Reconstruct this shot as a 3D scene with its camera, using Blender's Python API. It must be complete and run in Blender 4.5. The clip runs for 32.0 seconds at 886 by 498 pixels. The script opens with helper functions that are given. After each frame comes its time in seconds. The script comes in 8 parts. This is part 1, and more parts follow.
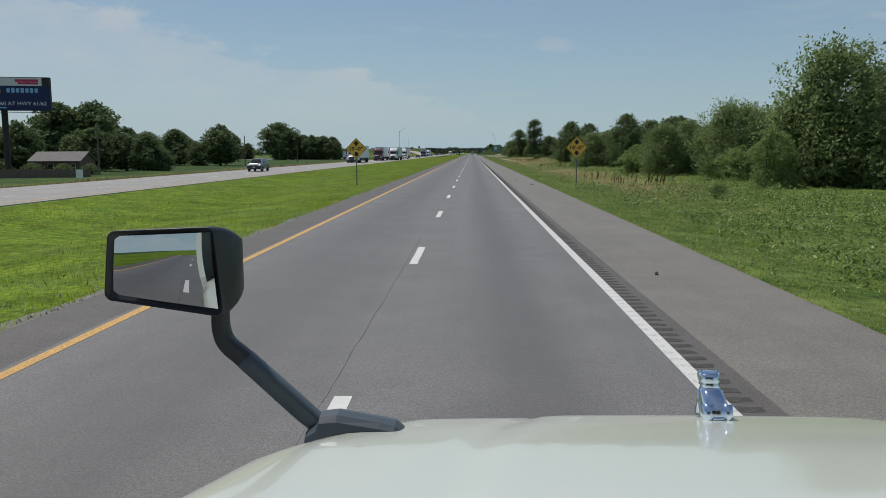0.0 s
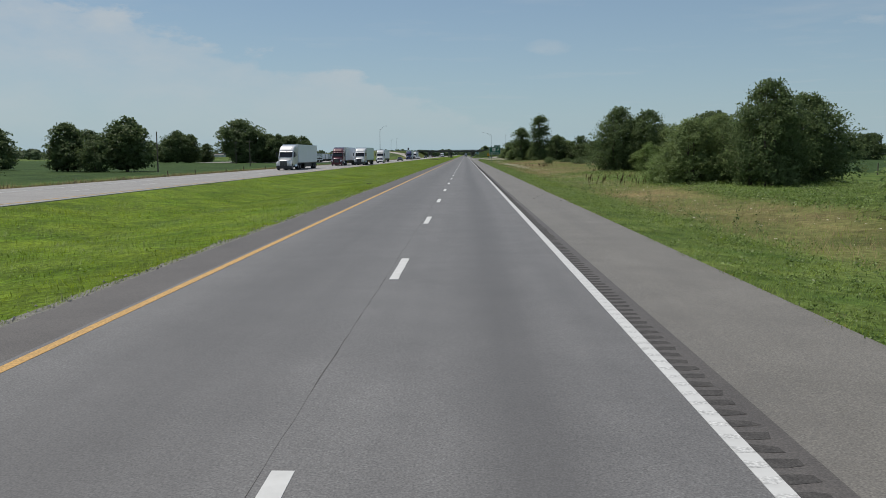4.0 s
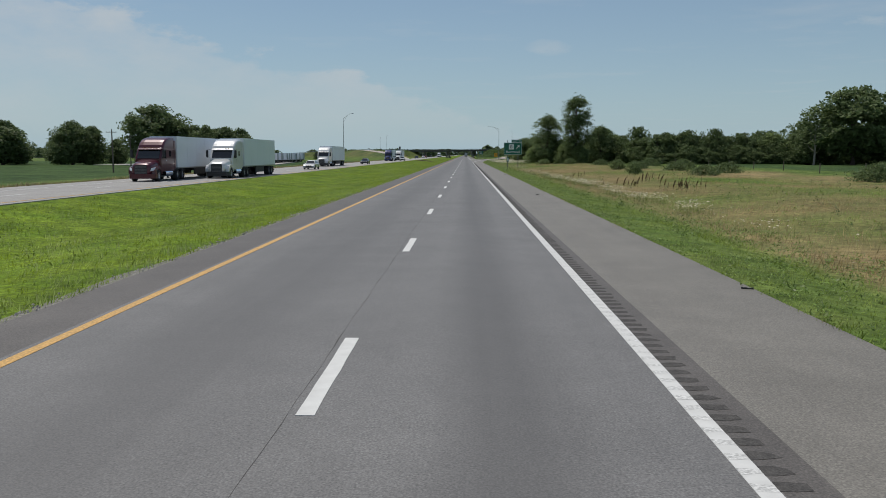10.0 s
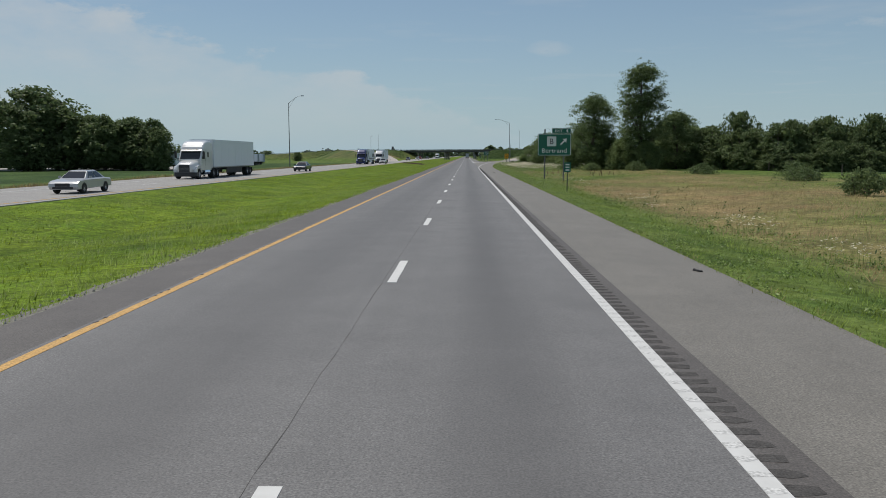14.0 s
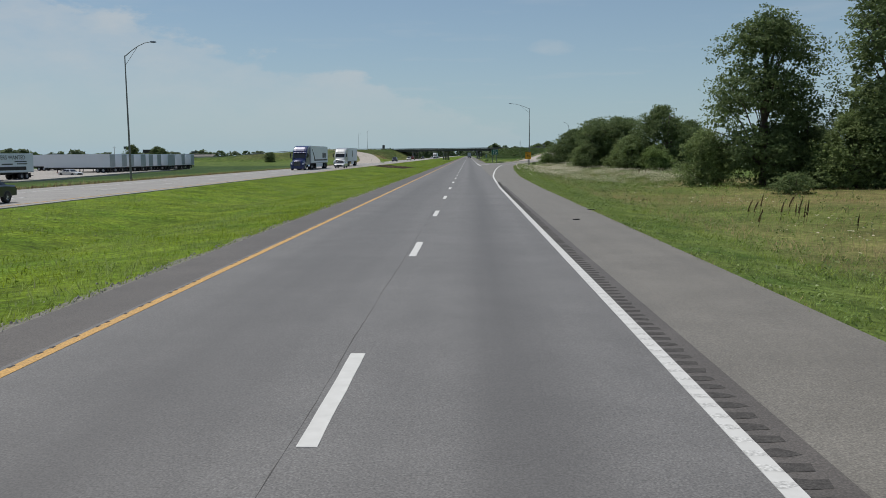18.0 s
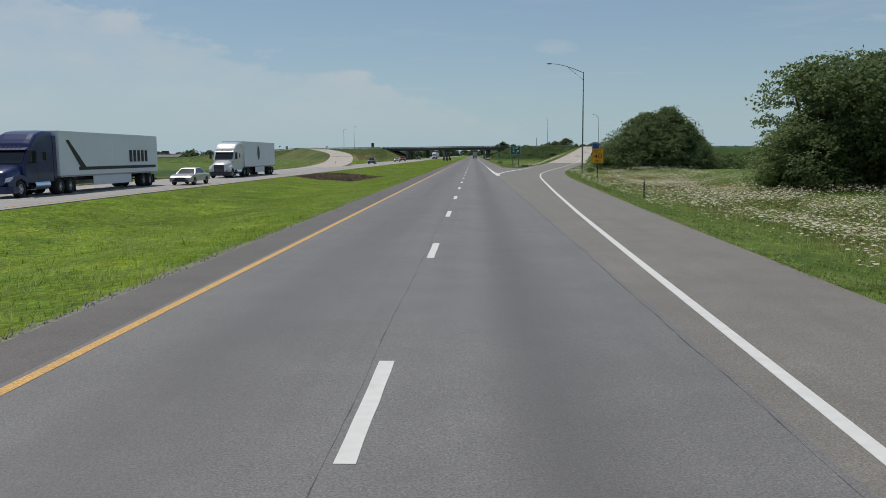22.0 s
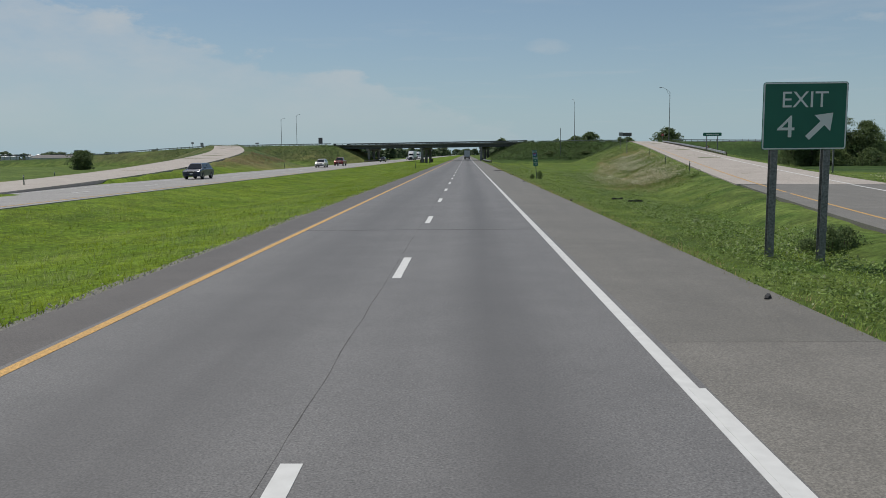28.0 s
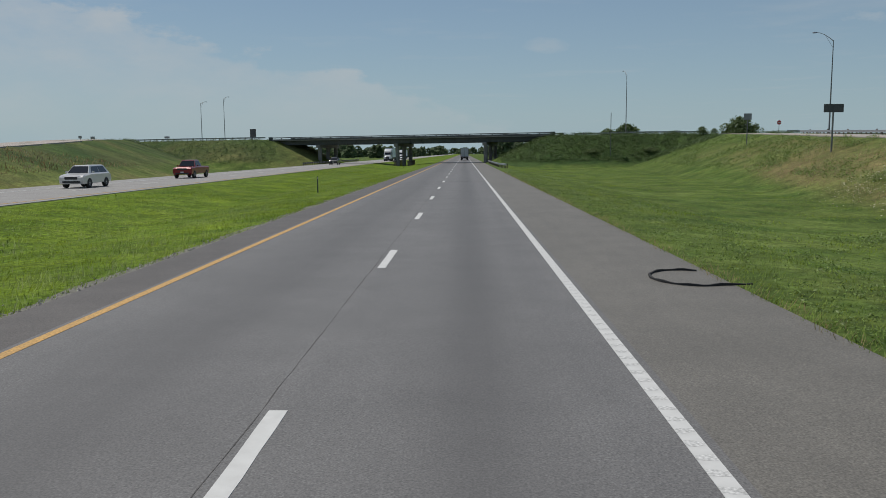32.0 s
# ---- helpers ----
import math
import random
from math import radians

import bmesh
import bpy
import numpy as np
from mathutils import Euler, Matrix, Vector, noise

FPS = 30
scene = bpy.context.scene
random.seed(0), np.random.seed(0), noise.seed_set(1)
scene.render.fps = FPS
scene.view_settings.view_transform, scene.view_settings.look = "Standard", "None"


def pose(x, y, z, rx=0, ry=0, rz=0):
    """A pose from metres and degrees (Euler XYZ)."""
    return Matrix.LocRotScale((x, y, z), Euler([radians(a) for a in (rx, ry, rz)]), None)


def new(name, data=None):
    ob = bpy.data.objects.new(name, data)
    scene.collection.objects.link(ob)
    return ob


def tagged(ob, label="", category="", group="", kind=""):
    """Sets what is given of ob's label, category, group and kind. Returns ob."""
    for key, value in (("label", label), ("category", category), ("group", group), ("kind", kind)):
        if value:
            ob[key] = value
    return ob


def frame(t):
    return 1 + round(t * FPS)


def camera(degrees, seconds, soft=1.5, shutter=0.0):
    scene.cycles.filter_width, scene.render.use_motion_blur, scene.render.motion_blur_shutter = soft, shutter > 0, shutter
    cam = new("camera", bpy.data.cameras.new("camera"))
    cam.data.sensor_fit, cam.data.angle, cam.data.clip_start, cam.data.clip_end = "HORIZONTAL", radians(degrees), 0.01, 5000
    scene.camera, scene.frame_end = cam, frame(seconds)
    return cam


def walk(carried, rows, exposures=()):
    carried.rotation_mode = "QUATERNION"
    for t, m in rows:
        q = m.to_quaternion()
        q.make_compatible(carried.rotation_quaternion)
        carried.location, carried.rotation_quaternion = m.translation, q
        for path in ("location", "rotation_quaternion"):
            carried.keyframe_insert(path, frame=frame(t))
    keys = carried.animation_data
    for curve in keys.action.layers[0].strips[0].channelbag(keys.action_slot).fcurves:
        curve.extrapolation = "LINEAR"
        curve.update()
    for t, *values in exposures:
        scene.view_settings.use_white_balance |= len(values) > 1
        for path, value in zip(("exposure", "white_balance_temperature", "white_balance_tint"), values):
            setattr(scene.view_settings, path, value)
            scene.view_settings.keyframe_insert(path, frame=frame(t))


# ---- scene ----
# the way: seconds, x, y, z, yaw, pitch, roll; x = 0 is the broken centre line, y runs along the road
PATH = """
0.0 1.245 0.00 2.347 2.08 -6.96 0.30
0.5 1.270 7.17 2.347 1.96 -6.95 0.40
1.0 1.308 14.64 2.347 1.86 -6.92 0.25
1.5 1.338 22.36 2.347 1.77 -6.90 0.15
2.0 1.362 30.23 2.347 1.68 -6.88 0.15
2.5 1.385 38.21 2.347 1.60 -6.86 0.20
3.0 1.392 46.30 2.347 1.58 -6.86 0.20
3.5 1.379 54.48 2.347 1.56 -6.82 0.20
4.5 1.339 71.06 2.347 1.70 -6.80 0.25
5.5 1.301 88.01 2.347 1.85 -6.78 0.30
6.0 1.290 96.54 2.347 1.92 -6.79 0.25
6.5 1.286 105.11 2.347 1.95 -6.79 0.28
7.0 1.294 113.77 2.347 1.92 -6.78 0.30
7.5 1.311 122.56 2.347 1.86 -6.78 0.28
8.0 1.337 131.48 2.347 1.75 -6.79 0.25
8.5 1.375 140.53 2.347 1.65 -6.79 0.20
9.0 1.408 149.66 2.347 1.63 -6.79 0.15
9.5 1.429 158.86 2.347 1.59 -6.79 0.10
10.0 1.450 168.15 2.347 1.62 -6.81 0.05
10.5 1.453 177.56 2.347 1.65 -6.84 0.15
11.0 1.411 187.09 2.347 1.70 -6.81 0.25
11.5 1.344 196.75 2.347 1.79 -6.74 0.28
12.0 1.300 206.50 2.347 1.87 -6.69 0.30
12.5 1.296 216.32 2.347 1.91 -6.65 0.25
13.0 1.316 226.17 2.347 1.88 -6.68 0.20
13.5 1.347 236.02 2.347 1.77 -6.72 0.12
14.0 1.389 245.88 2.347 1.70 -6.74 0.05
14.5 1.434 255.76 2.347 1.60 -6.71 0.00
15.5 1.403 275.74 2.347 1.66 -6.71 0.15
16.5 1.378 296.00 2.347 1.72 -6.72 0.30
17.0 1.343 306.34 2.347 1.77 -6.70 0.32
17.5 1.324 316.85 2.347 1.77 -6.74 0.33
18.0 1.320 327.40 2.347 1.84 -6.77 0.35
18.5 1.327 337.94 2.347 1.85 -6.80 0.34
19.0 1.333 348.45 2.347 1.87 -6.80 0.32
19.5 1.328 358.94 2.347 1.90 -6.80 0.31
20.0 1.304 369.46 2.347 1.93 -6.78 0.30
20.5 1.246 380.12 2.347 1.99 -6.78 0.30
21.0 1.154 390.97 2.347 2.00 -6.78 0.30
21.5 1.060 401.99 2.347 2.10 -6.78 0.35
22.0 0.993 413.10 2.347 2.18 -6.78 0.40
22.5 0.983 424.26 2.347 2.12 -6.77 0.47
23.0 1.032 435.44 2.347 1.96 -6.76 0.55
23.5 1.103 446.65 2.347 1.74 -6.76 0.47
24.0 1.171 457.89 2.347 1.61 -6.78 0.40
24.5 1.234 469.15 2.347 1.57 -6.79 0.40
25.0 1.276 480.44 2.347 1.65 -6.78 0.40
25.5 1.275 491.85 2.347 1.72 -6.75 0.43
26.5 1.244 514.99 2.347 1.67 -6.79 0.49
27.5 1.218 538.38 2.347 1.61 -6.82 0.55
28.0 1.345 550.26 2.347 1.65 -6.82 0.53
28.5 1.415 562.31 2.347 1.62 -6.81 0.52
29.0 1.445 574.43 2.347 1.46 -6.77 0.50
29.5 1.463 586.57 2.347 1.32 -6.77 0.43
30.0 1.474 598.67 2.347 1.16 -6.79 0.35
30.5 1.501 610.72 2.347 1.10 -6.80 0.32
31.0 1.563 622.70 2.347 1.15 -6.84 0.30
31.5 1.652 634.64 2.347 1.40 -6.89 0.38
32.0 1.721 646.56 2.347 1.52 -6.90 0.45
"""
cam = camera(58.5, 32.0, soft=0.7)
ROWS = [[float(v) for v in line.split()] for line in PATH.strip().splitlines()]
walk(cam, [(t, pose(x, y, z, 90 + pitch, roll, yaw)) for t, x, y, z, yaw, pitch, roll in ROWS], [(0, 0.13), (25, 0.13), (28, 0.07), (29.5, -0.04), (32, -0.04)])

# ---------------------------------------------------------------- world, sun
SUN_AZ, SUN_EL = 42.0, 65.0          # degrees left of straight ahead, above the horizon
sun_dir = Vector((-math.sin(radians(SUN_AZ)) * math.cos(radians(SUN_EL)),
                  math.cos(radians(SUN_AZ)) * math.cos(radians(SUN_EL)), math.sin(radians(SUN_EL))))
world = bpy.data.worlds.new("world")
scene.world = world
world.use_nodes = True
wn, wl = world.node_tree.nodes, world.node_tree.links
bg = wn["Background"]
sky = wn.new("ShaderNodeTexSky")
sky.sky_type, sky.sun_disc = "NISHITA", False
sky.sun_elevation, sky.sun_rotation = radians(SUN_EL), radians(-SUN_AZ)
sky.air_density, sky.dust_density, sky.ozone_density, sky.altitude = 1.0, 0.4, 3.5, 100
SKY = 0.066
# thin summer cloud: broken streaks over the whole sky, thickened overhead as added fill, a heaped bank ahead to the
# left
geo = wn.new("ShaderNodeTexCoord")
sep = wn.new("ShaderNodeSeparateXYZ")
wl.new(geo.outputs["Generated"], sep.inputs[0])


def wmath(op, a, b=None, c=None, clamp=False):
    n = wn.new("ShaderNodeMath")
    n.operation, n.use_clamp = op, clamp
    for i, v in enumerate((a, b, c)):
        if v is None:
            continue
        if isinstance(v, (int, float)):
            n.inputs[i].default_value = v
        else:
            wl.new(v, n.inputs[i])
    return n.outputs[0]


up = wmath("MAXIMUM", sep.outputs[2], 0.03)
cu, cv = wmath("DIVIDE", sep.outputs[0], up), wmath("DIVIDE", sep.outputs[1], up)
comb = wn.new("ShaderNodeCombineXYZ")
wl.new(cu, comb.inputs[0]), wl.new(cv, comb.inputs[1])
streak = wn.new("ShaderNodeTexNoise")
streak.inputs["Scale"].default_value, streak.inputs["Detail"].default_value = 0.55, 8
streak.inputs["Roughness"].default_value = 0.6
wl.new(comb.outputs[0], streak.inputs["Vector"])
heap = wn.new("ShaderNodeTexNoise")
heap.inputs["Scale"].default_value, heap.inputs["Detail"].default_value = 8.5, 10
heap.inputs["Roughness"].default_value = 0.62
stretch = wn.new("ShaderNodeVectorMath")
stretch.operation = "MULTIPLY"
stretch.inputs[1].default_value = (1.0, 1.0, 2.4)
wl.new(geo.outputs["Generated"], stretch.inputs[0])
wl.new(stretch.outputs[0], heap.inputs["Vector"])
# the bank lies left of a line that climbs away from the horizon
side = wmath("ADD", wmath("MULTIPLY", sep.outputs[0], -1.0), wmath("MULTIPLY_ADD", sep.outputs[2], -3.3, 0.16))
bank = wmath("MULTIPLY_ADD", wmath("SUBTRACT", heap.outputs[0], 0.5), 0.40, side)
bank_mask = wmath("MULTIPLY", bank, 26.0, clamp=True)
inner = wmath("MULTIPLY_ADD", heap.outputs[0], 1.7, -0.28, clamp=True)
# streaks thicken towards the zenith, out of view, to add fill light
wisps = wmath("MULTIPLY", wmath("SUBTRACT", streak.outputs[0], wmath("SUBTRACT", 0.58, wmath("MULTIPLY", wmath("MULTIPLY", sep.outputs[2], 1.4, clamp=True), 0.22))), 2.2, clamp=True)
low = wmath("MULTIPLY_ADD", sep.outputs[2], 5.5, 0.12, clamp=True)
cover = wmath("MAXIMUM", wmath("MULTIPLY", wmath("MULTIPLY", wmath("MULTIPLY", bank_mask, inner), 0.95), low), wmath("MULTIPLY", wisps, 0.5))
# a few small torn puffs
for px, pz, rx, rz, amount in ((0.435, 0.143, 0.038, 0.013, 0.75), (-0.437, 0.099, 0.05, 0.012, 0.7), (-0.47, 0.066, 0.05, 0.009, 0.5), (0.10, 0.128, 0.03, 0.010, 0.3), (-0.30, 0.062, 0.03, 0.007, 0.3)):
    dx = wmath("DIVIDE", wmath("SUBTRACT", sep.outputs[0], px), rx)
    dz = wmath("DIVIDE", wmath("SUBTRACT", sep.outputs[2], pz), rz)
    rad = wmath("SUBTRACT", 0.55, wmath("ADD", wmath("MULTIPLY", dx, dx), wmath("MULTIPLY", dz, dz)))
    puff = wmath("MULTIPLY_ADD", wmath("SUBTRACT", heap.outputs[0], 0.5), 5.0, rad)
    cover = wmath("MAXIMUM", cover, wmath("MULTIPLY", wmath("MULTIPLY", puff, 0.9, clamp=True), wmath("MULTIPLY", wmath("GREATER_THAN", sep.outputs[1], 0.0), amount)))
haze = wmath("POWER", wmath("SUBTRACT", 1.0, wmath("ABSOLUTE", sep.outputs[2]), clamp=True), 22.0)
veil = wn.new("ShaderNodeMix")      # summer haze low in the sky
veil.data_type = "RGBA"
veil.inputs["B"].default_value = (4.7, 6.6, 7.7, 1)
wl.new(wmath("MULTIPLY_ADD", haze, 0.35, wmath("MULTIPLY", wmath("POWER", wmath("SUBTRACT", 1.0, wmath("ABSOLUTE", sep.outputs[2]), clamp=True), 3.0), 0.6)), veil.inputs["Factor"])
wl.new(sky.outputs[0], veil.inputs["A"])
cloud = wn.new("ShaderNodeMix")
cloud.data_type = "RGBA"
cloud.inputs["B"].default_value = (7.0, 7.45, 7.7, 1)
wl.new(cover, cloud.inputs["Factor"])
wl.new(veil.outputs["Result"], cloud.inputs["A"])
wl.new(cloud.outputs["Result"], bg.inputs["Color"])
bg.inputs["Strength"].default_value = SKY

lamp = bpy.data.lights.new("sun", "SUN")
lamp.energy, lamp.angle, lamp.color = 2.9, radians(0.6), (1.0, 0.95, 0.87)
sun = new("sun", lamp)
sun.matrix_world = Matrix.Translation((0, 300, 200)) @ sun_dir.to_track_quat("Z", "Y").to_matrix().to_4x4()


# ---------------------------------------------------------------- materials
def material(name, colour, rough=0.6, metal=0.0, second=None, size=1.0, amount=0.5, grain=None, bump=0.0,
             bump_size=None, random_tint=0.0, spec=None, coat=0.0, trans=0.0, lift=0.0):
    """A principled surface with two scales of variation and fine relief, in metres."""
    m = bpy.data.materials.new(name)
    m.use_nodes = True
    n, l = m.node_tree.nodes, m.node_tree.links
    b = n["Principled BSDF"]
    b.inputs["Roughness"].default_value, b.inputs["Metallic"].default_value = rough, metal
    if spec is not None:
        b.inputs["Specular IOR Level"].default_value = spec
    b.inputs["Coat Weight"].default_value = coat
    b.inputs["Coat Roughness"].default_value = 0.05
    place = n.new("ShaderNodeNewGeometry")
    col = None
    if second is not None:
        t1 = n.new("ShaderNodeTexNoise")
        t1.inputs["Scale"].default_value, t1.inputs["Detail"].default_value = 1.0 / size, 5
        l.new(place.outputs["Position"], t1.inputs["Vector"])
        ramp = n.new("ShaderNodeValToRGB")
        ramp.color_ramp.elements[0].position, ramp.color_ramp.elements[1].position = 0.5 - amount / 2, 0.5 + amount / 2
        ramp.color_ramp.elements[0].color, ramp.color_ramp.elements[1].color = (*colour, 1), (*second, 1)
        l.new(t1.outputs[0], ramp.inputs[0])
        col = ramp.outputs[0]
        if grain:
            t2 = n.new("ShaderNodeTexNoise")
            t2.inputs["Scale"].default_value, t2.inputs["Detail"].default_value = 1.0 / grain, 3
            l.new(place.outputs["Position"], t2.inputs["Vector"])
            r2 = n.new("ShaderNodeValToRGB")
            r2.color_ramp.elements[0].position, r2.color_ramp.elements[1].position = 0.3, 0.7
            r2.color_ramp.elements[0].color, r2.color_ramp.elements[1].color = (0.62, 0.62, 0.62, 1), (1.3, 1.3, 1.3, 1)
            l.new(t2.outputs[0], r2.inputs[0])
            mx = n.new("ShaderNodeMix")
            mx.data_type, mx.blend_type = "RGBA", "MULTIPLY"
            mx.inputs["Factor"].default_value = 1.0
            l.new(col, mx.inputs["A"]), l.new(r2.outputs[0], mx.inputs["B"])
            col = mx.outputs["Result"]
    if random_tint:
        info = n.new("ShaderNodeNewGeometry")
        hsv = n.new("ShaderNodeHueSaturation")
        mr = n.new("ShaderNodeMapRange")
        mr.inputs["To Min"].default_value, mr.inputs["To Max"].default_value = 1 - random_tint, 1 + random_tint
        l.new(info.outputs["Random Per Island"], mr.inputs["Value"])
        l.new(mr.outputs[0], hsv.inputs["Value"])
        if col:
            l.new(col, hsv.inputs["Color"])
        else:
            hsv.inputs["Color"].default_value = (*colour, 1)
        col = hsv.outputs[0]
    if col:
        l.new(col, b.inputs["Base Color"])
    else:
        b.inputs["Base Color"].default_value = (*colour, 1)
    if bump:
        t3 = n.new("ShaderNodeTexNoise")
        t3.inputs["Scale"].default_value, t3.inputs["Detail"].default_value = 1.0 / (bump_size or 0.02), 4
        l.new(place.outputs["Position"], t3.inputs["Vector"])
        bp = n.new("ShaderNodeBump")
        bp.inputs["Strength"].default_value, bp.inputs["Distance"].default_value = bump, (bump_size or 0.02) * 0.5
        l.new(t3.outputs[0], bp.inputs["Height"])
        l.new(bp.outputs[0], b.inputs["Normal"])
    if lift:
        # blade normals are bent towards the sky so upright blades shade as bright as the ground
        vm = n.new("ShaderNodeMix")
        vm.data_type = "VECTOR"
        vm.inputs["Factor"].default_value = lift
        vm.inputs["B"].default_value = (0, 0, 1)
        l.new(place.outputs["Normal"], vm.inputs["A"])
        nz = n.new("ShaderNodeVectorMath")
        nz.operation = "NORMALIZE"
        l.new(vm.outputs["Result"], nz.inputs[0])
        l.new(nz.outputs[0], b.inputs["Normal"])
    if trans:
        # thin leaf: part of the light goes through
        tr = n.new("ShaderNodeBsdfTranslucent")
        if col:
            l.new(col, tr.inputs[0])
        else:
            tr.inputs[0].default_value = (*colour, 1)
        ms = n.new("ShaderNodeMixShader")
        ms.inputs[0].default_value = trans
        l.new(b.outputs[0], ms.inputs[1]), l.new(tr.outputs[0], ms.inputs[2])
        l.new(ms.outputs[0], n["Material Output"].inputs[0])
    return m


def asphalt(name, a, b2, dark, bands=()):
    """Asphalt with aggregate, long stains along the lane and worn, oiled and darker bands at given x (centre, half
    width, amount).
    """
    m = material(name, a, 0.66, second=b2, size=0.9, amount=0.6, grain=0.020, bump=0.15, bump_size=0.008, spec=0.45)
    n, l = m.node_tree.nodes, m.node_tree.links
    b = n["Principled BSDF"]
    src = b.inputs["Base Color"].links[0].from_socket
    place = n.new("ShaderNodeNewGeometry")
    chips = n.new("ShaderNodeTexVoronoi")
    chips.inputs["Scale"].default_value = 48.0
    l.new(place.outputs["Position"], chips.inputs["Vector"])
    tone = n.new("ShaderNodeSeparateColor")
    l.new(chips.outputs["Color"], tone.inputs[0])
    spot = n.new("ShaderNodeMapRange")
    spot.inputs["From Min"].default_value, spot.inputs["From Max"].default_value = 0.0, 1.0
    spot.inputs["To Min"].default_value, spot.inputs["To Max"].default_value = 0.84, 1.16
    l.new(tone.outputs[0], spot.inputs["Value"])
    worn = n.new("ShaderNodeTexNoise")
    worn.inputs["Scale"].default_value, worn.inputs["Detail"].default_value = 0.35, 7
    worn.inputs["Roughness"].default_value = 0.65
    l.new(place.outputs["Position"], worn.inputs["Vector"])
    blot = n.new("ShaderNodeMapRange")
    blot.inputs["From Min"].default_value, blot.inputs["From Max"].default_value = 0.3, 0.7
    blot.inputs["To Min"].default_value, blot.inputs["To Max"].default_value = 0.90, 1.09
    l.new(worn.outputs[0], blot.inputs["Value"])
    both = n.new("ShaderNodeMath")
    both.operation = "MULTIPLY"
    l.new(spot.outputs[0], both.inputs[0]), l.new(blot.outputs[0], both.inputs[1])
    chip = n.new("ShaderNodeVectorMath")
    chip.operation = "SCALE"
    l.new(src, chip.inputs[0]), l.new(both.outputs[0], chip.inputs["Scale"])
    src = chip.outputs[0]
    sp = n.new("ShaderNodeSeparateXYZ")
    l.new(place.outputs["Position"], sp.inputs[0])
    mp = n.new("ShaderNodeVectorMath")
    mp.operation = "MULTIPLY"
    mp.inputs[1].default_value = (1.6, 0.035, 1)
    l.new(place.outputs["Position"], mp.inputs[0])
    st = n.new("ShaderNodeTexNoise")
    st.inputs["Scale"].default_value, st.inputs["Detail"].default_value = 1.0, 6
    l.new(mp.outputs[0], st.inputs["Vector"])
    total = n.new("ShaderNodeMath")
    total.operation = "MULTIPLY_ADD"
    total.inputs[1].default_value, total.inputs[2].default_value = 0.7, -0.3
    total.use_clamp = True
    l.new(st.outputs[0], total.inputs[0])
    acc = total.outputs[0]
    for centre, half, amount in bands:
        d = n.new("ShaderNodeMath")
        d.operation = "SUBTRACT"
        d.inputs[1].default_value = centre
        l.new(sp.outputs[0], d.inputs[0])
        ab = n.new("ShaderNodeMath")
        ab.operation = "ABSOLUTE"
        l.new(d.outputs[0], ab.inputs[0])
        mr = n.new("ShaderNodeMapRange")
        mr.interpolation_type = "SMOOTHSTEP"
        mr.inputs["From Min"].default_value, mr.inputs["From Max"].default_value = half, 0.0
        mr.inputs["To Min"].default_value, mr.inputs["To Max"].default_value = 0.0, amount
        l.new(ab.outputs[0], mr.inputs["Value"])
        ad = n.new("ShaderNodeMath")
        ad.operation, ad.use_clamp = "ADD", True
        l.new(acc, ad.inputs[0]), l.new(mr.outputs[0], ad.inputs[1])
        acc = ad.outputs[0]
    mx = n.new("ShaderNodeMix")
    mx.data_type = "RGBA"
    l.new(acc, mx.inputs["Factor"]), l.new(src, mx.inputs["A"])
    mx.inputs["B"].default_value = (*dark, 1)
    l.new(mx.outputs["Result"], b.inputs["Base Color"])
    return m


M = {}
# worn oily band in the right lane; the whole left lane is darkened
M["lane"] = asphalt("lane_asphalt", (0.146, 0.143, 0.140), (0.176, 0.172, 0.168), (0.080, 0.078, 0.077), ((1.85, 0.95, 0.5), (-1.9, 1.9, 0.42)))
M["shoulder"] = asphalt("shoulder_asphalt", (0.167, 0.156, 0.136), (0.204, 0.191, 0.167), (0.100, 0.092, 0.085))
M["shoulder_far"] = asphalt("grey_shoulder_asphalt", (0.147, 0.138, 0.120), (0.180, 0.169, 0.147), (0.096, 0.089, 0.081))
M["edge_asphalt"] = asphalt("edge_asphalt", (0.090, 0.081, 0.074), (0.122, 0.111, 0.101), (0.058, 0.053, 0.049))
# grime plus painted-in shade, for grooves laid flat on the road
M["groove"] = material("grimy_shaded_groove", (0.060, 0.057, 0.055), 0.95, second=(0.105, 0.100, 0.095), size=0.10, grain=0.02, bump=0.6, bump_size=0.012, spec=0.2)
# slightly greyer white, for the bars across the edge line
M["grey_line_paint"] = material("greyer_white_paint", (0.50, 0.50, 0.485), 0.75, second=(0.64, 0.64, 0.62), size=0.3, amount=0.8, grain=0.03)
M["yard"] = material("pale_yard_gravel", (0.42, 0.40, 0.37), 0.95, second=(0.33, 0.31, 0.28), size=3.0, grain=0.1, bump=0.4, bump_size=0.04)
M["clod"] = material("turned_soil", (0.055, 0.037, 0.025), 0.95, second=(0.12, 0.085, 0.055), size=0.6, random_tint=0.35)
M["crack"] = material("crack_sealant", (0.062, 0.059, 0.057), 0.8, second=(0.115, 0.109, 0.104), size=0.3, grain=0.03)
M["concrete_road"] = material("concrete_road", (0.37, 0.325, 0.285), 0.85, second=(0.44, 0.40, 0.355), size=2.0, grain=0.06, bump=0.3, bump_size=0.02)
M["old_road"] = material("far_carriageway", (0.27, 0.26, 0.25), 0.85, second=(0.34, 0.33, 0.31), size=2.5, grain=0.06, bump=0.3, bump_size=0.02)
M["white_paint"] = material("white_road_paint", (0.70, 0.70, 0.68), 0.7, second=(0.52, 0.52, 0.50), size=0.18, amount=0.9, bump=0.2, bump_size=0.01)
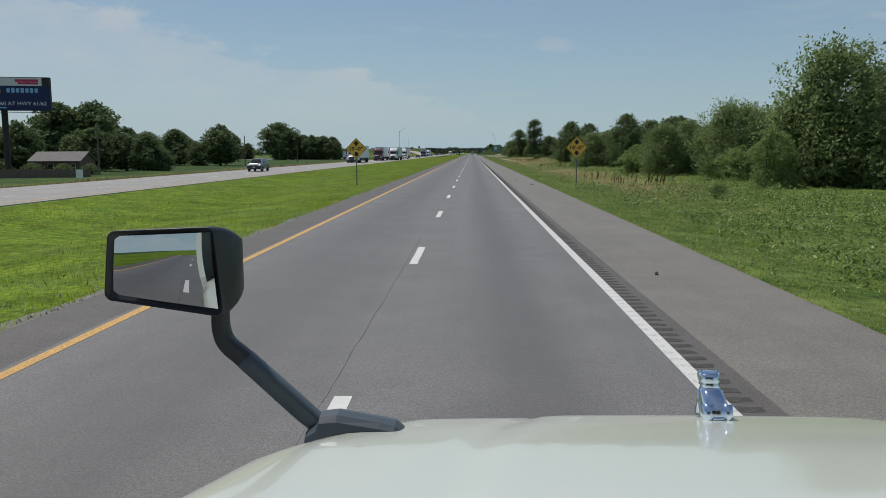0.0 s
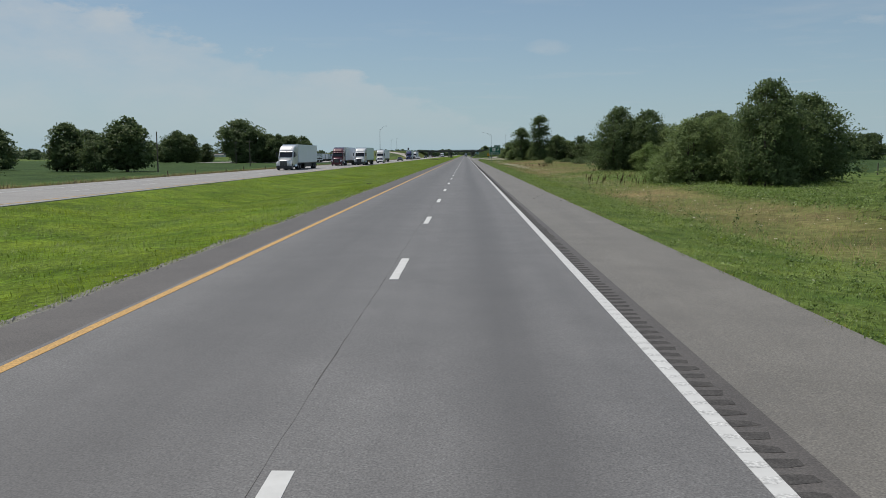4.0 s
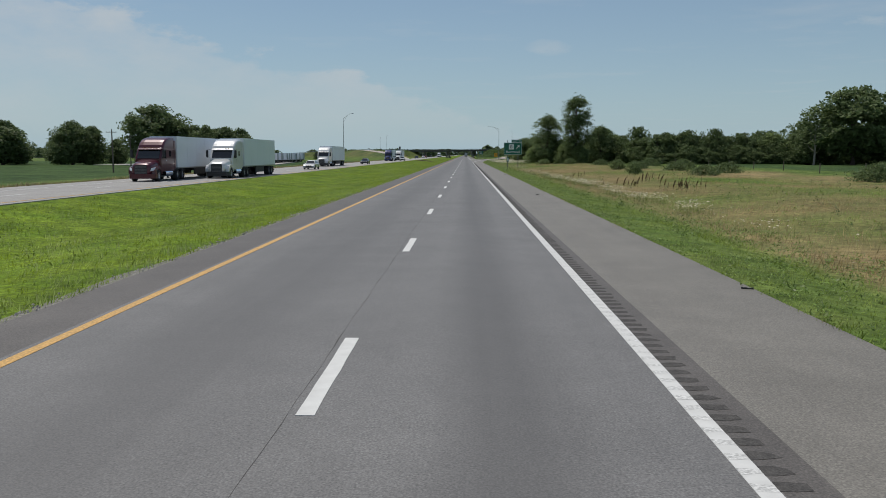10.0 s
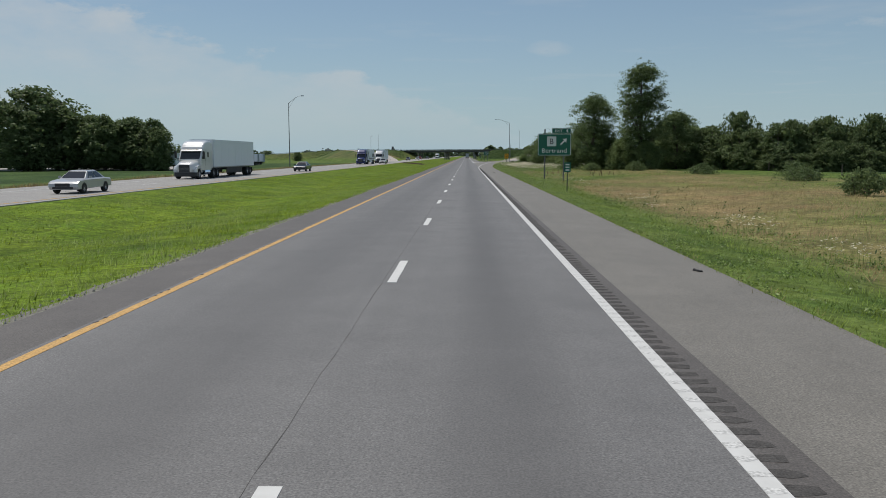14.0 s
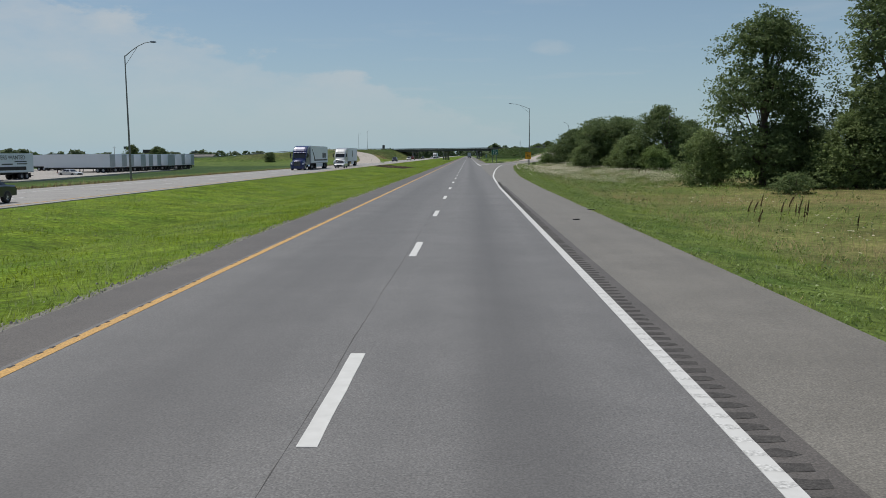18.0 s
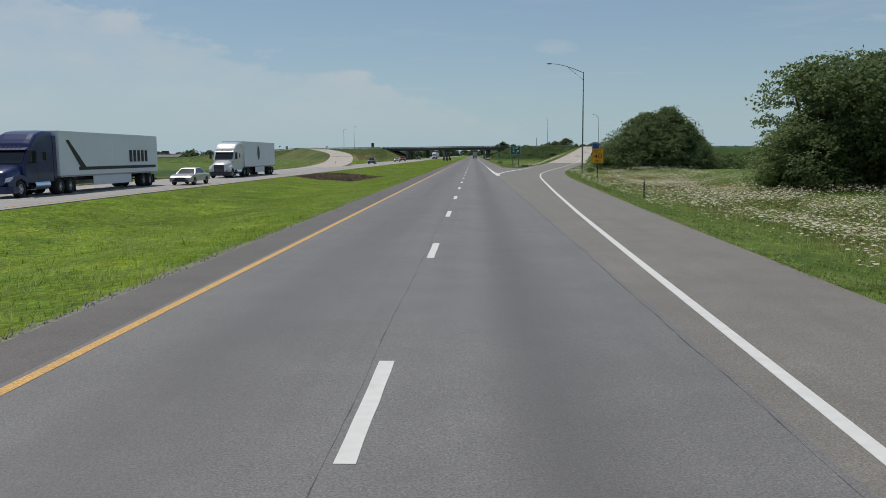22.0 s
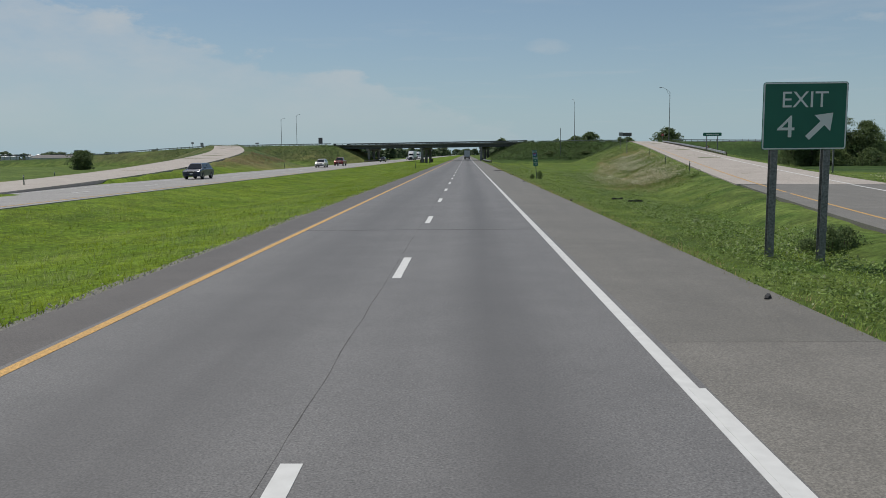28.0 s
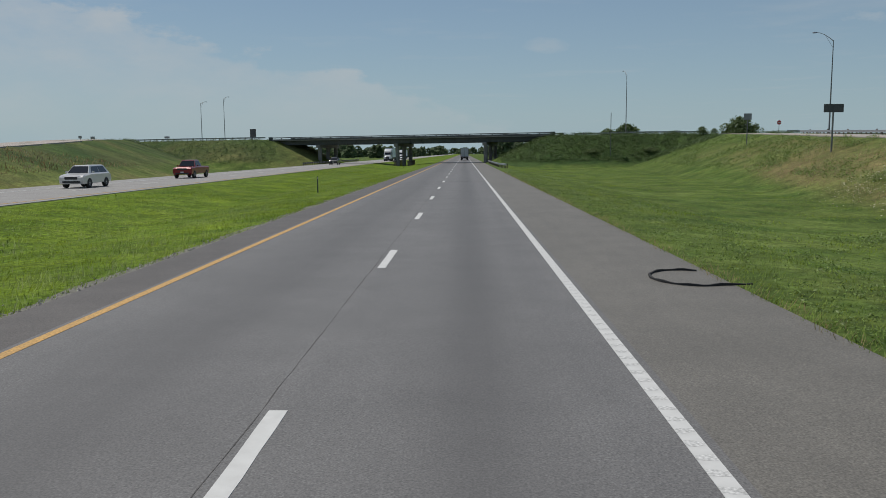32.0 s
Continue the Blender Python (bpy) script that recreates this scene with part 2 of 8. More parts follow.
M["yellow_paint"] = material("yellow_road_paint", (0.64, 0.37, 0.095), 0.7, second=(0.46, 0.28, 0.10), size=0.3, amount=0.8, grain=0.03, bump=0.3, bump_size=0.015)
M["gravel"] = material("gravel", (0.30, 0.285, 0.26), 0.9, random_tint=0.4)
M["gravel_bed"] = material("gravel_bed", (0.13, 0.125, 0.10), 0.95, second=(0.25, 0.24, 0.21), size=0.12, grain=0.04, bump=0.8, bump_size=0.04)
M["grass"] = material("grass_blades", (0.112, 0.196, 0.014), 0.55, second=(0.224, 0.306, 0.028), size=2.2, amount=0.42, random_tint=0.4, trans=0.25, spec=0.2, lift=0.7)
M["lush"] = material("lush_grass_blades", (0.105, 0.178, 0.026), 0.55, second=(0.205, 0.272, 0.052), size=1.3, amount=0.4, random_tint=0.42, trans=0.25, spec=0.2, lift=0.7)
M["dry_grass"] = material("dry_grass_blades", (0.34, 0.245, 0.135), 0.7, second=(0.245, 0.225, 0.095), size=4.0, amount=0.4, random_tint=0.4, trans=0.25, spec=0.2, lift=0.7)
M["weed"] = material("weed_leaves", (0.122, 0.200, 0.036), 0.45, second=(0.220, 0.295, 0.068), size=1.5, random_tint=0.45, trans=0.3, spec=0.35, lift=0.4)
M["seedhead"] = material("dock_seedheads", (0.12, 0.070, 0.038), 0.8, random_tint=0.4)
M["bank_weed"] = material("rank_weed_leaves", (0.062, 0.108, 0.028), 0.5, second=(0.110, 0.165, 0.045), size=2.5, random_tint=0.4, trans=0.3, spec=0.3, lift=0.3)
M["flower"] = material("white_flowers", (0.58, 0.55, 0.41), 0.7, random_tint=0.25, trans=0.3)
M["leaf_a"] = material("leaves_mid_green", (0.185, 0.25, 0.098), 0.6, second=(0.27, 0.335, 0.14), size=1.6, random_tint=0.26, trans=0.5, spec=0.12)
M["leaf_b"] = material("leaves_dark_green", (0.126, 0.180, 0.074), 0.6, second=(0.190, 0.244, 0.104), size=1.6, random_tint=0.24, trans=0.5, spec=0.12)
M["leaf_c"] = material("leaves_fresh_green", (0.2, 0.285, 0.095), 0.6, second=(0.285, 0.365, 0.135), size=1.6, random_tint=0.26, trans=0.5, spec=0.12)
M["leaf_far"] = material("leaves_shade_tree", (0.108, 0.156, 0.062), 0.55, second=(0.160, 0.208, 0.086), size=2.2, random_tint=0.25, trans=0.42, spec=0.15)
M["bark"] = material("bark", (0.09, 0.07, 0.055), 0.9, second=(0.15, 0.12, 0.10), size=0.3, grain=0.05, bump=0.7, bump_size=0.05)
M["dead_wood"] = material("dead_wood", (0.26, 0.23, 0.20), 0.9, second=(0.34, 0.31, 0.28), size=0.3, bump=0.5, bump_size=0.04)
M["far_wood"] = material("far_foliage", (0.065, 0.105, 0.042), 0.8, second=(0.11, 0.155, 0.062), size=6.0, random_tint=0.4, trans=0.4)
M["galv"] = material("galvanised_steel", (0.42, 0.43, 0.44), 0.5, 0.85, second=(0.33, 0.34, 0.35), size=0.3, grain=0.03, bump=0.1)
M["dull_steel"] = material("weathered_steel", (0.19, 0.20, 0.20), 0.6, 0.5, second=(0.26, 0.26, 0.26), size=0.4, grain=0.05)
M["post_green"] = material("green_steel_post", (0.07, 0.10, 0.08), 0.6, 0.3, second=(0.12, 0.14, 0.12), size=0.3)
M["girder"] = material("painted_girder", (0.075, 0.085, 0.09), 0.6, 0.2, second=(0.11, 0.115, 0.11), size=1.0, grain=0.1)
M["concrete"] = material("weathered_concrete", (0.30, 0.29, 0.27), 0.9, second=(0.21, 0.20, 0.185), size=1.2, grain=0.08, bump=0.3, bump_size=0.03)
M["sign_green"] = material("green_sign_sheeting", (0.010, 0.125, 0.082), 0.45, second=(0.014, 0.15, 0.098), size=0.6)
M["sign_white"] = material("white_sign_sheeting", (0.80, 0.82, 0.80), 0.45, second=(0.72, 0.74, 0.72), size=0.5)
M["sign_yellow"] = material("yellow_sign_sheeting", (0.93, 0.53, 0.075), 0.5, second=(0.85, 0.48, 0.08), size=0.4)
M["sign_orange"] = material("amber_sign_sheeting", (0.90, 0.42, 0.015), 0.5, second=(0.82, 0.37, 0.015), size=0.4)
M["sign_black"] = material("black_sign_ink", (0.012, 0.012, 0.013), 0.5)
M["sign_blue"] = material("blue_sign_sheeting", (0.02, 0.09, 0.34), 0.45)
M["sign_red"] = material("red_sign_sheeting", (0.50, 0.03, 0.03), 0.45)
M["sign_back"] = material("bare_aluminium_back", (0.30, 0.31, 0.32), 0.5, 0.7, second=(0.24, 0.25, 0.25), size=0.5)
M["wood"] = material("weathered_timber", (0.13, 0.10, 0.08), 0.9, second=(0.20, 0.165, 0.13), size=0.3, grain=0.04, bump=0.5, bump_size=0.02)
M["tyre"] = material("tyre_rubber", (0.018, 0.018, 0.019), 0.85, second=(0.035, 0.034, 0.033), size=0.2, bump=0.3)
M["rim"] = material("polished_rim", (0.6, 0.6, 0.62), 0.3, 0.9)
M["glass_dark"] = material("tinted_glass", (0.012, 0.015, 0.018), 0.06, 0.0, spec=0.8)
M["lens"] = material("lamp_lens", (0.75, 0.76, 0.78), 0.1, 0.2, spec=0.8)
M["red_lens"] = material("red_lamp_lens", (0.45, 0.02, 0.015), 0.2)
M["chrome"] = material("chrome", (0.64, 0.74, 0.87), 0.09, 1.0)
M["mirror"] = material("mirror_glass", (0.56, 0.585, 0.60), 0.01, 1.0)
M["black_plastic"] = material("black_plastic", (0.022, 0.024, 0.027), 0.42, second=(0.032, 0.034, 0.038), size=0.1, bump=0.15, bump_size=0.004)
M["grey_plastic"] = material("slate_grey_plastic", (0.06, 0.078, 0.095), 0.4, second=(0.07, 0.088, 0.106), size=0.1, bump=0.15, bump_size=0.004)
M["chassis"] = material("chassis_black", (0.02, 0.02, 0.021), 0.7, second=(0.05, 0.045, 0.04), size=0.4)
M["hood_white"] = material("cream_white_truck_paint", (0.61, 0.635, 0.565), 0.24, second=(0.575, 0.60, 0.53), size=0.8, coat=0.6)
M["trailer_white"] = material("white_trailer_sheet", (0.76, 0.81, 0.86), 0.45, second=(0.70, 0.75, 0.80), size=2.5, amount=0.8)
M["door_grey"] = material("grey_trailer_doors", (0.46, 0.49, 0.51), 0.5, second=(0.38, 0.41, 0.43), size=1.2, amount=0.8)
M["roof_shingle"] = material("roof_shingles", (0.155, 0.145, 0.14), 0.9, second=(0.20, 0.19, 0.18), size=0.6, grain=0.15, bump=0.5, bump_size=0.1)
M["house_wall"] = material("brown_brick_wall", (0.14, 0.09, 0.07), 0.9, second=(0.19, 0.125, 0.095), size=0.5, grain=0.08)
M["bin_steel"] = material("grain_bin_steel", (0.52, 0.54, 0.56), 0.5, 0.35, second=(0.45, 0.47, 0.49), size=1.5)
M["billboard_blue"] = material("navy_print", (0.012, 0.022, 0.10), 0.6)
M["billboard_white"] = material("white_print", (0.75, 0.74, 0.74), 0.6)
M["billboard_pink"] = material("magenta_print", (0.55, 0.05, 0.12), 0.6)
M["billboard_cyan"] = material("sky_blue_print", (0.25, 0.5, 0.75), 0.6)
M["billboard_yellow"] = material("yellow_print", (0.8, 0.6, 0.05), 0.6)


def paint(name, colour, rough=0.28):
    return material(name, colour, rough, 0.15, second=tuple(c * 0.82 for c in colour), size=1.2, amount=0.8, coat=0.5)


# ---------------------------------------------------------------- mesh helpers
def finish(name, bm, mat, parent=None, label="", smooth=False, bevel=0.0):
    if bevel:
        bmesh.ops.bevel(bm, geom=list(bm.edges), offset=bevel, segments=2, affect="EDGES", clamp_overlap=True)
    bmesh.ops.recalc_face_normals(bm, faces=list(bm.faces))
    me = bpy.data.meshes.new(name)
    bm.to_mesh(me)
    bm.free()
    if mat:
        me.materials.append(mat)
    if smooth:
        me.polygons.foreach_set("use_smooth", [True] * len(me.polygons))
    ob = new(name, me)
    if parent:
        ob.parent = parent
    if label:
        ob["label"] = label
    return ob


def part(name, bm, mat, parent, label="", smooth=False, bevel=0.0):
    return finish(name, bm, mat, parent, label, smooth, bevel)


def empty(name, x, y, z, rz=0.0):
    ob = new(name)
    ob.empty_display_size = 0.3
    ob.matrix_world = pose(x, y, z, 0, 0, rz)
    return ob


def box(bm, x0, x1, y0, y1, z0, z1):
    v = [bm.verts.new(p) for p in ((x0, y0, z0), (x1, y0, z0), (x1, y1, z0), (x0, y1, z0), (x0, y0, z1), (x1, y0, z1), (x1, y1, z1), (x0, y1, z1))]
    for f in ((3, 2, 1, 0), (4, 5, 6, 7), (0, 1, 5, 4), (1, 2, 6, 5), (2, 3, 7, 6), (3, 0, 4, 7)):
        bm.faces.new([v[i] for i in f])
    return bm


def boxed(x0, x1, y0, y1, z0, z1):
    return box(bmesh.new(), x0, x1, y0, y1, z0, z1)


def cyl(bm, p0, p1, r0, r1=None, n=12):
    p0, p1 = Vector(p0), Vector(p1)
    r1 = r0 if r1 is None else r1
    q = (p1 - p0).to_track_quat("Z", "Y")
    a, b = [], []
    for i in range(n):
        c = Vector((math.cos(2 * math.pi * i / n), math.sin(2 * math.pi * i / n), 0))
        a.append(bm.verts.new(p0 + q @ (c * r0)))
        b.append(bm.verts.new(p1 + q @ (c * r1)))
    for i in range(n):
        j = (i + 1) % n
        bm.faces.new((a[i], a[j], b[j], b[i]))
    bm.faces.new(a[::-1])
    bm.faces.new(b)
    return bm


def tube(bm, pts, radii, n=8):
    """A tapered pipe through the points."""
    rings = []
    for i, p in enumerate(pts):
        p = Vector(p)
        d = Vector(pts[min(i + 1, len(pts) - 1)]) - Vector(pts[max(i - 1, 0)])
        q = d.to_track_quat("Z", "Y")
        rings.append([bm.verts.new(p + q @ Vector((math.cos(2 * math.pi * k / n), math.sin(2 * math.pi * k / n), 0)) * radii[i]) for k in range(n)])
    for a, b in zip(rings, rings[1:]):
        for k in range(n):
            j = (k + 1) % n
            bm.faces.new((a[k], a[j], b[j], b[k]))
    bm.faces.new(rings[0][::-1])
    bm.faces.new(rings[-1])
    return bm


def loft(bm, rings, caps=True):
    vs = [[bm.verts.new(p) for p in r] for r in rings]
    n = len(vs[0])
    for a, b in zip(vs, vs[1:]):
        for k in range(n):
            j = (k + 1) % n
            bm.faces.new((a[k], a[j], b[j], b[k]))
    if caps:
        bm.faces.new(vs[0][::-1])
        bm.faces.new(vs[-1])
    return bm


def side_prism(bm, prof, x0, x1):
    """Extrudes a side profile of (y, z) across the width."""
    return loft(bm, [[(x0, y, z) for y, z in prof], [(x1, y, z) for y, z in prof]])


def plate_prof(w, h, r, n=5):
    """Rounded rectangle in x, z about its centre."""
    out = []
    for cx, cz, a0 in ((w / 2 - r, h / 2 - r, 0), (-w / 2 + r, h / 2 - r, 90), (-w / 2 + r, -h / 2 + r, 180), (w / 2 - r, -h / 2 + r, 270)):
        for i in range(n):
            a = radians(a0 + 90 * i / (n - 1))
            out.append((cx + r * math.cos(a), cz + r * math.sin(a)))
    return out


def plate(w, h, r, y0, y1, cx=0.0, cz=0.0, turn=0.0):
    bm = bmesh.new()
    prof = plate_prof(w, h, r)
    c, s = math.cos(radians(turn)), math.sin(radians(turn))
    prof = [(cx + x * c - z * s, cz + x * s + z * c) for x, z in prof]
    return loft(bm, [[(x, y0, z) for x, z in prof], [(x, y1, z) for x, z in prof]])


def ring_plate(w, h, r, t, y0, y1, cx=0.0, cz=0.0, turn=0.0):
    """A border line of width t, as a thin raised frame."""
    bm = bmesh.new()
    c, s = math.cos(radians(turn)), math.sin(radians(turn))
    rot = lambda pr: [(cx + x * c - z * s, cz + x * s + z * c) for x, z in pr]
    a, b = rot(plate_prof(w, h, r)), rot(plate_prof(w - 2 * t, h - 2 * t, max(r - t, 0.004)))
    loft(bm, [[(x, y0, z) for x, z in a], [(x, y1, z) for x, z in a], [(x, y1, z) for x, z in b], [(x, y0, z) for x, z in b], [(x, y0, z) for x, z in a]], caps=False)
    bmesh.ops.remove_doubles(bm, verts=list(bm.verts), dist=1e-5)
    return bm


def letters(name, text, cx, cz, y, height, width, mat, parent, depth=0.006, m=None, bold=0.0):
    """Lettering that faces -y, fitted to a height and width."""
    cu_ = bpy.data.curves.new(name, "FONT")
    cu_.body, cu_.align_x, cu_.size, cu_.extrude = text, "LEFT", 1.0, 0.0
    cu_.offset = bold
    tmp = new(name, cu_)
    bpy.context.view_layer.update()
    me = bpy.data.meshes.new_from_object(tmp.evaluated_get(bpy.context.evaluated_depsgraph_get()))
    bpy.data.objects.remove(tmp)
    co = np.empty(len(me.vertices) * 3, np.float32)
    me.vertices.foreach_get("co", co)
    co = co.reshape(-1, 3)
    lo, hi = co.min(0), co.max(0)
    k = (co - lo) / np.maximum(hi - lo, 1e-6)
    out = np.stack([cx + (k[:, 0] - 0.5) * width, np.full(len(co), y), cz + (k[:, 1] - 0.5) * height], 1)
    me.vertices.foreach_set("co", out.astype(np.float32).ravel())
    me.materials.clear()
    me.materials.append(mat)
    me.name = name
    ob = new(name, me)
    ob.parent = parent
    return ob


def soup(name, verts, faces_n, mat, label, category="", smooth=False, kind="stuff"):
    """One mesh from arrays: verts (N, 3), every faces_n of them in a row a face."""
    me = bpy.data.meshes.new(name)
    verts = np.ascontiguousarray(verts, np.float32)
    nv = len(verts)
    nf = nv // faces_n
    me.vertices.add(nv)
    me.vertices.foreach_set("co", verts.ravel())
    me.loops.add(nf * faces_n)
    me.loops.foreach_set("vertex_index", np.arange(nf * faces_n, dtype=np.int32))
    me.polygons.add(nf)
    me.polygons.foreach_set("loop_start", np.arange(0, nf * faces_n, faces_n, dtype=np.int32))
    me.update(calc_edges=True)
    me.materials.append(mat)
    ob = new(name, me)
    return tagged(ob, label, category, kind=kind) if kind else ob


rng = np.random.default_rng(7)
# ---------------------------------------------------------------- lie of the land
RAMP = [(4.0, 478, 0.0), (5.9, 505, 0.0), (9.5, 530, 0.0), (14.8, 560, 0.03), (22.3, 600, 0.32), (31.4, 650, 1.5), (40.2, 700, 2.95), (50.5, 760, 4.6), (57.5, 802, 5.7), (60.5, 822, 6.1)]
RAMP_L = [(-28.5, 540, 0.0), (-32.0, 590, 0.05), (-39.0, 650, 0.9), (-52.0, 725, 3.2), (-74.0, 800, 5.5), (-86.0, 836, 6.2), (-96.0, 870, 6.35)]


def cross_y(x):
    """Middle of the crossing road, which meets the motorway askew."""
    return 845.0 - 0.30 * x


CROSS_W = [(x_, cross_y(x_), z_) for x_, z_ in ((-700, -0.9), (-420, -0.5), (-201, 1.6), (-150, 3.5), (-125, 4.9), (-100, 6.0), (-75, 6.2), (-52, 6.3))]
CROSS_E = [(x_, cross_y(x_), z_) for x_, z_ in ((28, 6.3), (60, 6.1), (100, 5.65), (170, 4.7), (420, 1.2), (700, 0.2))]


def lerp_path(path, k=4):
    """The path with k pieces between its points, eased."""
    p = np.array(path, float)
    t = np.arange(len(p))
    tt = np.linspace(0, len(p) - 1, (len(p) - 1) * k + 1)
    out = []
    for d in range(3):
        m = np.gradient(p[:, d])
        i = np.minimum(tt.astype(int), len(p) - 2)
        u = tt - i
        h = (2 * u**3 - 3 * u**2 + 1) * p[i, d] + (u**3 - 2 * u**2 + u) * m[i] + (-2 * u**3 + 3 * u**2) * p[i + 1, d] + (u**3 - u**2) * m[i + 1]
        out.append(h)
    return np.stack(out, 1)


EDGE_Y = np.array([-500, 385, 410, 425, 443, 451, 464, 492, 501, 511, 530, 560, 600, 3000])
EDGE_X = np.array([3.57, 3.57, 3.92, 4.4, 5.12, 5.5, 6.15, 7.7, 8.4, 9.35, 12.2, 17.4, 24.9, 24.9])
EDGE = lerp_path([(a_, b_, 0.0) for a_, b_ in zip(EDGE_X[1:-1], EDGE_Y[1:-1])], 5)


def ramp_line(y):
    """The outer white line: along the lane, then out along the exit."""
    return np.interp(y, EDGE[:, 1], EDGE[:, 0])


def bank_height(x, y, path, half, slope=2.6):
    best = np.full(x.shape, -1e9)
    p = lerp_path(path, 5)
    for a, b in zip(p, p[1:]):
        d = b[:2] - a[:2]
        u = np.clip(((x - a[0]) * d[0] + (y - a[1]) * d[1]) / (d @ d), 0, 1)
        dist = np.hypot(x - a[0] - u * d[0], y - a[1] - u * d[1])
        z = a[2] + u * (b[2] - a[2])
        best = np.maximum(best, np.where(dist < half - 0.7, z - 0.30, z - 0.06 - np.maximum(dist - half - 0.5, 0) / slope))
    return best


def roll_noise(x, y, s):
    return np.sin(x / s * 1.3 + 1.7 * np.sin(y / s * 0.9)) * np.cos(y / s * 1.1 + 0.8 * np.sin(x / s * 0.7))


def land(x, y):
    x, y = np.asarray(x, float), np.asarray(y, float)
    out = np.where((y > 385) & (y < 545), np.clip(ramp_line(y) - 3.62, 0, 9.5), 0)
    low = np.interp(x - out, [5.6, 6.5, 9, 14, 18, 30], [-0.16, -0.03, -0.15, -0.75, -0.95, -0.9])
    field = np.interp(x - out, [5.6, 6.5, 9, 12, 15, 20, 30], [-0.16, -0.03, -0.28, -0.55, -0.48, -0.22, -0.12])
    near_exit = np.clip((580 - y) / 45, 0, 1)
    right = field * near_exit + low * (1 - near_exit)
    left = np.interp(-x, [4.1, 5.1, 8, 13, 17, 20.65, 21.6, 31.0, 31.95, 40, 60], [-0.16, -0.03, -0.25, -0.75, -0.4, -0.025, -0.2, -0.2, -0.03, -1.0, -1.3])
    z = np.where(x > 5.0, right, np.where(x < -4.0, left, -0.16))
    soft = np.clip(np.minimum(np.abs(x - out - 6.5), np.minimum(np.abs(x + 5.2), np.minimum(np.abs(x + 20.3), np.abs(x + 32.3)))) / 6, 0, 1)
    rough = np.where((x > 6.5 + out) | ((x < -5.2) & (x > -20.3)) | (x < -32.3), 1.0, 0.0)
    z = z + soft * rough * (0.10 * roll_noise(x, y, 7.0) + 0.07 * roll_noise(x + 40, y - 9, 2.7))
    near = (y > 460) & (y < 1100)
    if near.any():
        for path, half, sl in (([(x_ + 0.45, y_, z_) for x_, y_, z_ in RAMP], 4.6, 2.8), (RAMP_L, 5.0, 2.8), (CROSS_W, 7.5, 2.1), (CROSS_E, 7.5, 2.1)):
            h = bank_height(x, y, path, half, sl) + 0.05 * (roll_noise(x, y, 4.0) - 1) * (rough > 0)
            z = np.where(near, np.maximum(z, h), z)
    # the two carriageways stay clear under the bridge
    z = np.where((x > -4.2) & (x < 5.7) & (y > 540), np.minimum(z, -0.16), z)
    z = np.where((x < -21.4) & (x > -31.2) & (y > 600), np.minimum(z, -0.2), z)
    return z


def ground_z(x, y):
    return float(land(np.array([x]), np.array([y]))[0])


# ---------------------------------------------------------------- ground
def axis(*spans):
    out = []
    for a, b, step in spans:
        out += list(np.arange(a, b, step))
    return np.array(sorted(set(np.round(out, 3))))


gx = axis((-4200, -700, 500), (-700, -220, 40), (-220, -90, 8), (-90, -34, 2.5), (-34, -18, 0.9), (-18, 20, 0.75), (20, 66, 1.2), (66, 200, 8), (200, 700, 40), (700, 4201, 500))
gy = axis((-1500, -100, 200), (-100, -10, 15), (-10, 480, 3.0), (480, 780, 2.5), (780, 900, 1.5), (900, 1100, 8), (1100, 1600, 60), (1600, 4601, 500))
GX, GY = np.meshgrid(gx, gy)
GZ = land(GX.ravel(), GY.ravel()).reshape(GX.shape)
nx, ny = len(gx), len(gy)
gverts = np.stack([GX, GY, GZ], -1).reshape(-1, 3)
idx = np.arange(nx * ny).reshape(ny, nx)
quads = np.stack([idx[:-1, :-1], idx[:-1, 1:], idx[1:, 1:], idx[1:, :-1]], -1).reshape(-1, 4)
me = bpy.data.meshes.new("ground")
me.vertices.add(len(gverts))
me.vertices.foreach_set("co", gverts.astype(np.float32).ravel())
me.loops.add(quads.size)
me.loops.foreach_set("vertex_index", quads.astype(np.int32).ravel())
me.polygons.add(len(quads))
me.polygons.foreach_set("loop_start", np.arange(0, quads.size, 4, dtype=np.int32))
me.polygons.foreach_set("use_smooth", [True] * len(quads))
me.update(calc_edges=True)


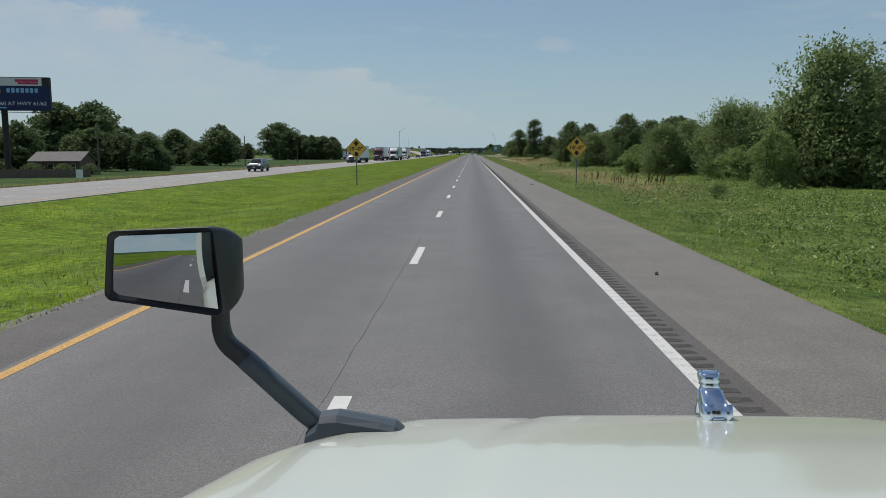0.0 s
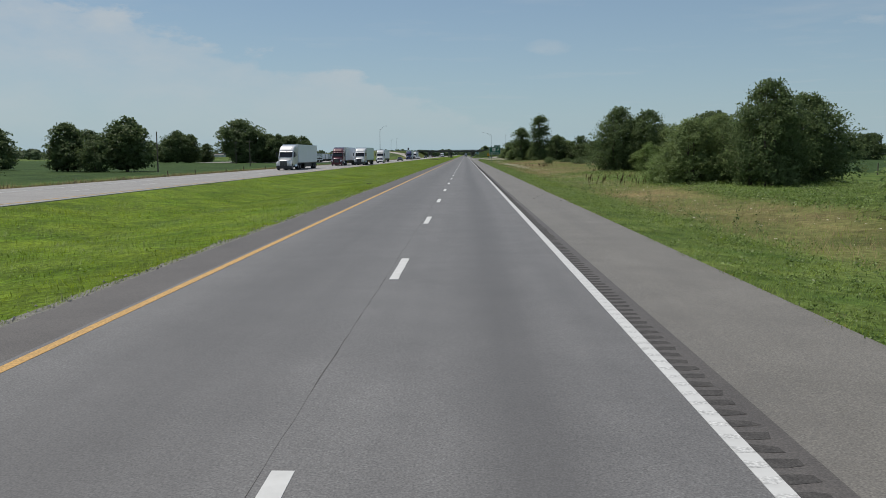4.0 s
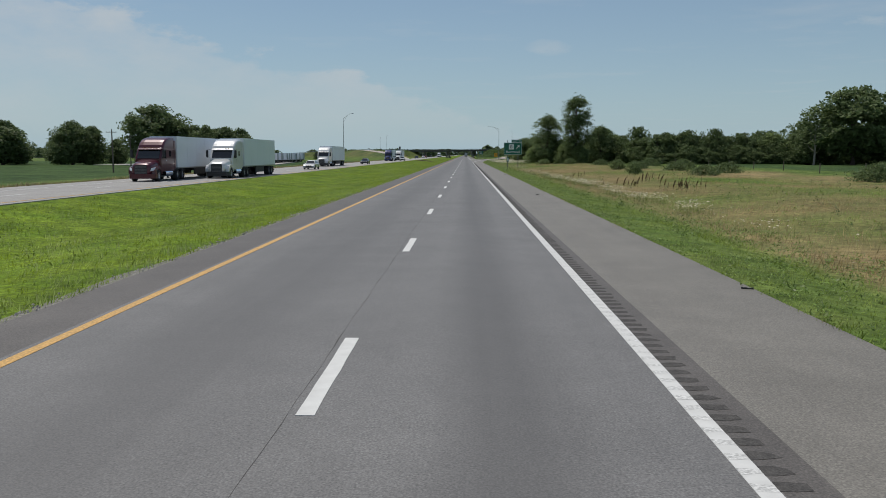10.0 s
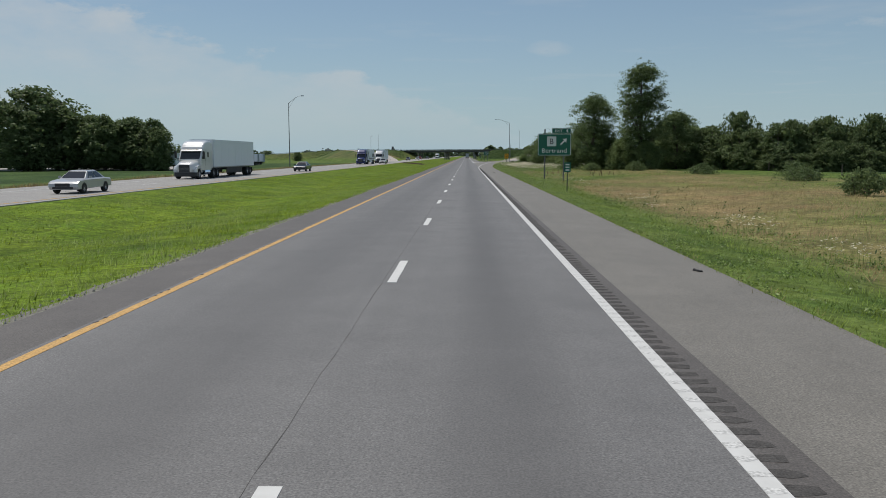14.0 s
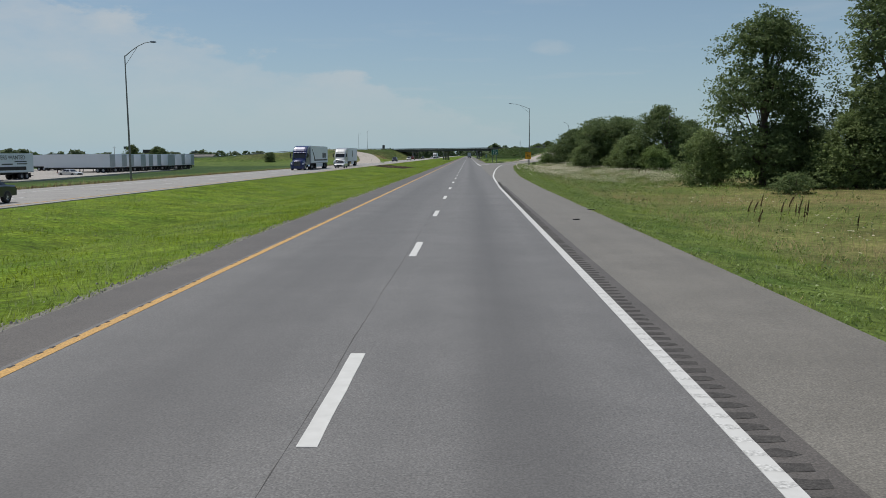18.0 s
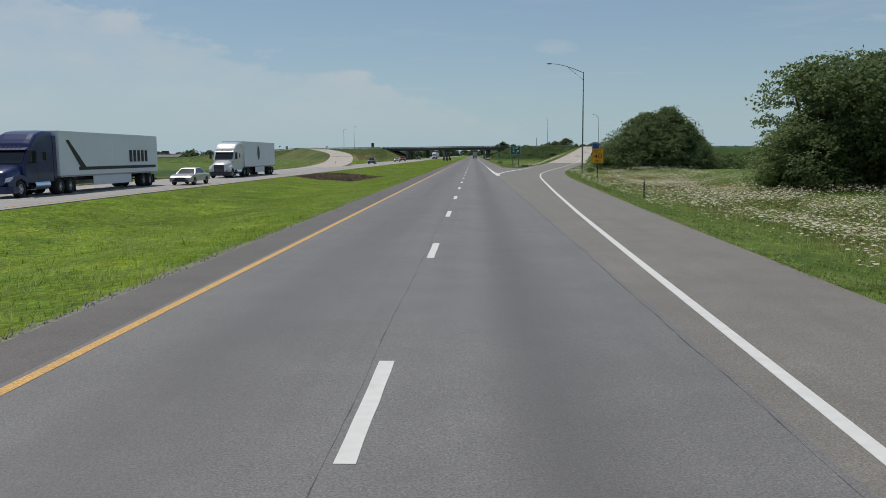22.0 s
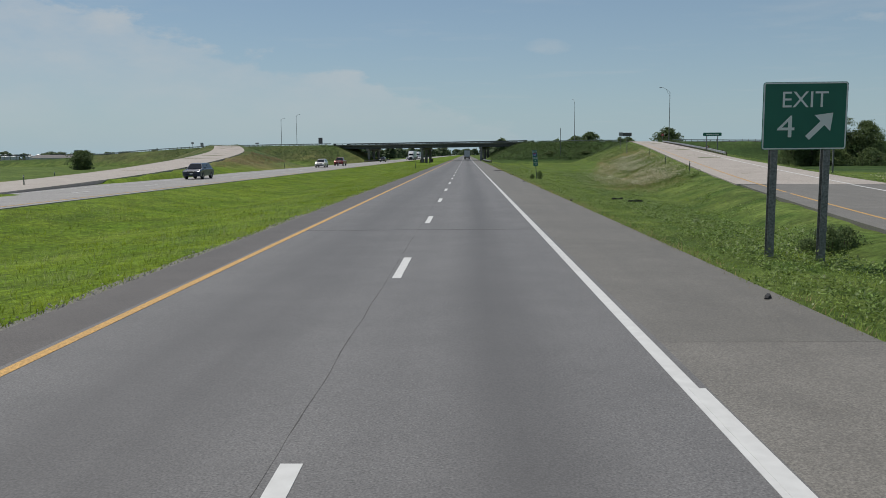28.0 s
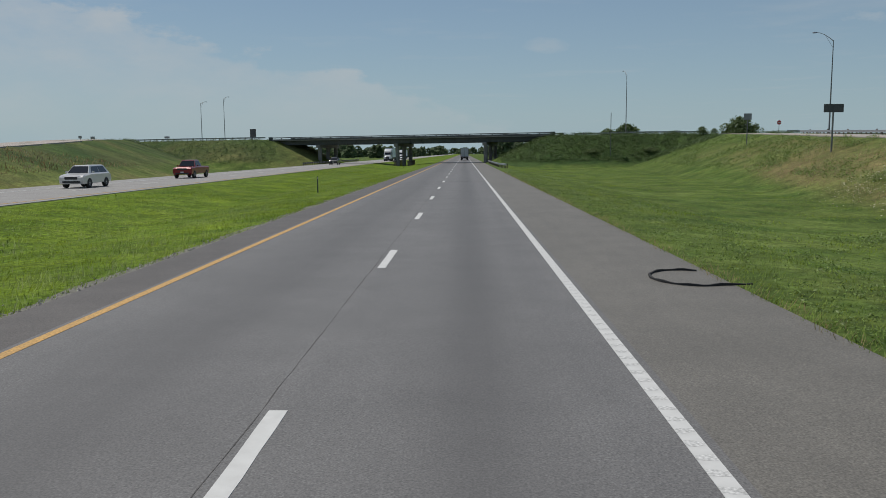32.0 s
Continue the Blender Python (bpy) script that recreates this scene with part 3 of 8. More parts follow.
def dry_zone(x, y):
    """How dry and tan the rough grass beside the road is, 0 to 1."""
    edge = ramp_line(y) + 3.0
    reach = np.interp(y, [0, 60, 150, 195, 300, 360, 420, 470], [15, 21, 21, 46, 46, 40, 30, 26])
    band = np.clip((x - edge - np.interp(y, [0, 50, 90, 170, 300, 360, 460], [7, 3.5, 3.0, 2.6, 2.8, 2.0, 2.4])) / 2.0, 0, 1) * np.clip((reach - x) / 5, 0, 1)
    along = np.interp(y, [-50, 42, 62, 110, 170, 190, 300, 345, 360, 420, 520, 560, 2000], [0.0, 0.1, 0.75, 0.6, 0.6, 1.1, 1.1, 0.55, 0.5, 0.75, 0.65, 0.25, 0.05])
    left = np.clip((-x - 32.5) / 2, 0, 1) * np.clip((48 + x) / 6, 0, 1) * 0.65
    rx = np.interp(y, [600, 650, 700, 760], [22.3, 31.4, 40.2, 50.5])
    bankside = np.clip((x - rx + 15.0) / 2, 0, 1) * np.clip((rx - 4.5 - x) / 1.5, 0, 1) * np.clip((y - 612) / 12, 0, 1) * np.clip((800 - y) / 60, 0, 1) * np.interp(y, [612, 690, 730, 800], [0.9, 0.9, 0.6, 0.4])
    bank_w = np.clip((-x - 38) / 6, 0, 1) * np.clip((170 + x) / 20, 0, 1) * np.clip((y - 640) / 30, 0, 1) * np.clip((land(x, y) - 0.5) / 0.8, 0, 1) * 0.8
    left = np.maximum(left, bank_w)
    patch = 0.66 + 0.42 * roll_noise(x, y, 11.0) + 0.36 * roll_noise(x + 13, y * 0.6, 4.0)
    return np.clip(np.maximum(np.maximum(band * along, left), bankside) * patch, 0, 1)


def bank_weeds_zone(x, y):
    """Rank dark growth on the face of the crossing road's bank."""
    d = cross_y(x) - y
    east = np.clip((x - 9) / 2, 0, 1) * np.clip((600 - x) / 10, 0, 1) * np.clip((23.5 - d) / 1.5, 0, 1) * np.clip((d - 6) / 1, 0, 1) * np.clip(np.maximum((y - 790) / 4, (x - 80) / 8), 0, 1)
    west = np.clip((-x - 40) / 4, 0, 1) * np.clip((y - 640) / 30, 0, 1) * np.clip((land(x, y) - 0.5) / 0.8, 0, 1) * (0.68 + 0.3 * roll_noise(x, y, 6.0))
    return np.maximum(east, west)


def crop_zone(x, y):
    return np.clip((x - np.interp(y, [0, 470, 520, 590, 640], [52, 52, 41, 43, 62])) / 3, 0, 1) * np.clip((cross_y(x) - 48 - y) / 10, 0, 1) + bank_weeds_zone(x, y) + np.clip((-x - 52) / 8, 0, 1) * np.clip((640 - y) / 30, 0, 1)


def soil_zone(x, y):
    d = np.hypot((x + 16.6 - 0.04 * (y - 512)) / 4.6, (y - 516) / 16.0) + 0.2 * roll_noise(x, y, 3.0)
    return np.clip((1.0 - d) * 6, 0, 1)


zone = np.stack([dry_zone(gverts[:, 0], gverts[:, 1]), np.clip(crop_zone(gverts[:, 0], gverts[:, 1]), 0, 1), soil_zone(gverts[:, 0], gverts[:, 1]), np.maximum(np.clip(gverts[:, 0] / 4, 0, 1), np.clip((-gverts[:, 0] - 34) / 3, 0, 1))], 1)
att = me.color_attributes.new("zone", "FLOAT_COLOR", "POINT")
att.data.foreach_set("color", zone.astype(np.float32).ravel())

gm = material("ground_cover", (0.087, 0.156, 0.012), 0.9, second=(0.166, 0.232, 0.021), size=2.2, amount=0.5, grain=0.12, bump=1.0, bump_size=0.12, spec=0.1)
n, l = gm.node_tree.nodes, gm.node_tree.links
b = n["Principled BSDF"]
src = b.inputs["Base Color"].links[0].from_socket
za = n.new("ShaderNodeAttribute")
za.attribute_name = "zone"
zs = n.new("ShaderNodeSeparateColor")
l.new(za.outputs["Color"], zs.inputs[0])
for k, c1, c2, size in ((3, (0.066, 0.114, 0.022), (0.135, 0.182, 0.044), 2.6), (0, (0.285, 0.210, 0.105), (0.190, 0.175, 0.072), 3.2), (1, (0.036, 0.070, 0.020), (0.062, 0.104, 0.030), 9.0), (2, (0.05, 0.033, 0.022), (0.12, 0.08, 0.05), 0.8)):
    t = n.new("ShaderNodeTexNoise")
    t.inputs["Scale"].default_value, t.inputs["Detail"].default_value = 1 / size, 6
    pos = n.new("ShaderNodeNewGeometry")
    l.new(pos.outputs["Position"], t.inputs["Vector"])
    r = n.new("ShaderNodeValToRGB")
    r.color_ramp.elements[0].position, r.color_ramp.elements[1].position = 0.35, 0.65
    r.color_ramp.elements[0].color, r.color_ramp.elements[1].color = (*c1, 1), (*c2, 1)
    l.new(t.outputs[0], r.inputs[0])
    mx = n.new("ShaderNodeMix")
    mx.data_type = "RGBA"
    l.new(za.outputs["Alpha"] if k == 3 else zs.outputs[k], mx.inputs["Factor"]), l.new(src, mx.inputs["A"]), l.new(r.outputs[0], mx.inputs["B"])
    src = mx.outputs["Result"]
# lit tufts and shaded hollows mottled into the colour everywhere, patches of thinner and thicker growth
for size, detail, lo, hi in ((0.30, 8, 0.52, 1.42), (1.7, 5, 0.70, 1.26), (14.0, 3, 0.82, 1.15)):
    t = n.new("ShaderNodeTexNoise")
    t.inputs["Scale"].default_value, t.inputs["Detail"].default_value, t.inputs["Roughness"].default_value = 1 / size, detail, 0.68
    l.new(pos.outputs["Position"], t.inputs["Vector"])
    mr = n.new("ShaderNodeMapRange")
    mr.inputs["From Min"].default_value, mr.inputs["From Max"].default_value = 0.32, 0.68
    mr.inputs["To Min"].default_value, mr.inputs["To Max"].default_value = lo, hi
    l.new(t.outputs[0], mr.inputs["Value"])
    mx = n.new("ShaderNodeVectorMath")
    mx.operation = "SCALE"
    l.new(src, mx.inputs[0]), l.new(mr.outputs[0], mx.inputs["Scale"])
    src = mx.outputs[0]
l.new(src, b.inputs["Base Color"])
me.materials.append(gm)
ground = tagged(new("ground", me), "flat roadside land of mown grass, dry weeds and crop fields", "ground", kind="structure")


# ---------------------------------------------------------------- roads
def strip(name, left, right, mat, thick=0.15, parent=None, label="", category="", crown=0.0):
    """A paved band between two matched edges (N, 3), with real thickness."""
    bm = bmesh.new()
    left, right = np.asarray(left, float), np.asarray(right, float)
    rows = []
    for a, c in zip(left, right):
        rows.append([bm.verts.new(p) for p in (a, c, (c[0], c[1], c[2] - thick), (a[0], a[1], a[2] - thick))])
    for p, q in zip(rows, rows[1:]):
        for k in range(4):
            j = (k + 1) % 4
            bm.faces.new((p[k], p[j], q[j], q[k]))
    bm.faces.new(rows[0])
    bm.faces.new(rows[-1][::-1])
    ob = finish(name, bm, mat, parent)
    if not parent:
        tagged(ob, label, category, kind="structure")
    return ob


def line_pts(xs, ys, z):
    ys = np.asarray(ys, float)
    xs = np.full(len(ys), xs) if np.isscalar(xs) else np.asarray(xs, float)
    return np.stack([xs, ys, np.full(len(ys), z)], 1)


Y0, Y1 = -60.0, 3000.0
ys_main = np.array([Y0, 120, 300, 480, 660, 850, 1200, 2000, Y1])
road = strip("road", line_pts(-3.95, ys_main, 0), line_pts(3.75, ys_main, 0), M["lane"], 0.2, label="two-lane grey asphalt motorway carriageway with an oily wheel track", category="road")
strip("left_shoulder", line_pts(-5.05, ys_main, -0.004), line_pts(-3.95, ys_main, -0.004), M["edge_asphalt"], 0.2, label="narrow dark asphalt inner shoulder", category="shoulder")
ys_sh = np.concatenate([[Y0, 100, 200, 300, 380], np.arange(385, 505.1, 5.0)])
SHOULDER_W = lambda y: 2.95 + 0 * y
strip("shoulder", line_pts(3.75, ys_sh, -0.003), line_pts(np.maximum(ramp_line(ys_sh) + SHOULDER_W(ys_sh), 6.5), ys_sh, -0.003), M["shoulder"], 0.2, label="wide brownish asphalt outer shoulder widening into the exit lane", category="shoulder")
# beyond the nose of the exit
RZ = lerp_path(RAMP, 8)
ramp_z = lambda y: np.interp(y, RZ[:, 1], RZ[:, 2])
ramp_x = lambda y: np.interp(y, RZ[:, 1], RZ[:, 0])
ys_r = np.arange(505, 600.1, 5.0)
la = np.stack([np.maximum(ramp_x(ys_r) - 3.9, 3.75), ys_r, ramp_z(ys_r) - 0.003], 1)
ra = np.stack([ramp_line(ys_r) + np.interp(ys_r, [505, 535, 600], [2.95, 2.5, 2.4]), ys_r, ramp_z(ys_r) - 0.003], 1)
strip("exit_lane", la, ra, M["shoulder"], 0.25, label="worn brownish asphalt exit lane curving off the carriageway", category="road")
ys_g = np.array([505, 516, 530, 545, 560.0])
strip("gore", line_pts(3.75, ys_g, -0.006), line_pts([4.2, 5.6, 7.4, 9.0, 6.6], ys_g, -0.006), M["shoulder"], 0.2, label="worn asphalt wedge between carriageway and exit ramp", category="shoulder")
ys_s2 = np.array([560, 700, 850, 1200, 2000, Y1])
strip("shoulder_far", line_pts(3.75, ys_s2, -0.004), line_pts(6.5, ys_s2, -0.004), M["shoulder_far"], 0.2, label="plain grey asphalt outer shoulder", category="shoulder")


def ribbon(path, off0, off1, dz, k=5, start=0.0):
    """Two edges at sideways offsets of a path; an offset may follow y."""
    p = lerp_path(path, k)
    d = np.gradient(p[:, :2], axis=0)
    d /= np.linalg.norm(d, axis=1)[:, None]
    nrm = np.stack([d[:, 1], -d[:, 0]], 1)
    p = p[p[:, 1] >= start] if start else p
    nrm = nrm[-len(p):]
    a, c = p.copy(), p.copy()
    a[:, :2] += nrm * (off0(p[:, 1])[:, None] if callable(off0) else off0)
    c[:, :2] += nrm * (off1(p[:, 1])[:, None] if callable(off1) else off1)
    a[:, 2] += dz
    c[:, 2] += dz
    return a, c


ramp = strip("exit_ramp", *ribbon(RAMP, -4.0, lambda y_: np.interp(y_, [600, 650], [5.0, 3.7]), -0.003, start=600), M["concrete_road"], 0.3, label="pale concrete exit ramp climbing to the crossing road", category="road")
strip("entry_ramp", *ribbon(RAMP_L, -3.9, 3.9, -0.008), M["concrete_road"], 0.3, label="pale concrete ramp joining the far carriageway", category="road")
old = strip("far_carriageway", line_pts(-32.0, ys_main, -0.006), line_pts(-20.6, ys_main, -0.006), M["old_road"], 0.25, label="pale grey opposite motorway carriageway", category="road")
for nm, pth in (("crossing_road_west", CROSS_W), ("crossing_road_east", CROSS_E)):
    strip(nm, *ribbon(pth, -5.2, 5.2, 0.0, 3), M["concrete_road"], 0.3, label="concrete crossing road on an embankment", category="road")

# markings
LINE_Z = 0.005
ys_l = np.concatenate([np.arange(Y0, 380, 20), np.arange(380, 601, 3.0)])
xr = ramp_line(ys_l)
slant = np.gradient(xr, ys_l)
half = 0.085 * np.sqrt(1 + slant ** 2)
zl = LINE_Z + np.where(ys_l > 478, ramp_z(ys_l), 0)
strip("edge_line", np.stack([xr - half, ys_l, zl], 1), np.stack([xr + half, ys_l, zl], 1), M["white_paint"], 0.006, road)
a, c = ribbon(RAMP, lambda y_: np.interp(y_, [600, 645], [2.58, 2.15]), lambda y_: np.interp(y_, [600, 645], [2.74, 2.31]), 0.004, start=600)
strip("edge_line", a, c, M["white_paint"], 0.006, ramp)
a, c = ribbon(RAMP, -2.75, -2.62, 0.004, start=548)
strip("edge_line", a, c, M["yellow_paint"], 0.006, ramp)
ys_y = np.arange(Y0, 1400, 20)
strip("edge_line", line_pts(-3.86, ys_y, LINE_Z), line_pts(-3.70, ys_y, LINE_Z), M["yellow_paint"], 0.006, road)
strip("edge_line", line_pts(3.49, [512, 600, 900, 1400], LINE_Z), line_pts(3.66, [512, 600, 900, 1400], LINE_Z), M["white_paint"], 0.006, road)
# the broad V at the exit nose
gz = LINE_Z + 0.003
strip("gore_line", line_pts([3.60, 3.59, 3.58, 3.57, 3.55], [501.9, 510.5, 518, 536, 558], gz), line_pts([3.94, 4.22, 3.88, 3.76, 3.72], [501.95, 509.2, 518, 536, 558], gz), M["white_paint"], 0.006, road)
gl = np.array([(3.9, 509.0, 4.22), (4.1, 511.5, 4.42), (4.36, 514.2, 4.68), (4.79, 518, 5.18), (5.52, 523, 5.93), (6.4, 528.4, 6.83), (7.45, 534.1, 7.86), (9.1, 543.5, 9.46), (10.84, 552.8, 11.16)])
gk = gz + 0.003 + np.maximum(ramp_z(gl[:, 1]), 0)
strip("gore_line", np.stack([gl[:, 0], gl[:, 1], gk], 1), np.stack([gl[:, 2], gl[:, 1], gk], 1), M["white_paint"], 0.006, ramp)
# broken centre line
DASH0 = 16.55
dash_bm = bmesh.new()
rr = random.Random(3)
pts_l = [(-0.085 + rr.uniform(-0.006, 0.006), 3.05 * i / 6) for i in range(7)]
pts_r = [(0.085 + rr.uniform(-0.006, 0.006), 3.05 * i / 6) for i in range(7)]
va = [dash_bm.verts.new((x, y, LINE_Z)) for x, y in pts_l]
vb = [dash_bm.verts.new((x, y, LINE_Z)) for x, y in pts_r]
vc = [dash_bm.verts.new((x, y, LINE_Z - 0.006)) for x, y in pts_l]
vd = [dash_bm.verts.new((x, y, LINE_Z - 0.006)) for x, y in pts_r]
for i in range(6):
    dash_bm.faces.new((va[i], vb[i], vb[i + 1], va[i + 1]))
    dash_bm.faces.new((vb[i], vd[i], vd[i + 1], vb[i + 1]))
    dash_bm.faces.new((vc[i], va[i], va[i + 1], vc[i + 1]))
dash_bm.faces.new((va[0], vc[0], vd[0], vb[0]))
dash_bm.faces.new((va[6], vb[6], vd[6], vc[6]))
first = part("lane_dash", dash_bm, M["white_paint"], road)
first.location = (0, DASH0 - 12.192 * 4, 0)
for k in range(-3, 110):
    o = new("lane_dash", first.data)
    o.parent = road
    o.location = (0, DASH0 + 12.192 * k, 0)
# markings of the far carriageway
strip("edge_line", line_pts(-28.9, [Y0, 1400], LINE_Z), line_pts(-28.75, [Y0, 1400], LINE_Z), M["white_paint"], 0.009, old)
strip("edge_line", line_pts(-21.5, [Y0, 1400], LINE_Z), line_pts(-21.35, [Y0, 1400], LINE_Z), M["yellow_paint"], 0.009, old)
for k in range(0, 90):
    o = new("lane_dash", first.data)
    o.parent = old
    o.location = (-25.1, 5 + 12.192 * k, 0)


def wander(name, x0, y0, y1, step, width, sway, mat, parent, z, seed):
    """A thin crooked seam along the road."""
    r = random.Random(seed)
    ys = np.arange(y0, y1, step)
    x = x0
    L, R = [], []
    for y in ys:
        x += (x0 - x) * 0.25 + r.uniform(-sway, sway)
        w = width * max(0.02, r.uniform(-0.45, 1.0))
        L.append((x - w, y, z))
        R.append((x + w, y, z))
    return strip(name, L, R, mat, 0.004, parent)


wander("joint_crack", -0.17, -10, 760, 0.35, 0.0075, 0.010, M["crack"], road, 0.0030, 5)
wander("joint_crack", 3.66, 400, 506, 0.35, 0.013, 0.014, M["crack"], road, 0.0030, 6)
# cross joints
for k, (y, x0, x1) in enumerate(((322.5, 1.9, 3.0), (408, 3.7, 7.2), (538, 3.8, 8.8), (575, -3.8, 3.7), (712, -3.8, 3.7))):
    r = random.Random(k)
    xs = np.arange(x0, x1 + 0.01, 0.3)
    yy = [y + r.uniform(-0.05, 0.05) for _ in xs]
    strip("joint_crack", [(x, q - 0.012, 0.0035) for x, q in zip(xs, yy)], [(x, q + 0.016, 0.0035) for x, q in zip(xs, yy)], M["crack"], 0.004, road)

# milled rumble strip: grime and shade of the grooves painted as flat ragged quads beside the outer line, greyer bars
# where they cross it
def rumble_band(y0, y1, x_of, width, beside=True):
    gy0 = np.arange(y0, y1, 0.3)
    for nm, mat, xa, xb, za, la_, jx in (("groove", "groove", 0.088, 0.088 + width, 0.0035, 0.17, 0.035), ("grey_bar", "grey_line_paint", -0.083, 0.083, 0.0062, 0.12, 0.0))[0 if beside else 1:]:
        j = rng.uniform(-1, 1, (len(gy0), 6))
        xc, zz_ = x_of(gy0), gy0 * 0 + za
        q = np.stack([np.stack([xc + xa, gy0 + 0.02 * j[:, 0], zz_], 1), np.stack([xc + (xa + xb) / 2, gy0 + 0.012 * j[:, 4], zz_], 1), np.stack([xc + xb + jx * j[:, 1], gy0 + 0.03 * j[:, 1] + 0.02, zz_], 1),
                      np.stack([xc + xb + jx * j[:, 2], gy0 + la_ - 0.02 + 0.03 * j[:, 2], zz_], 1), np.stack([xc + (xa + xb) / 2, gy0 + la_ + 0.012 * j[:, 5], zz_], 1), np.stack([xc + xa, gy0 + la_ + 0.02 * j[:, 3], zz_], 1)], 1)
        ob = soup(nm, q.reshape(-1, 3), 6, M[mat], "", kind="")
        ob.parent = road


rumble_band(-20, 396, ramp_line, 0.24)
rumble_band(566, 780, lambda y: np.full(len(y), 3.575), 0.27, False)
# dark worn band outside the rumble strip
ys_b = np.arange(-20, 392, 6.0)
strip("seam_band", line_pts(ramp_line(ys_b) + 0.10, ys_b, 0.001), line_pts(ramp_line(ys_b) + 0.50, ys_b, 0.001), M["edge_asphalt"], 0.004, road)

gy_ = np.arange(-10, 760, 1.5)
gr_ = random.Random(9)
strip("gravel_edge", [(-5.30 - gr_.uniform(0, 0.22), y, -0.045) for y in gy_], [(-5.052, y, -0.012) for y in gy_], M["gravel_bed"], 0.08, label="pale crushed stone edging beside the inner shoulder", category="gravel")
# loose stones along the inner edge
ns = 12000
sx = -5.02 - np.abs(rng.normal(0, 0.26, ns))
sy = rng.uniform(-5, 720, ns)
sr = rng.uniform(0.014, 0.042, ns)
sz = np.maximum(land(sx, sy), -0.07) + 0.01
base = np.stack([sx, sy, sz], 1)
oct_ = np.array([(1, 0, 0), (0, 1, 0), (-1, 0, 0), (0, -1, 0), (0, 0, 1)], float)
tri = [(0, 1, 4), (1, 2, 4), (2, 3, 4), (3, 0, 4)]
jit = rng.uniform(0.6, 1.3, (ns, 5, 1))
P = base[:, None, :] + oct_[None] * jit * sr[:, None, None]
stones = np.stack([P[:, list(t3)] for t3 in tri], 1).reshape(-1, 3)
soup("gravel", stones, 3, M["gravel"], "pale crushed stone along the inner pavement edge", "gravel")


# ---------------------------------------------------------------- overpass
def overpass():
    turn = math.atan(-0.30)
    o = empty("overpass", -9.5, cross_y(-9.5), 0, math.degrees(turn))
    o.rotation_euler[1] = -0.004
    tagged(o, "dark steel girder road bridge on concrete piers over the motorway", "bridge", kind="structure")
    x0, x1 = -39.0, 35.0
    part("deck", boxed(x0, x1, -6.2, 6.2, 5.97, 6.2), M["concrete"], o)
    for y in (-5.2, -2.6, 0, 2.6, 5.2):
        bm = boxed(x0, x1, y - 0.02, y + 0.02, 4.92, 5.93)
        box(bm, x0, x1, y - 0.2, y + 0.2, 4.87, 4.925)
        box(bm, x0, x1, y - 0.2, y + 0.2, 5.91, 5.965)
        for i in range(26):
            xx = x0 + 0.8 + i * 2.9
            box(bm, xx, xx + 0.03, y - 0.16, y + 0.16, 4.93, 5.9)
        part("girder", bm, M["girder"], o)
    for s in (-1, 1):
        part("kerb", boxed(x0, x1, s * 6.0 - 0.25, s * 6.0 + 0.25, 6.205, 6.4), M["girder"], o)
        for i in range(27):
            xx = x0 + 0.3 + i * (x1 - x0 - 0.6) / 26
            part("rail_post", boxed(xx - 0.1, xx + 0.1, s * 6.0 - 0.1, s * 6.0 + 0.1, 6.4, 6.72), M["girder"], o)
        part("rail", boxed(x0, x1, s * 6.0 - 0.14, s * 6.0 + 0.14, 6.70, 6.9), M["girder"], o)
    cs, sn = math.cos(turn), math.sin(turn)
    for px in (-25.6, -4.2, 18.5):
        part("pier_cap", boxed(px - 0.5, px + 0.5, -5.8, 5.8, 4.05, 4.86), M["concrete"], o, bevel=0.03)
        for y in (-4.6, 0, 4.6):
            bm = bmesh.new()
            cyl(bm, (px, y, ground_z(px * cs - y * sn - 9.5, cross_y(-9.5) + px * sn + y * cs) - 0.3), (px, y, 4.08), 0.5, n=18)
            part("pier", bm, M["concrete"], o)
    for s, xx in ((-1, x0), (1, x1)):
        part("abutment", boxed(min(xx, xx - s * 1.2), max(xx, xx - s * 1.2), -6.6, 6.6, 2.6, 4.86), M["concrete"], o)
        for y in (-6.0, 6.0):
            part("end_post", boxed(xx - 0.5, xx + 0.5, y - 0.27, y + 0.27, 6.2, 6.98), M["girder"], o, bevel=0.02)
    return o


overpass()


def guardrail(pts, label):
    """A corrugated steel beam on posts through (x, y)."""
    g = empty("guardrail", pts[0][0], pts[0][1], 0)
    tagged(g, label, "guardrail")
    p = np.array(pts, float) - np.array(pts[0], float)
    prof = [(0.0, 0.42), (0.05, 0.46), (0.05, 0.52), (0.0, 0.57), (0.05, 0.62), (0.05, 0.68), (0.0, 0.73)]
    rings = []
    zs = [max(ground_z(q[0] + pts[0][0], q[1] + pts[0][1]), -0.1) for q in p]
    for q, z in zip(p, zs):
        ring = [(q[0] - d, q[1], z + h) for d, h in prof] + [(q[0] - d + 0.012, q[1], z + h) for d, h in prof[::-1]]
        rings.append(ring)
    part("beam", loft(bmesh.new(), rings), M["galv"], g)
    for a, c in zip(p, p[1:]):
        n_ = max(1, int(np.hypot(*(c - a)) / 1.9))
        for i in range(n_):
            q = a + (c - a) * i / n_
            zg = ground_z(q[0] + pts[0][0], q[1] + pts[0][1])
            part("post", boxed(q[0] + 0.02, q[0] + 0.16, q[1] - 0.08, q[1] + 0.08, zg - 0.2, max(zg, -0.1) + 0.72), M["wood"], g)
    return g


guardrail([(8.4, 772), (7.6, 784), (7.4, 800), (7.4, 830), (7.4, 852)], "galvanised guardrail on timber posts before the bridge pier")
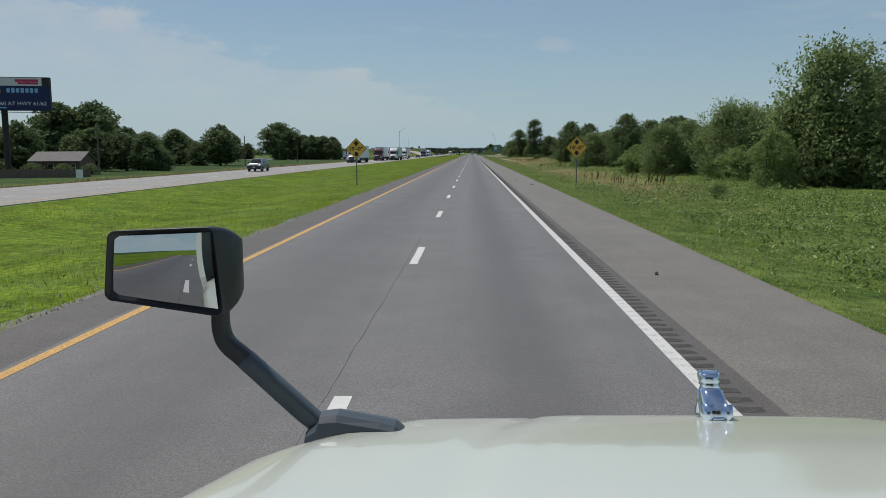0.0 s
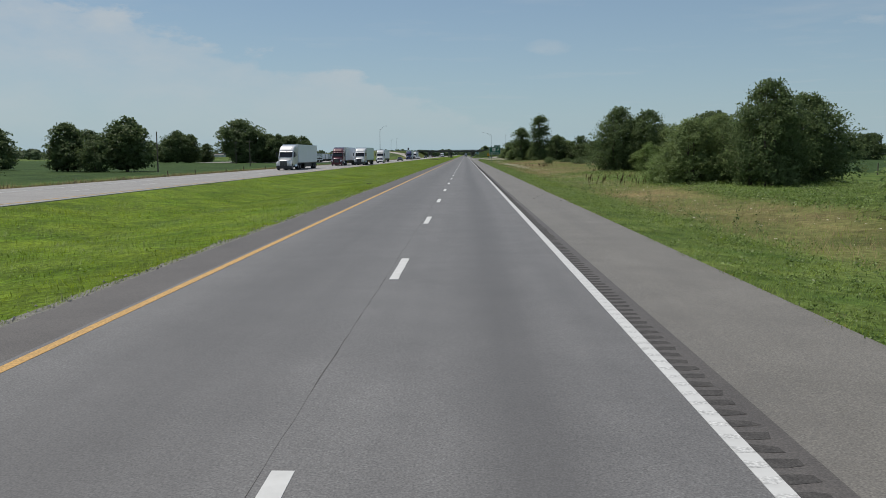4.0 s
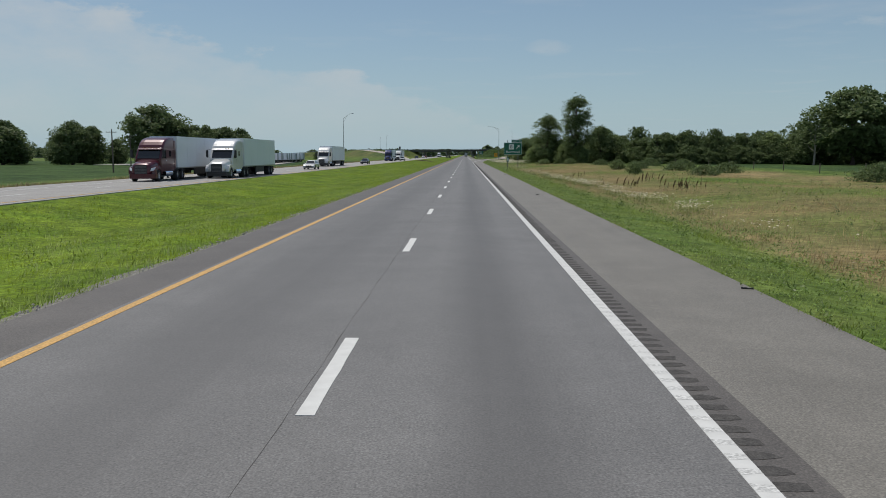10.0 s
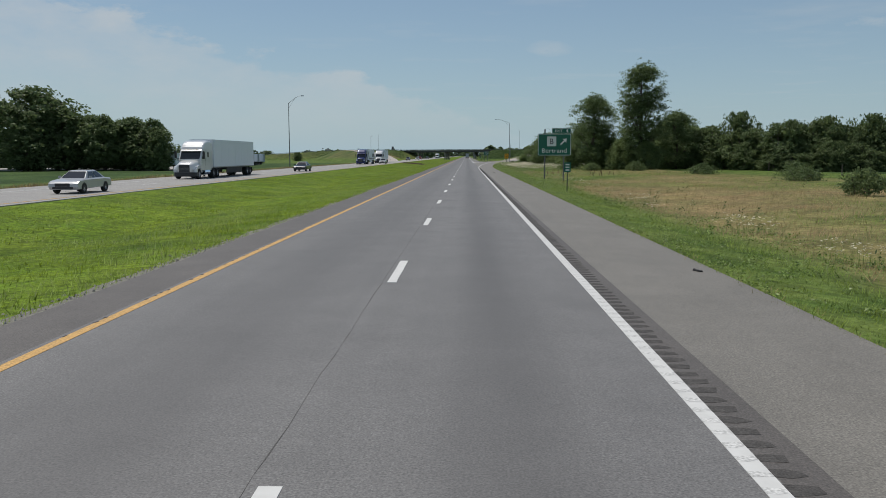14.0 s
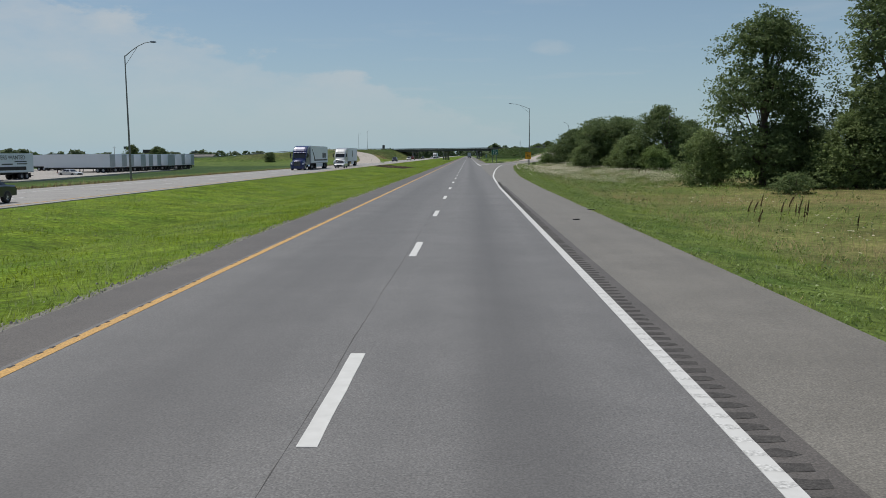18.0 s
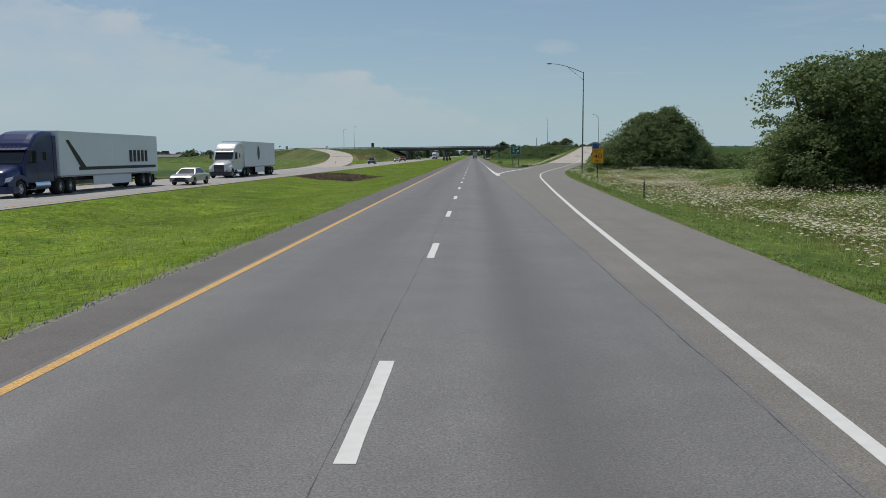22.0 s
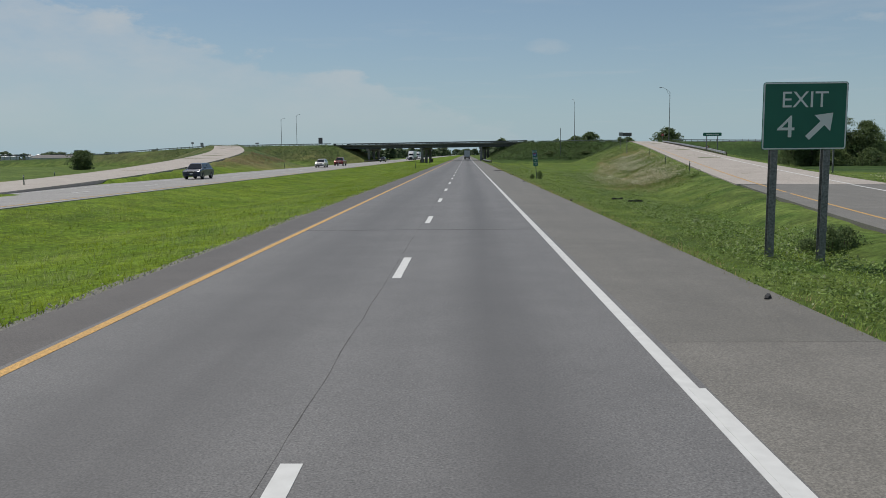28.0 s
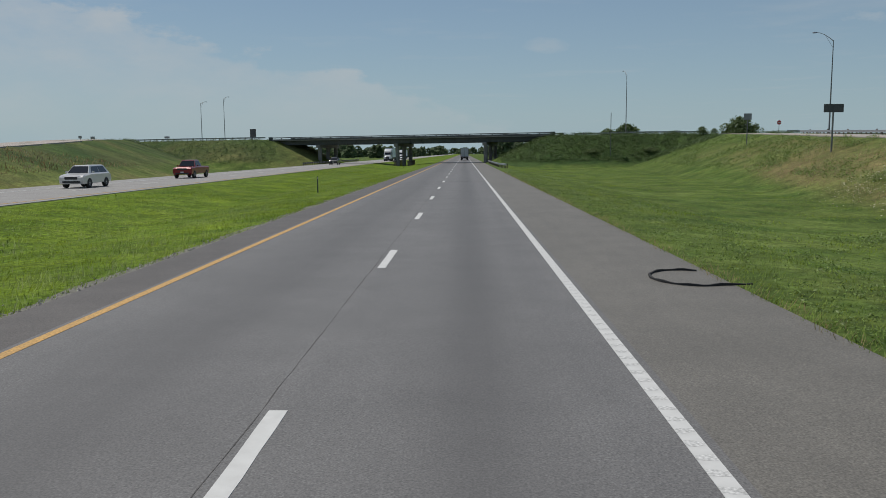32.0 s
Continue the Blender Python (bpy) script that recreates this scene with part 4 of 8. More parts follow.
guardrail([(-11.6, 833), (-11.6, 845), (-11.6, 862)], "short galvanised guardrail round the median pier")
guardrail([(-15.2, 864), (-15.2, 848), (-15.2, 835)], "short galvanised guardrail round the median pier")
guardrail([(-32.6, 815), (-32.4, 835), (-32.4, 870), (-32.4, 905)], "galvanised guardrail along the far carriageway")
for xs in ((-92, -75, -50), (-160, -130, -96), (27, 42, 54), (70, 100, 135)):
    guardrail([(x_, cross_y(x_) - 6.6) for x_ in xs], "galvanised guardrail on the crossing road bank")
guardrail([(37.4, 662), (41.0, 682), (44.4, 702), (49.6, 732), (54.6, 762), (58.0, 782)], "galvanised guardrail at the top of the exit ramp")


# lumps of turned soil on the central reservation
cn = 5200
cx_, cy_ = rng.uniform(-21.0, -10.5, cn), rng.uniform(486, 542, cn)
ck = (soil_zone(cx_, cy_) > 0.25) & (cx_ > -20.3)
cx_, cy_ = cx_[ck], cy_[ck]
cr_ = rng.uniform(0.03, 0.14, len(cx_)) ** 1.0
cb = np.stack([cx_, cy_, land(cx_, cy_) + 0.01], 1)
cj = rng.uniform(0.5, 1.4, (len(cx_), 5, 1))
CP = cb[:, None, :] + oct_[None] * cj * cr_[:, None, None]
soup("soil_clods", np.stack([CP[:, list(t3)] for t3 in tri], 1).reshape(-1, 3), 3, M["clod"], "dark clods of freshly turned soil on the central reservation", "soil")
sn = 5000
sx_, sy_ = rng.uniform(-20.3, -10.5, sn), rng.uniform(488, 540, sn)
sk = (soil_zone(sx_, sy_) > 0.2) & (roll_noise(sx_ * 2.0, sy_ * 0.4, 2.0) > 0.15)
sx_, sy_ = sx_[sk], sy_[sk]
sa, sl = rng.uniform(0, 6.28, len(sx_)), rng.uniform(0.05, 0.22, len(sx_))
sb = np.stack([sx_, sy_, land(sx_, sy_) + rng.uniform(0.05, 0.12, len(sx_))], 1)
dv = np.stack([np.cos(sa) * sl, np.sin(sa) * sl, rng.uniform(-0.03, 0.03, len(sx_))], 1)
wv = np.stack([-np.sin(sa) * 0.02, np.cos(sa) * 0.02, 0 * sa], 1)
soup("loose_straw", np.stack([sb - dv - wv, sb - dv + wv, sb + dv], 1).reshape(-1, 3), 3, M["dry_grass"], "dry straw scattered over turned soil", "straw")

# dark nicks of the milled strip along the inner line, grime and shade painted flat
ny_ = np.arange(236, 420, 0.3)
ny_ = ny_[rng.random(len(ny_)) < 0.6]
nj = rng.uniform(-0.02, 0.02, (len(ny_), 4))
nq = np.stack([np.stack([-3.88 + nj[:, 0], ny_, ny_ * 0 + 0.0065], 1), np.stack([-3.835 + nj[:, 1], ny_, ny_ * 0 + 0.0065], 1), np.stack([-3.835 + nj[:, 2], ny_ + 0.12, ny_ * 0 + 0.0065], 1), np.stack([-3.88 + nj[:, 3], ny_ + 0.12, ny_ * 0 + 0.0065], 1)], 1)
soup("groove", nq.reshape(-1, 3), 4, M["groove"], "", kind="").parent = road


# ---------------------------------------------------------------- signs
def post_pair(o, xs, top, w=0.1, mat=None, z0=-0.5, y=0.06):
    for x in xs:
        bm = boxed(x - w / 2, x + w / 2, y, y + 0.012, z0, top)
        box(bm, x - w / 2, x + w / 2, y + w - 0.012, y + w, z0, top)
        box(bm, x - 0.006, x + 0.006, y + 0.012, y + w - 0.012, z0, top)
        part("post", bm, mat or M["galv"], o)


def diamond_sign(x, y, zc):
    zg = ground_z(x, y)
    o = empty("clearance_sign", x, y, zg)
    tagged(o, "amber diamond low clearance sign reading 15-0 on a steel post", "road sign", "clearance signs")
    c = zc - zg
    part("panel", plate(1.22, 1.22, 0.07, -0.004, 0.0, 0, c, 45), M["sign_yellow"], o)
    part("border", ring_plate(1.19, 1.19, 0.065, 0.022, -0.008, -0.005, 0, c, 45), M["sign_black"], o)
    letters("lettering", "15'-0\"", 0.0, c + 0.0, -0.009, 0.31, 1.06, M["sign_black"], o, bold=0.028)
    for s in (1, -1):
        bm = bmesh.new()
        pts = [(-0.24, 0.0), (0.24, 0.0), (0.0, 0.25)] if s > 0 else [(-0.24, 0.0), (0.0, -0.25), (0.24, 0.0)]
        z0 = c + s * 0.40
        # arrowhead over a short stem
        v = [bm.verts.new((px, -0.009, z0 + pz)) for px, pz in pts]
        bm.faces.new(v)
        v = [bm.verts.new((px, -0.009, pz)) for px, pz in ((-0.11, z0 - s * 0.15), (0.11, z0 - s * 0.15), (0.11, z0), (-0.11, z0))]
        bm.faces.new(v)
        part("arrow", bm, M["sign_black"], o)
    bm = boxed(-0.045, 0.045, 0.004, 0.07, -0.5, c + 0.5)
    part("post", bm, M["dull_steel"], o)
    return o


diamond_sign(9.5, 63.2, 2.68)
diamond_sign(-8.05, 63.8, 2.68)


def arrow_mesh(cx, cz, length, w, head, y, turn):
    bm = bmesh.new()
    L2 = length / 2
    pts = [(-w / 2, -L2), (w / 2, -L2), (w / 2, L2 - head), (head * 0.78, L2 - head * 1.0), (0, L2), (-head * 0.78, L2 - head * 1.0), (-w / 2, L2 - head)]
    c, s = math.cos(radians(turn)), math.sin(radians(turn))
    bm.faces.new([bm.verts.new((cx + px * c - pz * s, y, cz + px * s + pz * c)) for px, pz in pts])
    return bm


def exit_panel():
    x, y = 11.55, 338.6
    zg = ground_z(x, y)
    o = empty("exit_direction_sign", x, y, zg)
    tagged(o, "large green exit sign for Bertrand with route B shield and arrow", "road sign")
    w, h, zb = 3.85, 2.52, 2.33 - zg
    zc = zb + h / 2
    part("panel", plate(w, h, 0.16, -0.03, 0.0, 0, zc), M["sign_green"], o)
    part("border", ring_plate(w - 0.06, h - 0.06, 0.14, 0.05, -0.036, -0.031, 0, zc), M["sign_white"], o)
    part("route_shield", plate(1.06, 1.12, 0.04, -0.036, -0.031, -0.33, zc + 0.37), M["sign_white"], o)
    letters("lettering", "B", -0.33, zc + 0.37, -0.038, 0.62, 0.42, M["sign_black"], o)
    letters("lettering", "Bertrand", -0.02, zc - 0.68, -0.034, 0.50, 2.85, M["sign_white"], o)
    part("arrow", arrow_mesh(1.05, zc + 0.35, 1.02, 0.15, 0.40, -0.034, -45), M["sign_white"], o)
    tw, th = 2.22, 0.62
    tc = zb + h + 0.02 + th / 2
    tab = part("exit_tab", plate(tw, th, 0.08, -0.03, 0.0, w / 2 - tw / 2 - 0.02, tc), M["sign_green"], o)
    part("border", ring_plate(tw - 0.05, th - 0.05, 0.07, 0.035, -0.036, -0.031, w / 2 - tw / 2 - 0.02, tc), M["sign_white"], tab)
    letters("lettering", "EXIT", 0.48, tc, -0.034, 0.26, 0.86, M["sign_white"], tab)
    letters("lettering", "4", 1.42, tc, -0.034, 0.40, 0.32, M["sign_white"], tab)
    post_pair(o, (-1.1, 1.1), zb + h + 0.5, 0.15, M["dull_steel"], y=0.05)
    for z in (0.4, 1.25, 2.1):
        part("stiffener", boxed(-w / 2 + 0.1, w / 2 - 0.1, 0.002, 0.045, zb + z - 0.03, zb + z + 0.03), M["galv"], o)


exit_panel()


def gore_sign():
    x, y = 9.25, 569.2
    zg = ground_z(x, y)
    o = empty("exit_gore_sign", x, y, zg)
    tagged(o, "green EXIT 4 sign with slanting arrow on two steel posts", "road sign")
    w, h, zb = 1.95, 1.56, 2.38 - zg
    zc = zb + h / 2
    part("panel", plate(w, h, 0.06, -0.02, 0.0, 0, zc), M["sign_green"], o)
    part("border", ring_plate(w - 0.02, h - 0.02, 0.055, 0.03, -0.026, -0.021, 0, zc), M["sign_white"], o)
    letters("lettering", "EXIT", 0.0, zc + 0.38, -0.024, 0.36, 1.05, M["sign_white"], o)
    letters("lettering", "4", -0.43, zc - 0.24, -0.024, 0.50, 0.40, M["sign_white"], o)
    part("arrow", arrow_mesh(0.36, zc - 0.22, 0.82, 0.13, 0.34, -0.024, -45), M["sign_white"], o)
    post_pair(o, (-0.66, 0.56), zb + h - 0.1, 0.16, M["dull_steel"], y=0.01)


gore_sign()


def exit_speed_sign():
    x, y = 13.9, 496.3
    zg = ground_z(x, y)
    o = empty("exit_speed_sign", x, y, zg)
    tagged(o, "amber EXIT 40 MPH advisory speed sign on one post", "road sign")
    w, h = 1.22, 1.52
    zc = 2.15 - zg
    part("panel", plate(w, h, 0.05, -0.01, 0.0, 0, zc), M["sign_orange"], o)
    part("border", ring_plate(w - 0.03, h - 0.03, 0.045, 0.022, -0.015, -0.011, 0, zc), M["sign_black"], o)
    part("divider", boxed(-w / 2 + 0.02, w / 2 - 0.02, -0.015, -0.011, zc + 0.35, zc + 0.375), M["sign_black"], o)
    letters("lettering", "EXIT", 0, zc + 0.54, -0.013, 0.24, 0.72, M["sign_black"], o)
    letters("lettering", "40", 0, zc - 0.02, -0.013, 0.50, 0.84, M["sign_black"], o)
    letters("lettering", "MPH", 0, zc - 0.54, -0.013, 0.18, 0.56, M["sign_black"], o)
    part("post", boxed(-0.06, 0.06, 0.002, 0.10, -0.4, zc + 0.6), M["post_green"], o)


exit_speed_sign()


def mile_sign():
    x, y = 8.05, 625.7
    zg = ground_z(x, y)
    o = empty("mile_marker", x, y, zg)
    tagged(o, "leaning green SOUTH 57 MILE 4.8 marker on a thin post", "road sign")
    o.rotation_euler = (0, radians(-5), radians(-3))
    w = 0.46
    part("panel", plate(w, 1.16, 0.03, -0.006, 0.0, 0, 2.20), M["sign_green"], o)
    part("border", ring_plate(w, 1.16, 0.03, 0.012, -0.010, -0.0065, 0, 2.20), M["sign_white"], o)
    part("panel", plate(w, 0.34, 0.03, -0.006, 0.0, 0, 1.44), M["sign_green"], o)
    part("border", ring_plate(w, 0.34, 0.03, 0.012, -0.010, -0.0065, 0, 1.44), M["sign_white"], o)
    letters("lettering", "SOUTH", 0, 2.63, -0.011, 0.16, 0.40, M["sign_white"], o)
    letters("lettering", "MILE", 0, 2.03, -0.011, 0.14, 0.36, M["sign_white"], o)
    letters("lettering", "4", 0.0, 1.79, -0.011, 0.17, 0.12, M["sign_white"], o)
    letters("lettering", ".8", 0.02, 1.44, -0.011, 0.18, 0.15, M["sign_white"], o)
    sh = [(-0.15, 0.13), (-0.06, 0.16), (0.0, 0.145), (0.06, 0.16), (0.15, 0.13), (0.165, 0.02), (0.12, -0.10), (0.0, -0.17), (-0.12, -0.10), (-0.165, 0.02)]
    bm = bmesh.new()
    loft(bm, [[(px, -0.007, 2.34 + pz) for px, pz in sh], [(px, -0.010, 2.34 + pz) for px, pz in sh]])
    shield = part("route_shield", bm, M["sign_blue"], o)
    top = [(-0.15, 0.13), (-0.06, 0.16), (0.0, 0.145), (0.06, 0.16), (0.15, 0.13), (0.155, 0.105), (-0.155, 0.105)]
    bm = bmesh.new()
    bm.faces.new([bm.verts.new((px * 0.95, -0.0112, 2.34 + pz * 0.97)) for px, pz in top])
    part("shield_band", bm, M["sign_red"], shield)
    letters("lettering", "57", 0, 2.315, -0.0125, 0.14, 0.20, M["sign_white"], shield)
    part("post", boxed(-0.03, 0.03, 0.002, 0.05, -0.5, 2.7), M["post_green"], o)


mile_sign()


def small_marker(x, y, h=2.0, blank="sign_green", w=0.3, ph=0.6, label="small green mile marker with an unreadable plate on a post"):
    zg = ground_z(x, y)
    o = empty("road_marker", x, y, zg)
    tagged(o, label, "road sign")
    part("panel", plate(w, ph, 0.03, -0.006, 0.0, 0, h - ph / 2), M[blank], o)
    if blank == "sign_green":
        for k in range(3):
            z = h - ph * (0.22 + 0.28 * k)
            part("lettering_bar", boxed(-w * 0.3, w * 0.3, -0.010, -0.007, z - 0.05, z + 0.05), M["sign_white"], o)
    part("post", boxed(-0.03, 0.03, 0.001, 0.05, -0.4, h - 0.05), M["post_green"], o)


small_marker(8.6, 303, 2.1, w=0.46, ph=0.7)


def delineator(x, y, h=1.1):
    zg = ground_z(x, y)
    o = empty("delineator_post", x, y, zg)
    tagged(o, "thin dark steel delineator post at the road edge", "post", "delineator posts")
    part("post", boxed(-0.04, 0.04, -0.02, 0.02, -0.3, h), M["post_green"], o)
    part("reflector", plate(0.07, 0.12, 0.02, -0.026, -0.021, 0, h - 0.1), M["sign_white"], o)


for x, y in ((11.0, 460), (20.7, 619.7), (24.6, 643.8), (31.5, 682), (-33.6, 612), (-33.0, 700), (-8.2, 700), (-45.8, 640), (-10.4, 806)):
    delineator(x, y)


def board_on_posts(name, x, y, w, h, zb, mat, label, rz=0.0, posts=2, bars=0):
    zg = ground_z(x, y)
    o = empty(name, x, y, zg, rz)
    tagged(o, label, "road sign")
    part("panel", plate(w, h, 0.05, -0.02, 0.0, 0, zb + h / 2), mat, o)
    for k in range(bars):
        z = zb + h * (0.75 - 0.5 * k / max(1, bars - 1)) if bars > 1 else zb + h / 2
        part("lettering_bar", boxed(-w * 0.36, w * 0.36, -0.026, -0.021, z - h * 0.09, z + h * 0.09), M["sign_white"], o)
    xs = (0.0,) if posts == 1 else (-w * 0.3, w * 0.3)
    for px in xs:
        part("post", boxed(px - 0.06, px + 0.06, 0.002, 0.11, -0.4, zb + h * 0.95), M["dull_steel"], o)
    return o


board_on_posts("direction_sign", -56.0, 863.8, 1.6, 2.4, 1.0, M["girder"], "grey sign back on two posts on the crossing road", 10)
board_on_posts("direction_sign", 32.9, 817.1, 1.4, 2.8, 7.9 - ground_z(32.9, 817.1), M["sign_back"], "grey sign back seen almost edge-on on the crossing road", 80)
board_on_posts("route_sign", 35.6, 721, 1.9, 0.75, 5.8 - ground_z(35.6, 721), M["girder"], "dark rectangular sign back on one tall post beside the ramp", 6, 1)
board_on_posts("route_sign", 42.2, 762, 1.1, 0.9, 6.75 - ground_z(42.2, 762), M["sign_back"], "small grey sign back on one post", 0, 1)
board_on_posts("route_sign", -114.5, 885.4, 1.0, 0.8, 2.4, M["sign_back"], "small grey sign back on one post", 0, 1)
board_on_posts("route_sign", -110.0, 884.0, 1.3, 1.9, 1.0, M["sign_back"], "small grey sign back on one post", 0, 1)
board_on_posts("route_sign", -84.5, 876.3, 1.5, 0.6, 1.2, M["sign_back"], "small grey sign back on one post", 0, 1)
camping = board_on_posts("service_sign", 32.6, 620.1, 1.76, 2.05, 3.22 - ground_z(32.6, 620.1), M["sign_blue"], "blue CAMPING services sign on two posts by the ramp", 0, 2)
letters("lettering", "CAMPING", 0, 3.22 - ground_z(32.6, 620.1) + 1.86, -0.024, 0.2, 1.3, M["sign_white"], camping)
part("border", ring_plate(1.72, 2.01, 0.05, 0.025, -0.025, -0.021, 0, 3.22 - ground_z(32.6, 620.1) + 1.025), M["sign_white"], camping)
board_on_posts("direction_sign", 41.9, 683, 3.0, 0.55, 4.95 - ground_z(41.9, 683), M["sign_green"], "green street direction sign beside the crossing road", 0, 2, 1)


def no_entry(x, y):
    zg = ground_z(x, y)
    o = empty("no_entry_sign", x, y, zg)
    tagged(o, "red round no entry sign on a post above the ramp", "road sign")
    bm = bmesh.new()
    cyl(bm, (0, -0.012, 2.15), (0, 0, 2.15), 0.42, n=24)
    part("panel", bm, M["sign_red"], o)
    part("bar", boxed(-0.3, 0.3, -0.018, -0.0125, 2.07, 2.22), M["sign_white"], o)
    part("post", boxed(-0.035, 0.035, 0.002, 0.06, -0.4, 2.55), M["dull_steel"], o)


no_entry(63.8, 806)


def yield_sign(x, y):
    zg = ground_z(x, y)
    o = empty("yield_sign", x, y, zg)
    tagged(o, "downward triangle yield sign back on a post", "road sign")
    pr = [(-0.55, 2.6), (0.55, 2.6), (0.0, 1.7)]
    bm = bmesh.new()
    loft(bm, [[(px, -0.012, pz) for px, pz in pr], [(px, 0, pz) for px, pz in pr]])
    part("panel", bm, M["sign_red"], o)
    bm = bmesh.new()
    bm.faces.new([bm.verts.new((px * 0.5, -0.016, 2.36 + (pz - 2.3) * 0.5)) for px, pz in pr])
    part("inner_panel", bm, M["sign_white"], o)
    part("post", boxed(-0.035, 0.035, 0.002, 0.06, -0.4, 2.6), M["dull_steel"], o)


yield_sign(69, 776)


# ---------------------------------------------------------------- lamps and poles
def street_lamp(x, y, h, arm, rise, rz, label="tall grey steel street lamp with a single long bracket arm"):
    """arm reaches along the lamp's own +x before turning by rz."""
    zg = ground_z(x, y)
    o = empty("street_lamp", x, y, zg, rz)
    tagged(o, label, "street lamp", "motorway lamps")
    bm = bmesh.new()
    cyl(bm, (0, 0, -0.2), (0, 0, 0.35), 0.22, 0.2, 12)
    part("base", bm, M["concrete"], o)
    bm = bmesh.new()
    cyl(bm, (0, 0, 0.3), (0, 0, h), 0.12, 0.055, 12)
    part("pole", bm, M["dull_steel"], o)
    pts = [(arm * t, 0, h - 0.1 + rise * math.sin(t * math.pi / 2)) for t in (0, 0.25, 0.5, 0.75, 0.93)]
    part("arm", tube(bmesh.new(), pts, [0.05, 0.045, 0.04, 0.035, 0.03], 8), M["dull_steel"], o)
    part("arm_brace", tube(bmesh.new(), [(0, 0, h - 1.1), (arm * 0.45, 0, h - 0.1 + rise * 0.60)], [0.022, 0.022], 6), M["dull_steel"], o)
    bm = bmesh.new()
    zt = h - 0.1 + rise
    prof = [(arm * 0.92, 0.0, 0.06), (arm * 0.92 + 0.2, 0.12, 0.09), (arm * 0.92 + 0.5, 0.14, 0.09), (arm * 0.92 + 0.68, 0.05, 0.05)]
    loft(bm, [[(px, -w, zt - t), (px, w, zt - t), (px, w * 0.7, zt + t), (px, -w * 0.7, zt + t)] for px, w, t in [(p, max(w, 0.03), t) for p, w, t in prof]])
    part("lamp_head", bm, M["galv"], o)


street_lamp(-36.4, 415, 14.0, 2.9, 1.7, 25)
street_lamp(16.35, 526, 13.9, 4.8, 1.3, 180)
street_lamp(56.0, 767.0, 13.6, 2.4, 1.4, 150)
street_lamp(40.4, 838.9, 14.3, 2.2, 1.2, 100)
street_lamp(-74.6, 877.4, 12.0, 2.0, 0.6, 60)
street_lamp(-69.2, 881.8, 16.3, 1.8, 0.7, 60)


def utility_pole(x, y, h, arm=True):
    zg = ground_z(x, y)
    o = empty("utility_pole", x, y, zg)
    tagged(o, "dark weathered timber utility pole standing in grass", "utility pole", "utility poles")
    bm = bmesh.new()
    cyl(bm, (0, 0, -0.5), (0.05, 0, h), 0.17, 0.11, 10)
    part("pole", bm, M["wood"], o)
    if arm:
        part("crossarm", boxed(-1.1, 1.1, -0.16, -0.06, h - 0.7, h - 0.58), M["wood"], o)
        for px in (-1.0, -0.4, 0.4, 1.0):
            bm = bmesh.new()
            cyl(bm, (px, -0.11, h - 0.58), (px, -0.11, h - 0.42), 0.04, 0.03, 8)
            part("insulator", bm, M["concrete"], o)


utility_pole(-67.5, 239, 9.0, False)
utility_pole(-64.5, 138, 9.2, False)
utility_pole(-72, 332, 9.0)
utility_pole(-95, 395, 9.5)
utility_pole(-240, 900, 10)
utility_pole(-270, 930, 10)

# roadside fence posts
for k in range(34):
    y = 130 + k * 12.0
    if y > 545:
        break
    x = 48.0
    o = empty("fence_post", x, y, ground_z(x, y))
    tagged(o, "weathered timber fence post at the field edge", "fence post", "field fence posts")
    bm = bmesh.new()
    cyl(bm, (0, 0, -0.4), (0.02, 0.01, 1.35), 0.075, 0.06, 8)
    part("post", bm, M["wood"], o)
for k in range(5):
    x, y = -41.5 - (k % 2) * 0.8, 176 + k * 14
    o = empty("fence_post", x, y, ground_z(x, y))
    tagged(o, "short dark fence post in rough grass", "fence post", "verge fence posts")
    bm = bmesh.new()
    cyl(bm, (0, 0, -0.4), (0, 0, 1.1), 0.08, 0.07, 8)
    part("post", bm, M["wood"], o)


# ---------------------------------------------------------------- plants
def billow(p, s, k):
    """Smooth lumps of about s metres, -1 to 1."""
    q = p / s * 2.2
    return (np.sin(q[:, 0] + 1.3 * np.sin(q[:, 1] * 0.8 + k) + k) * np.cos(q[:, 1] * 1.1 + 1.2 * np.sin(q[:, 2] * 0.9 + 2 * k))
            + np.sin(q[:, 2] * 1.5 + 1.1 * np.sin(q[:, 0] * 0.7 + 3 * k) + 2.1 * k)) / 2


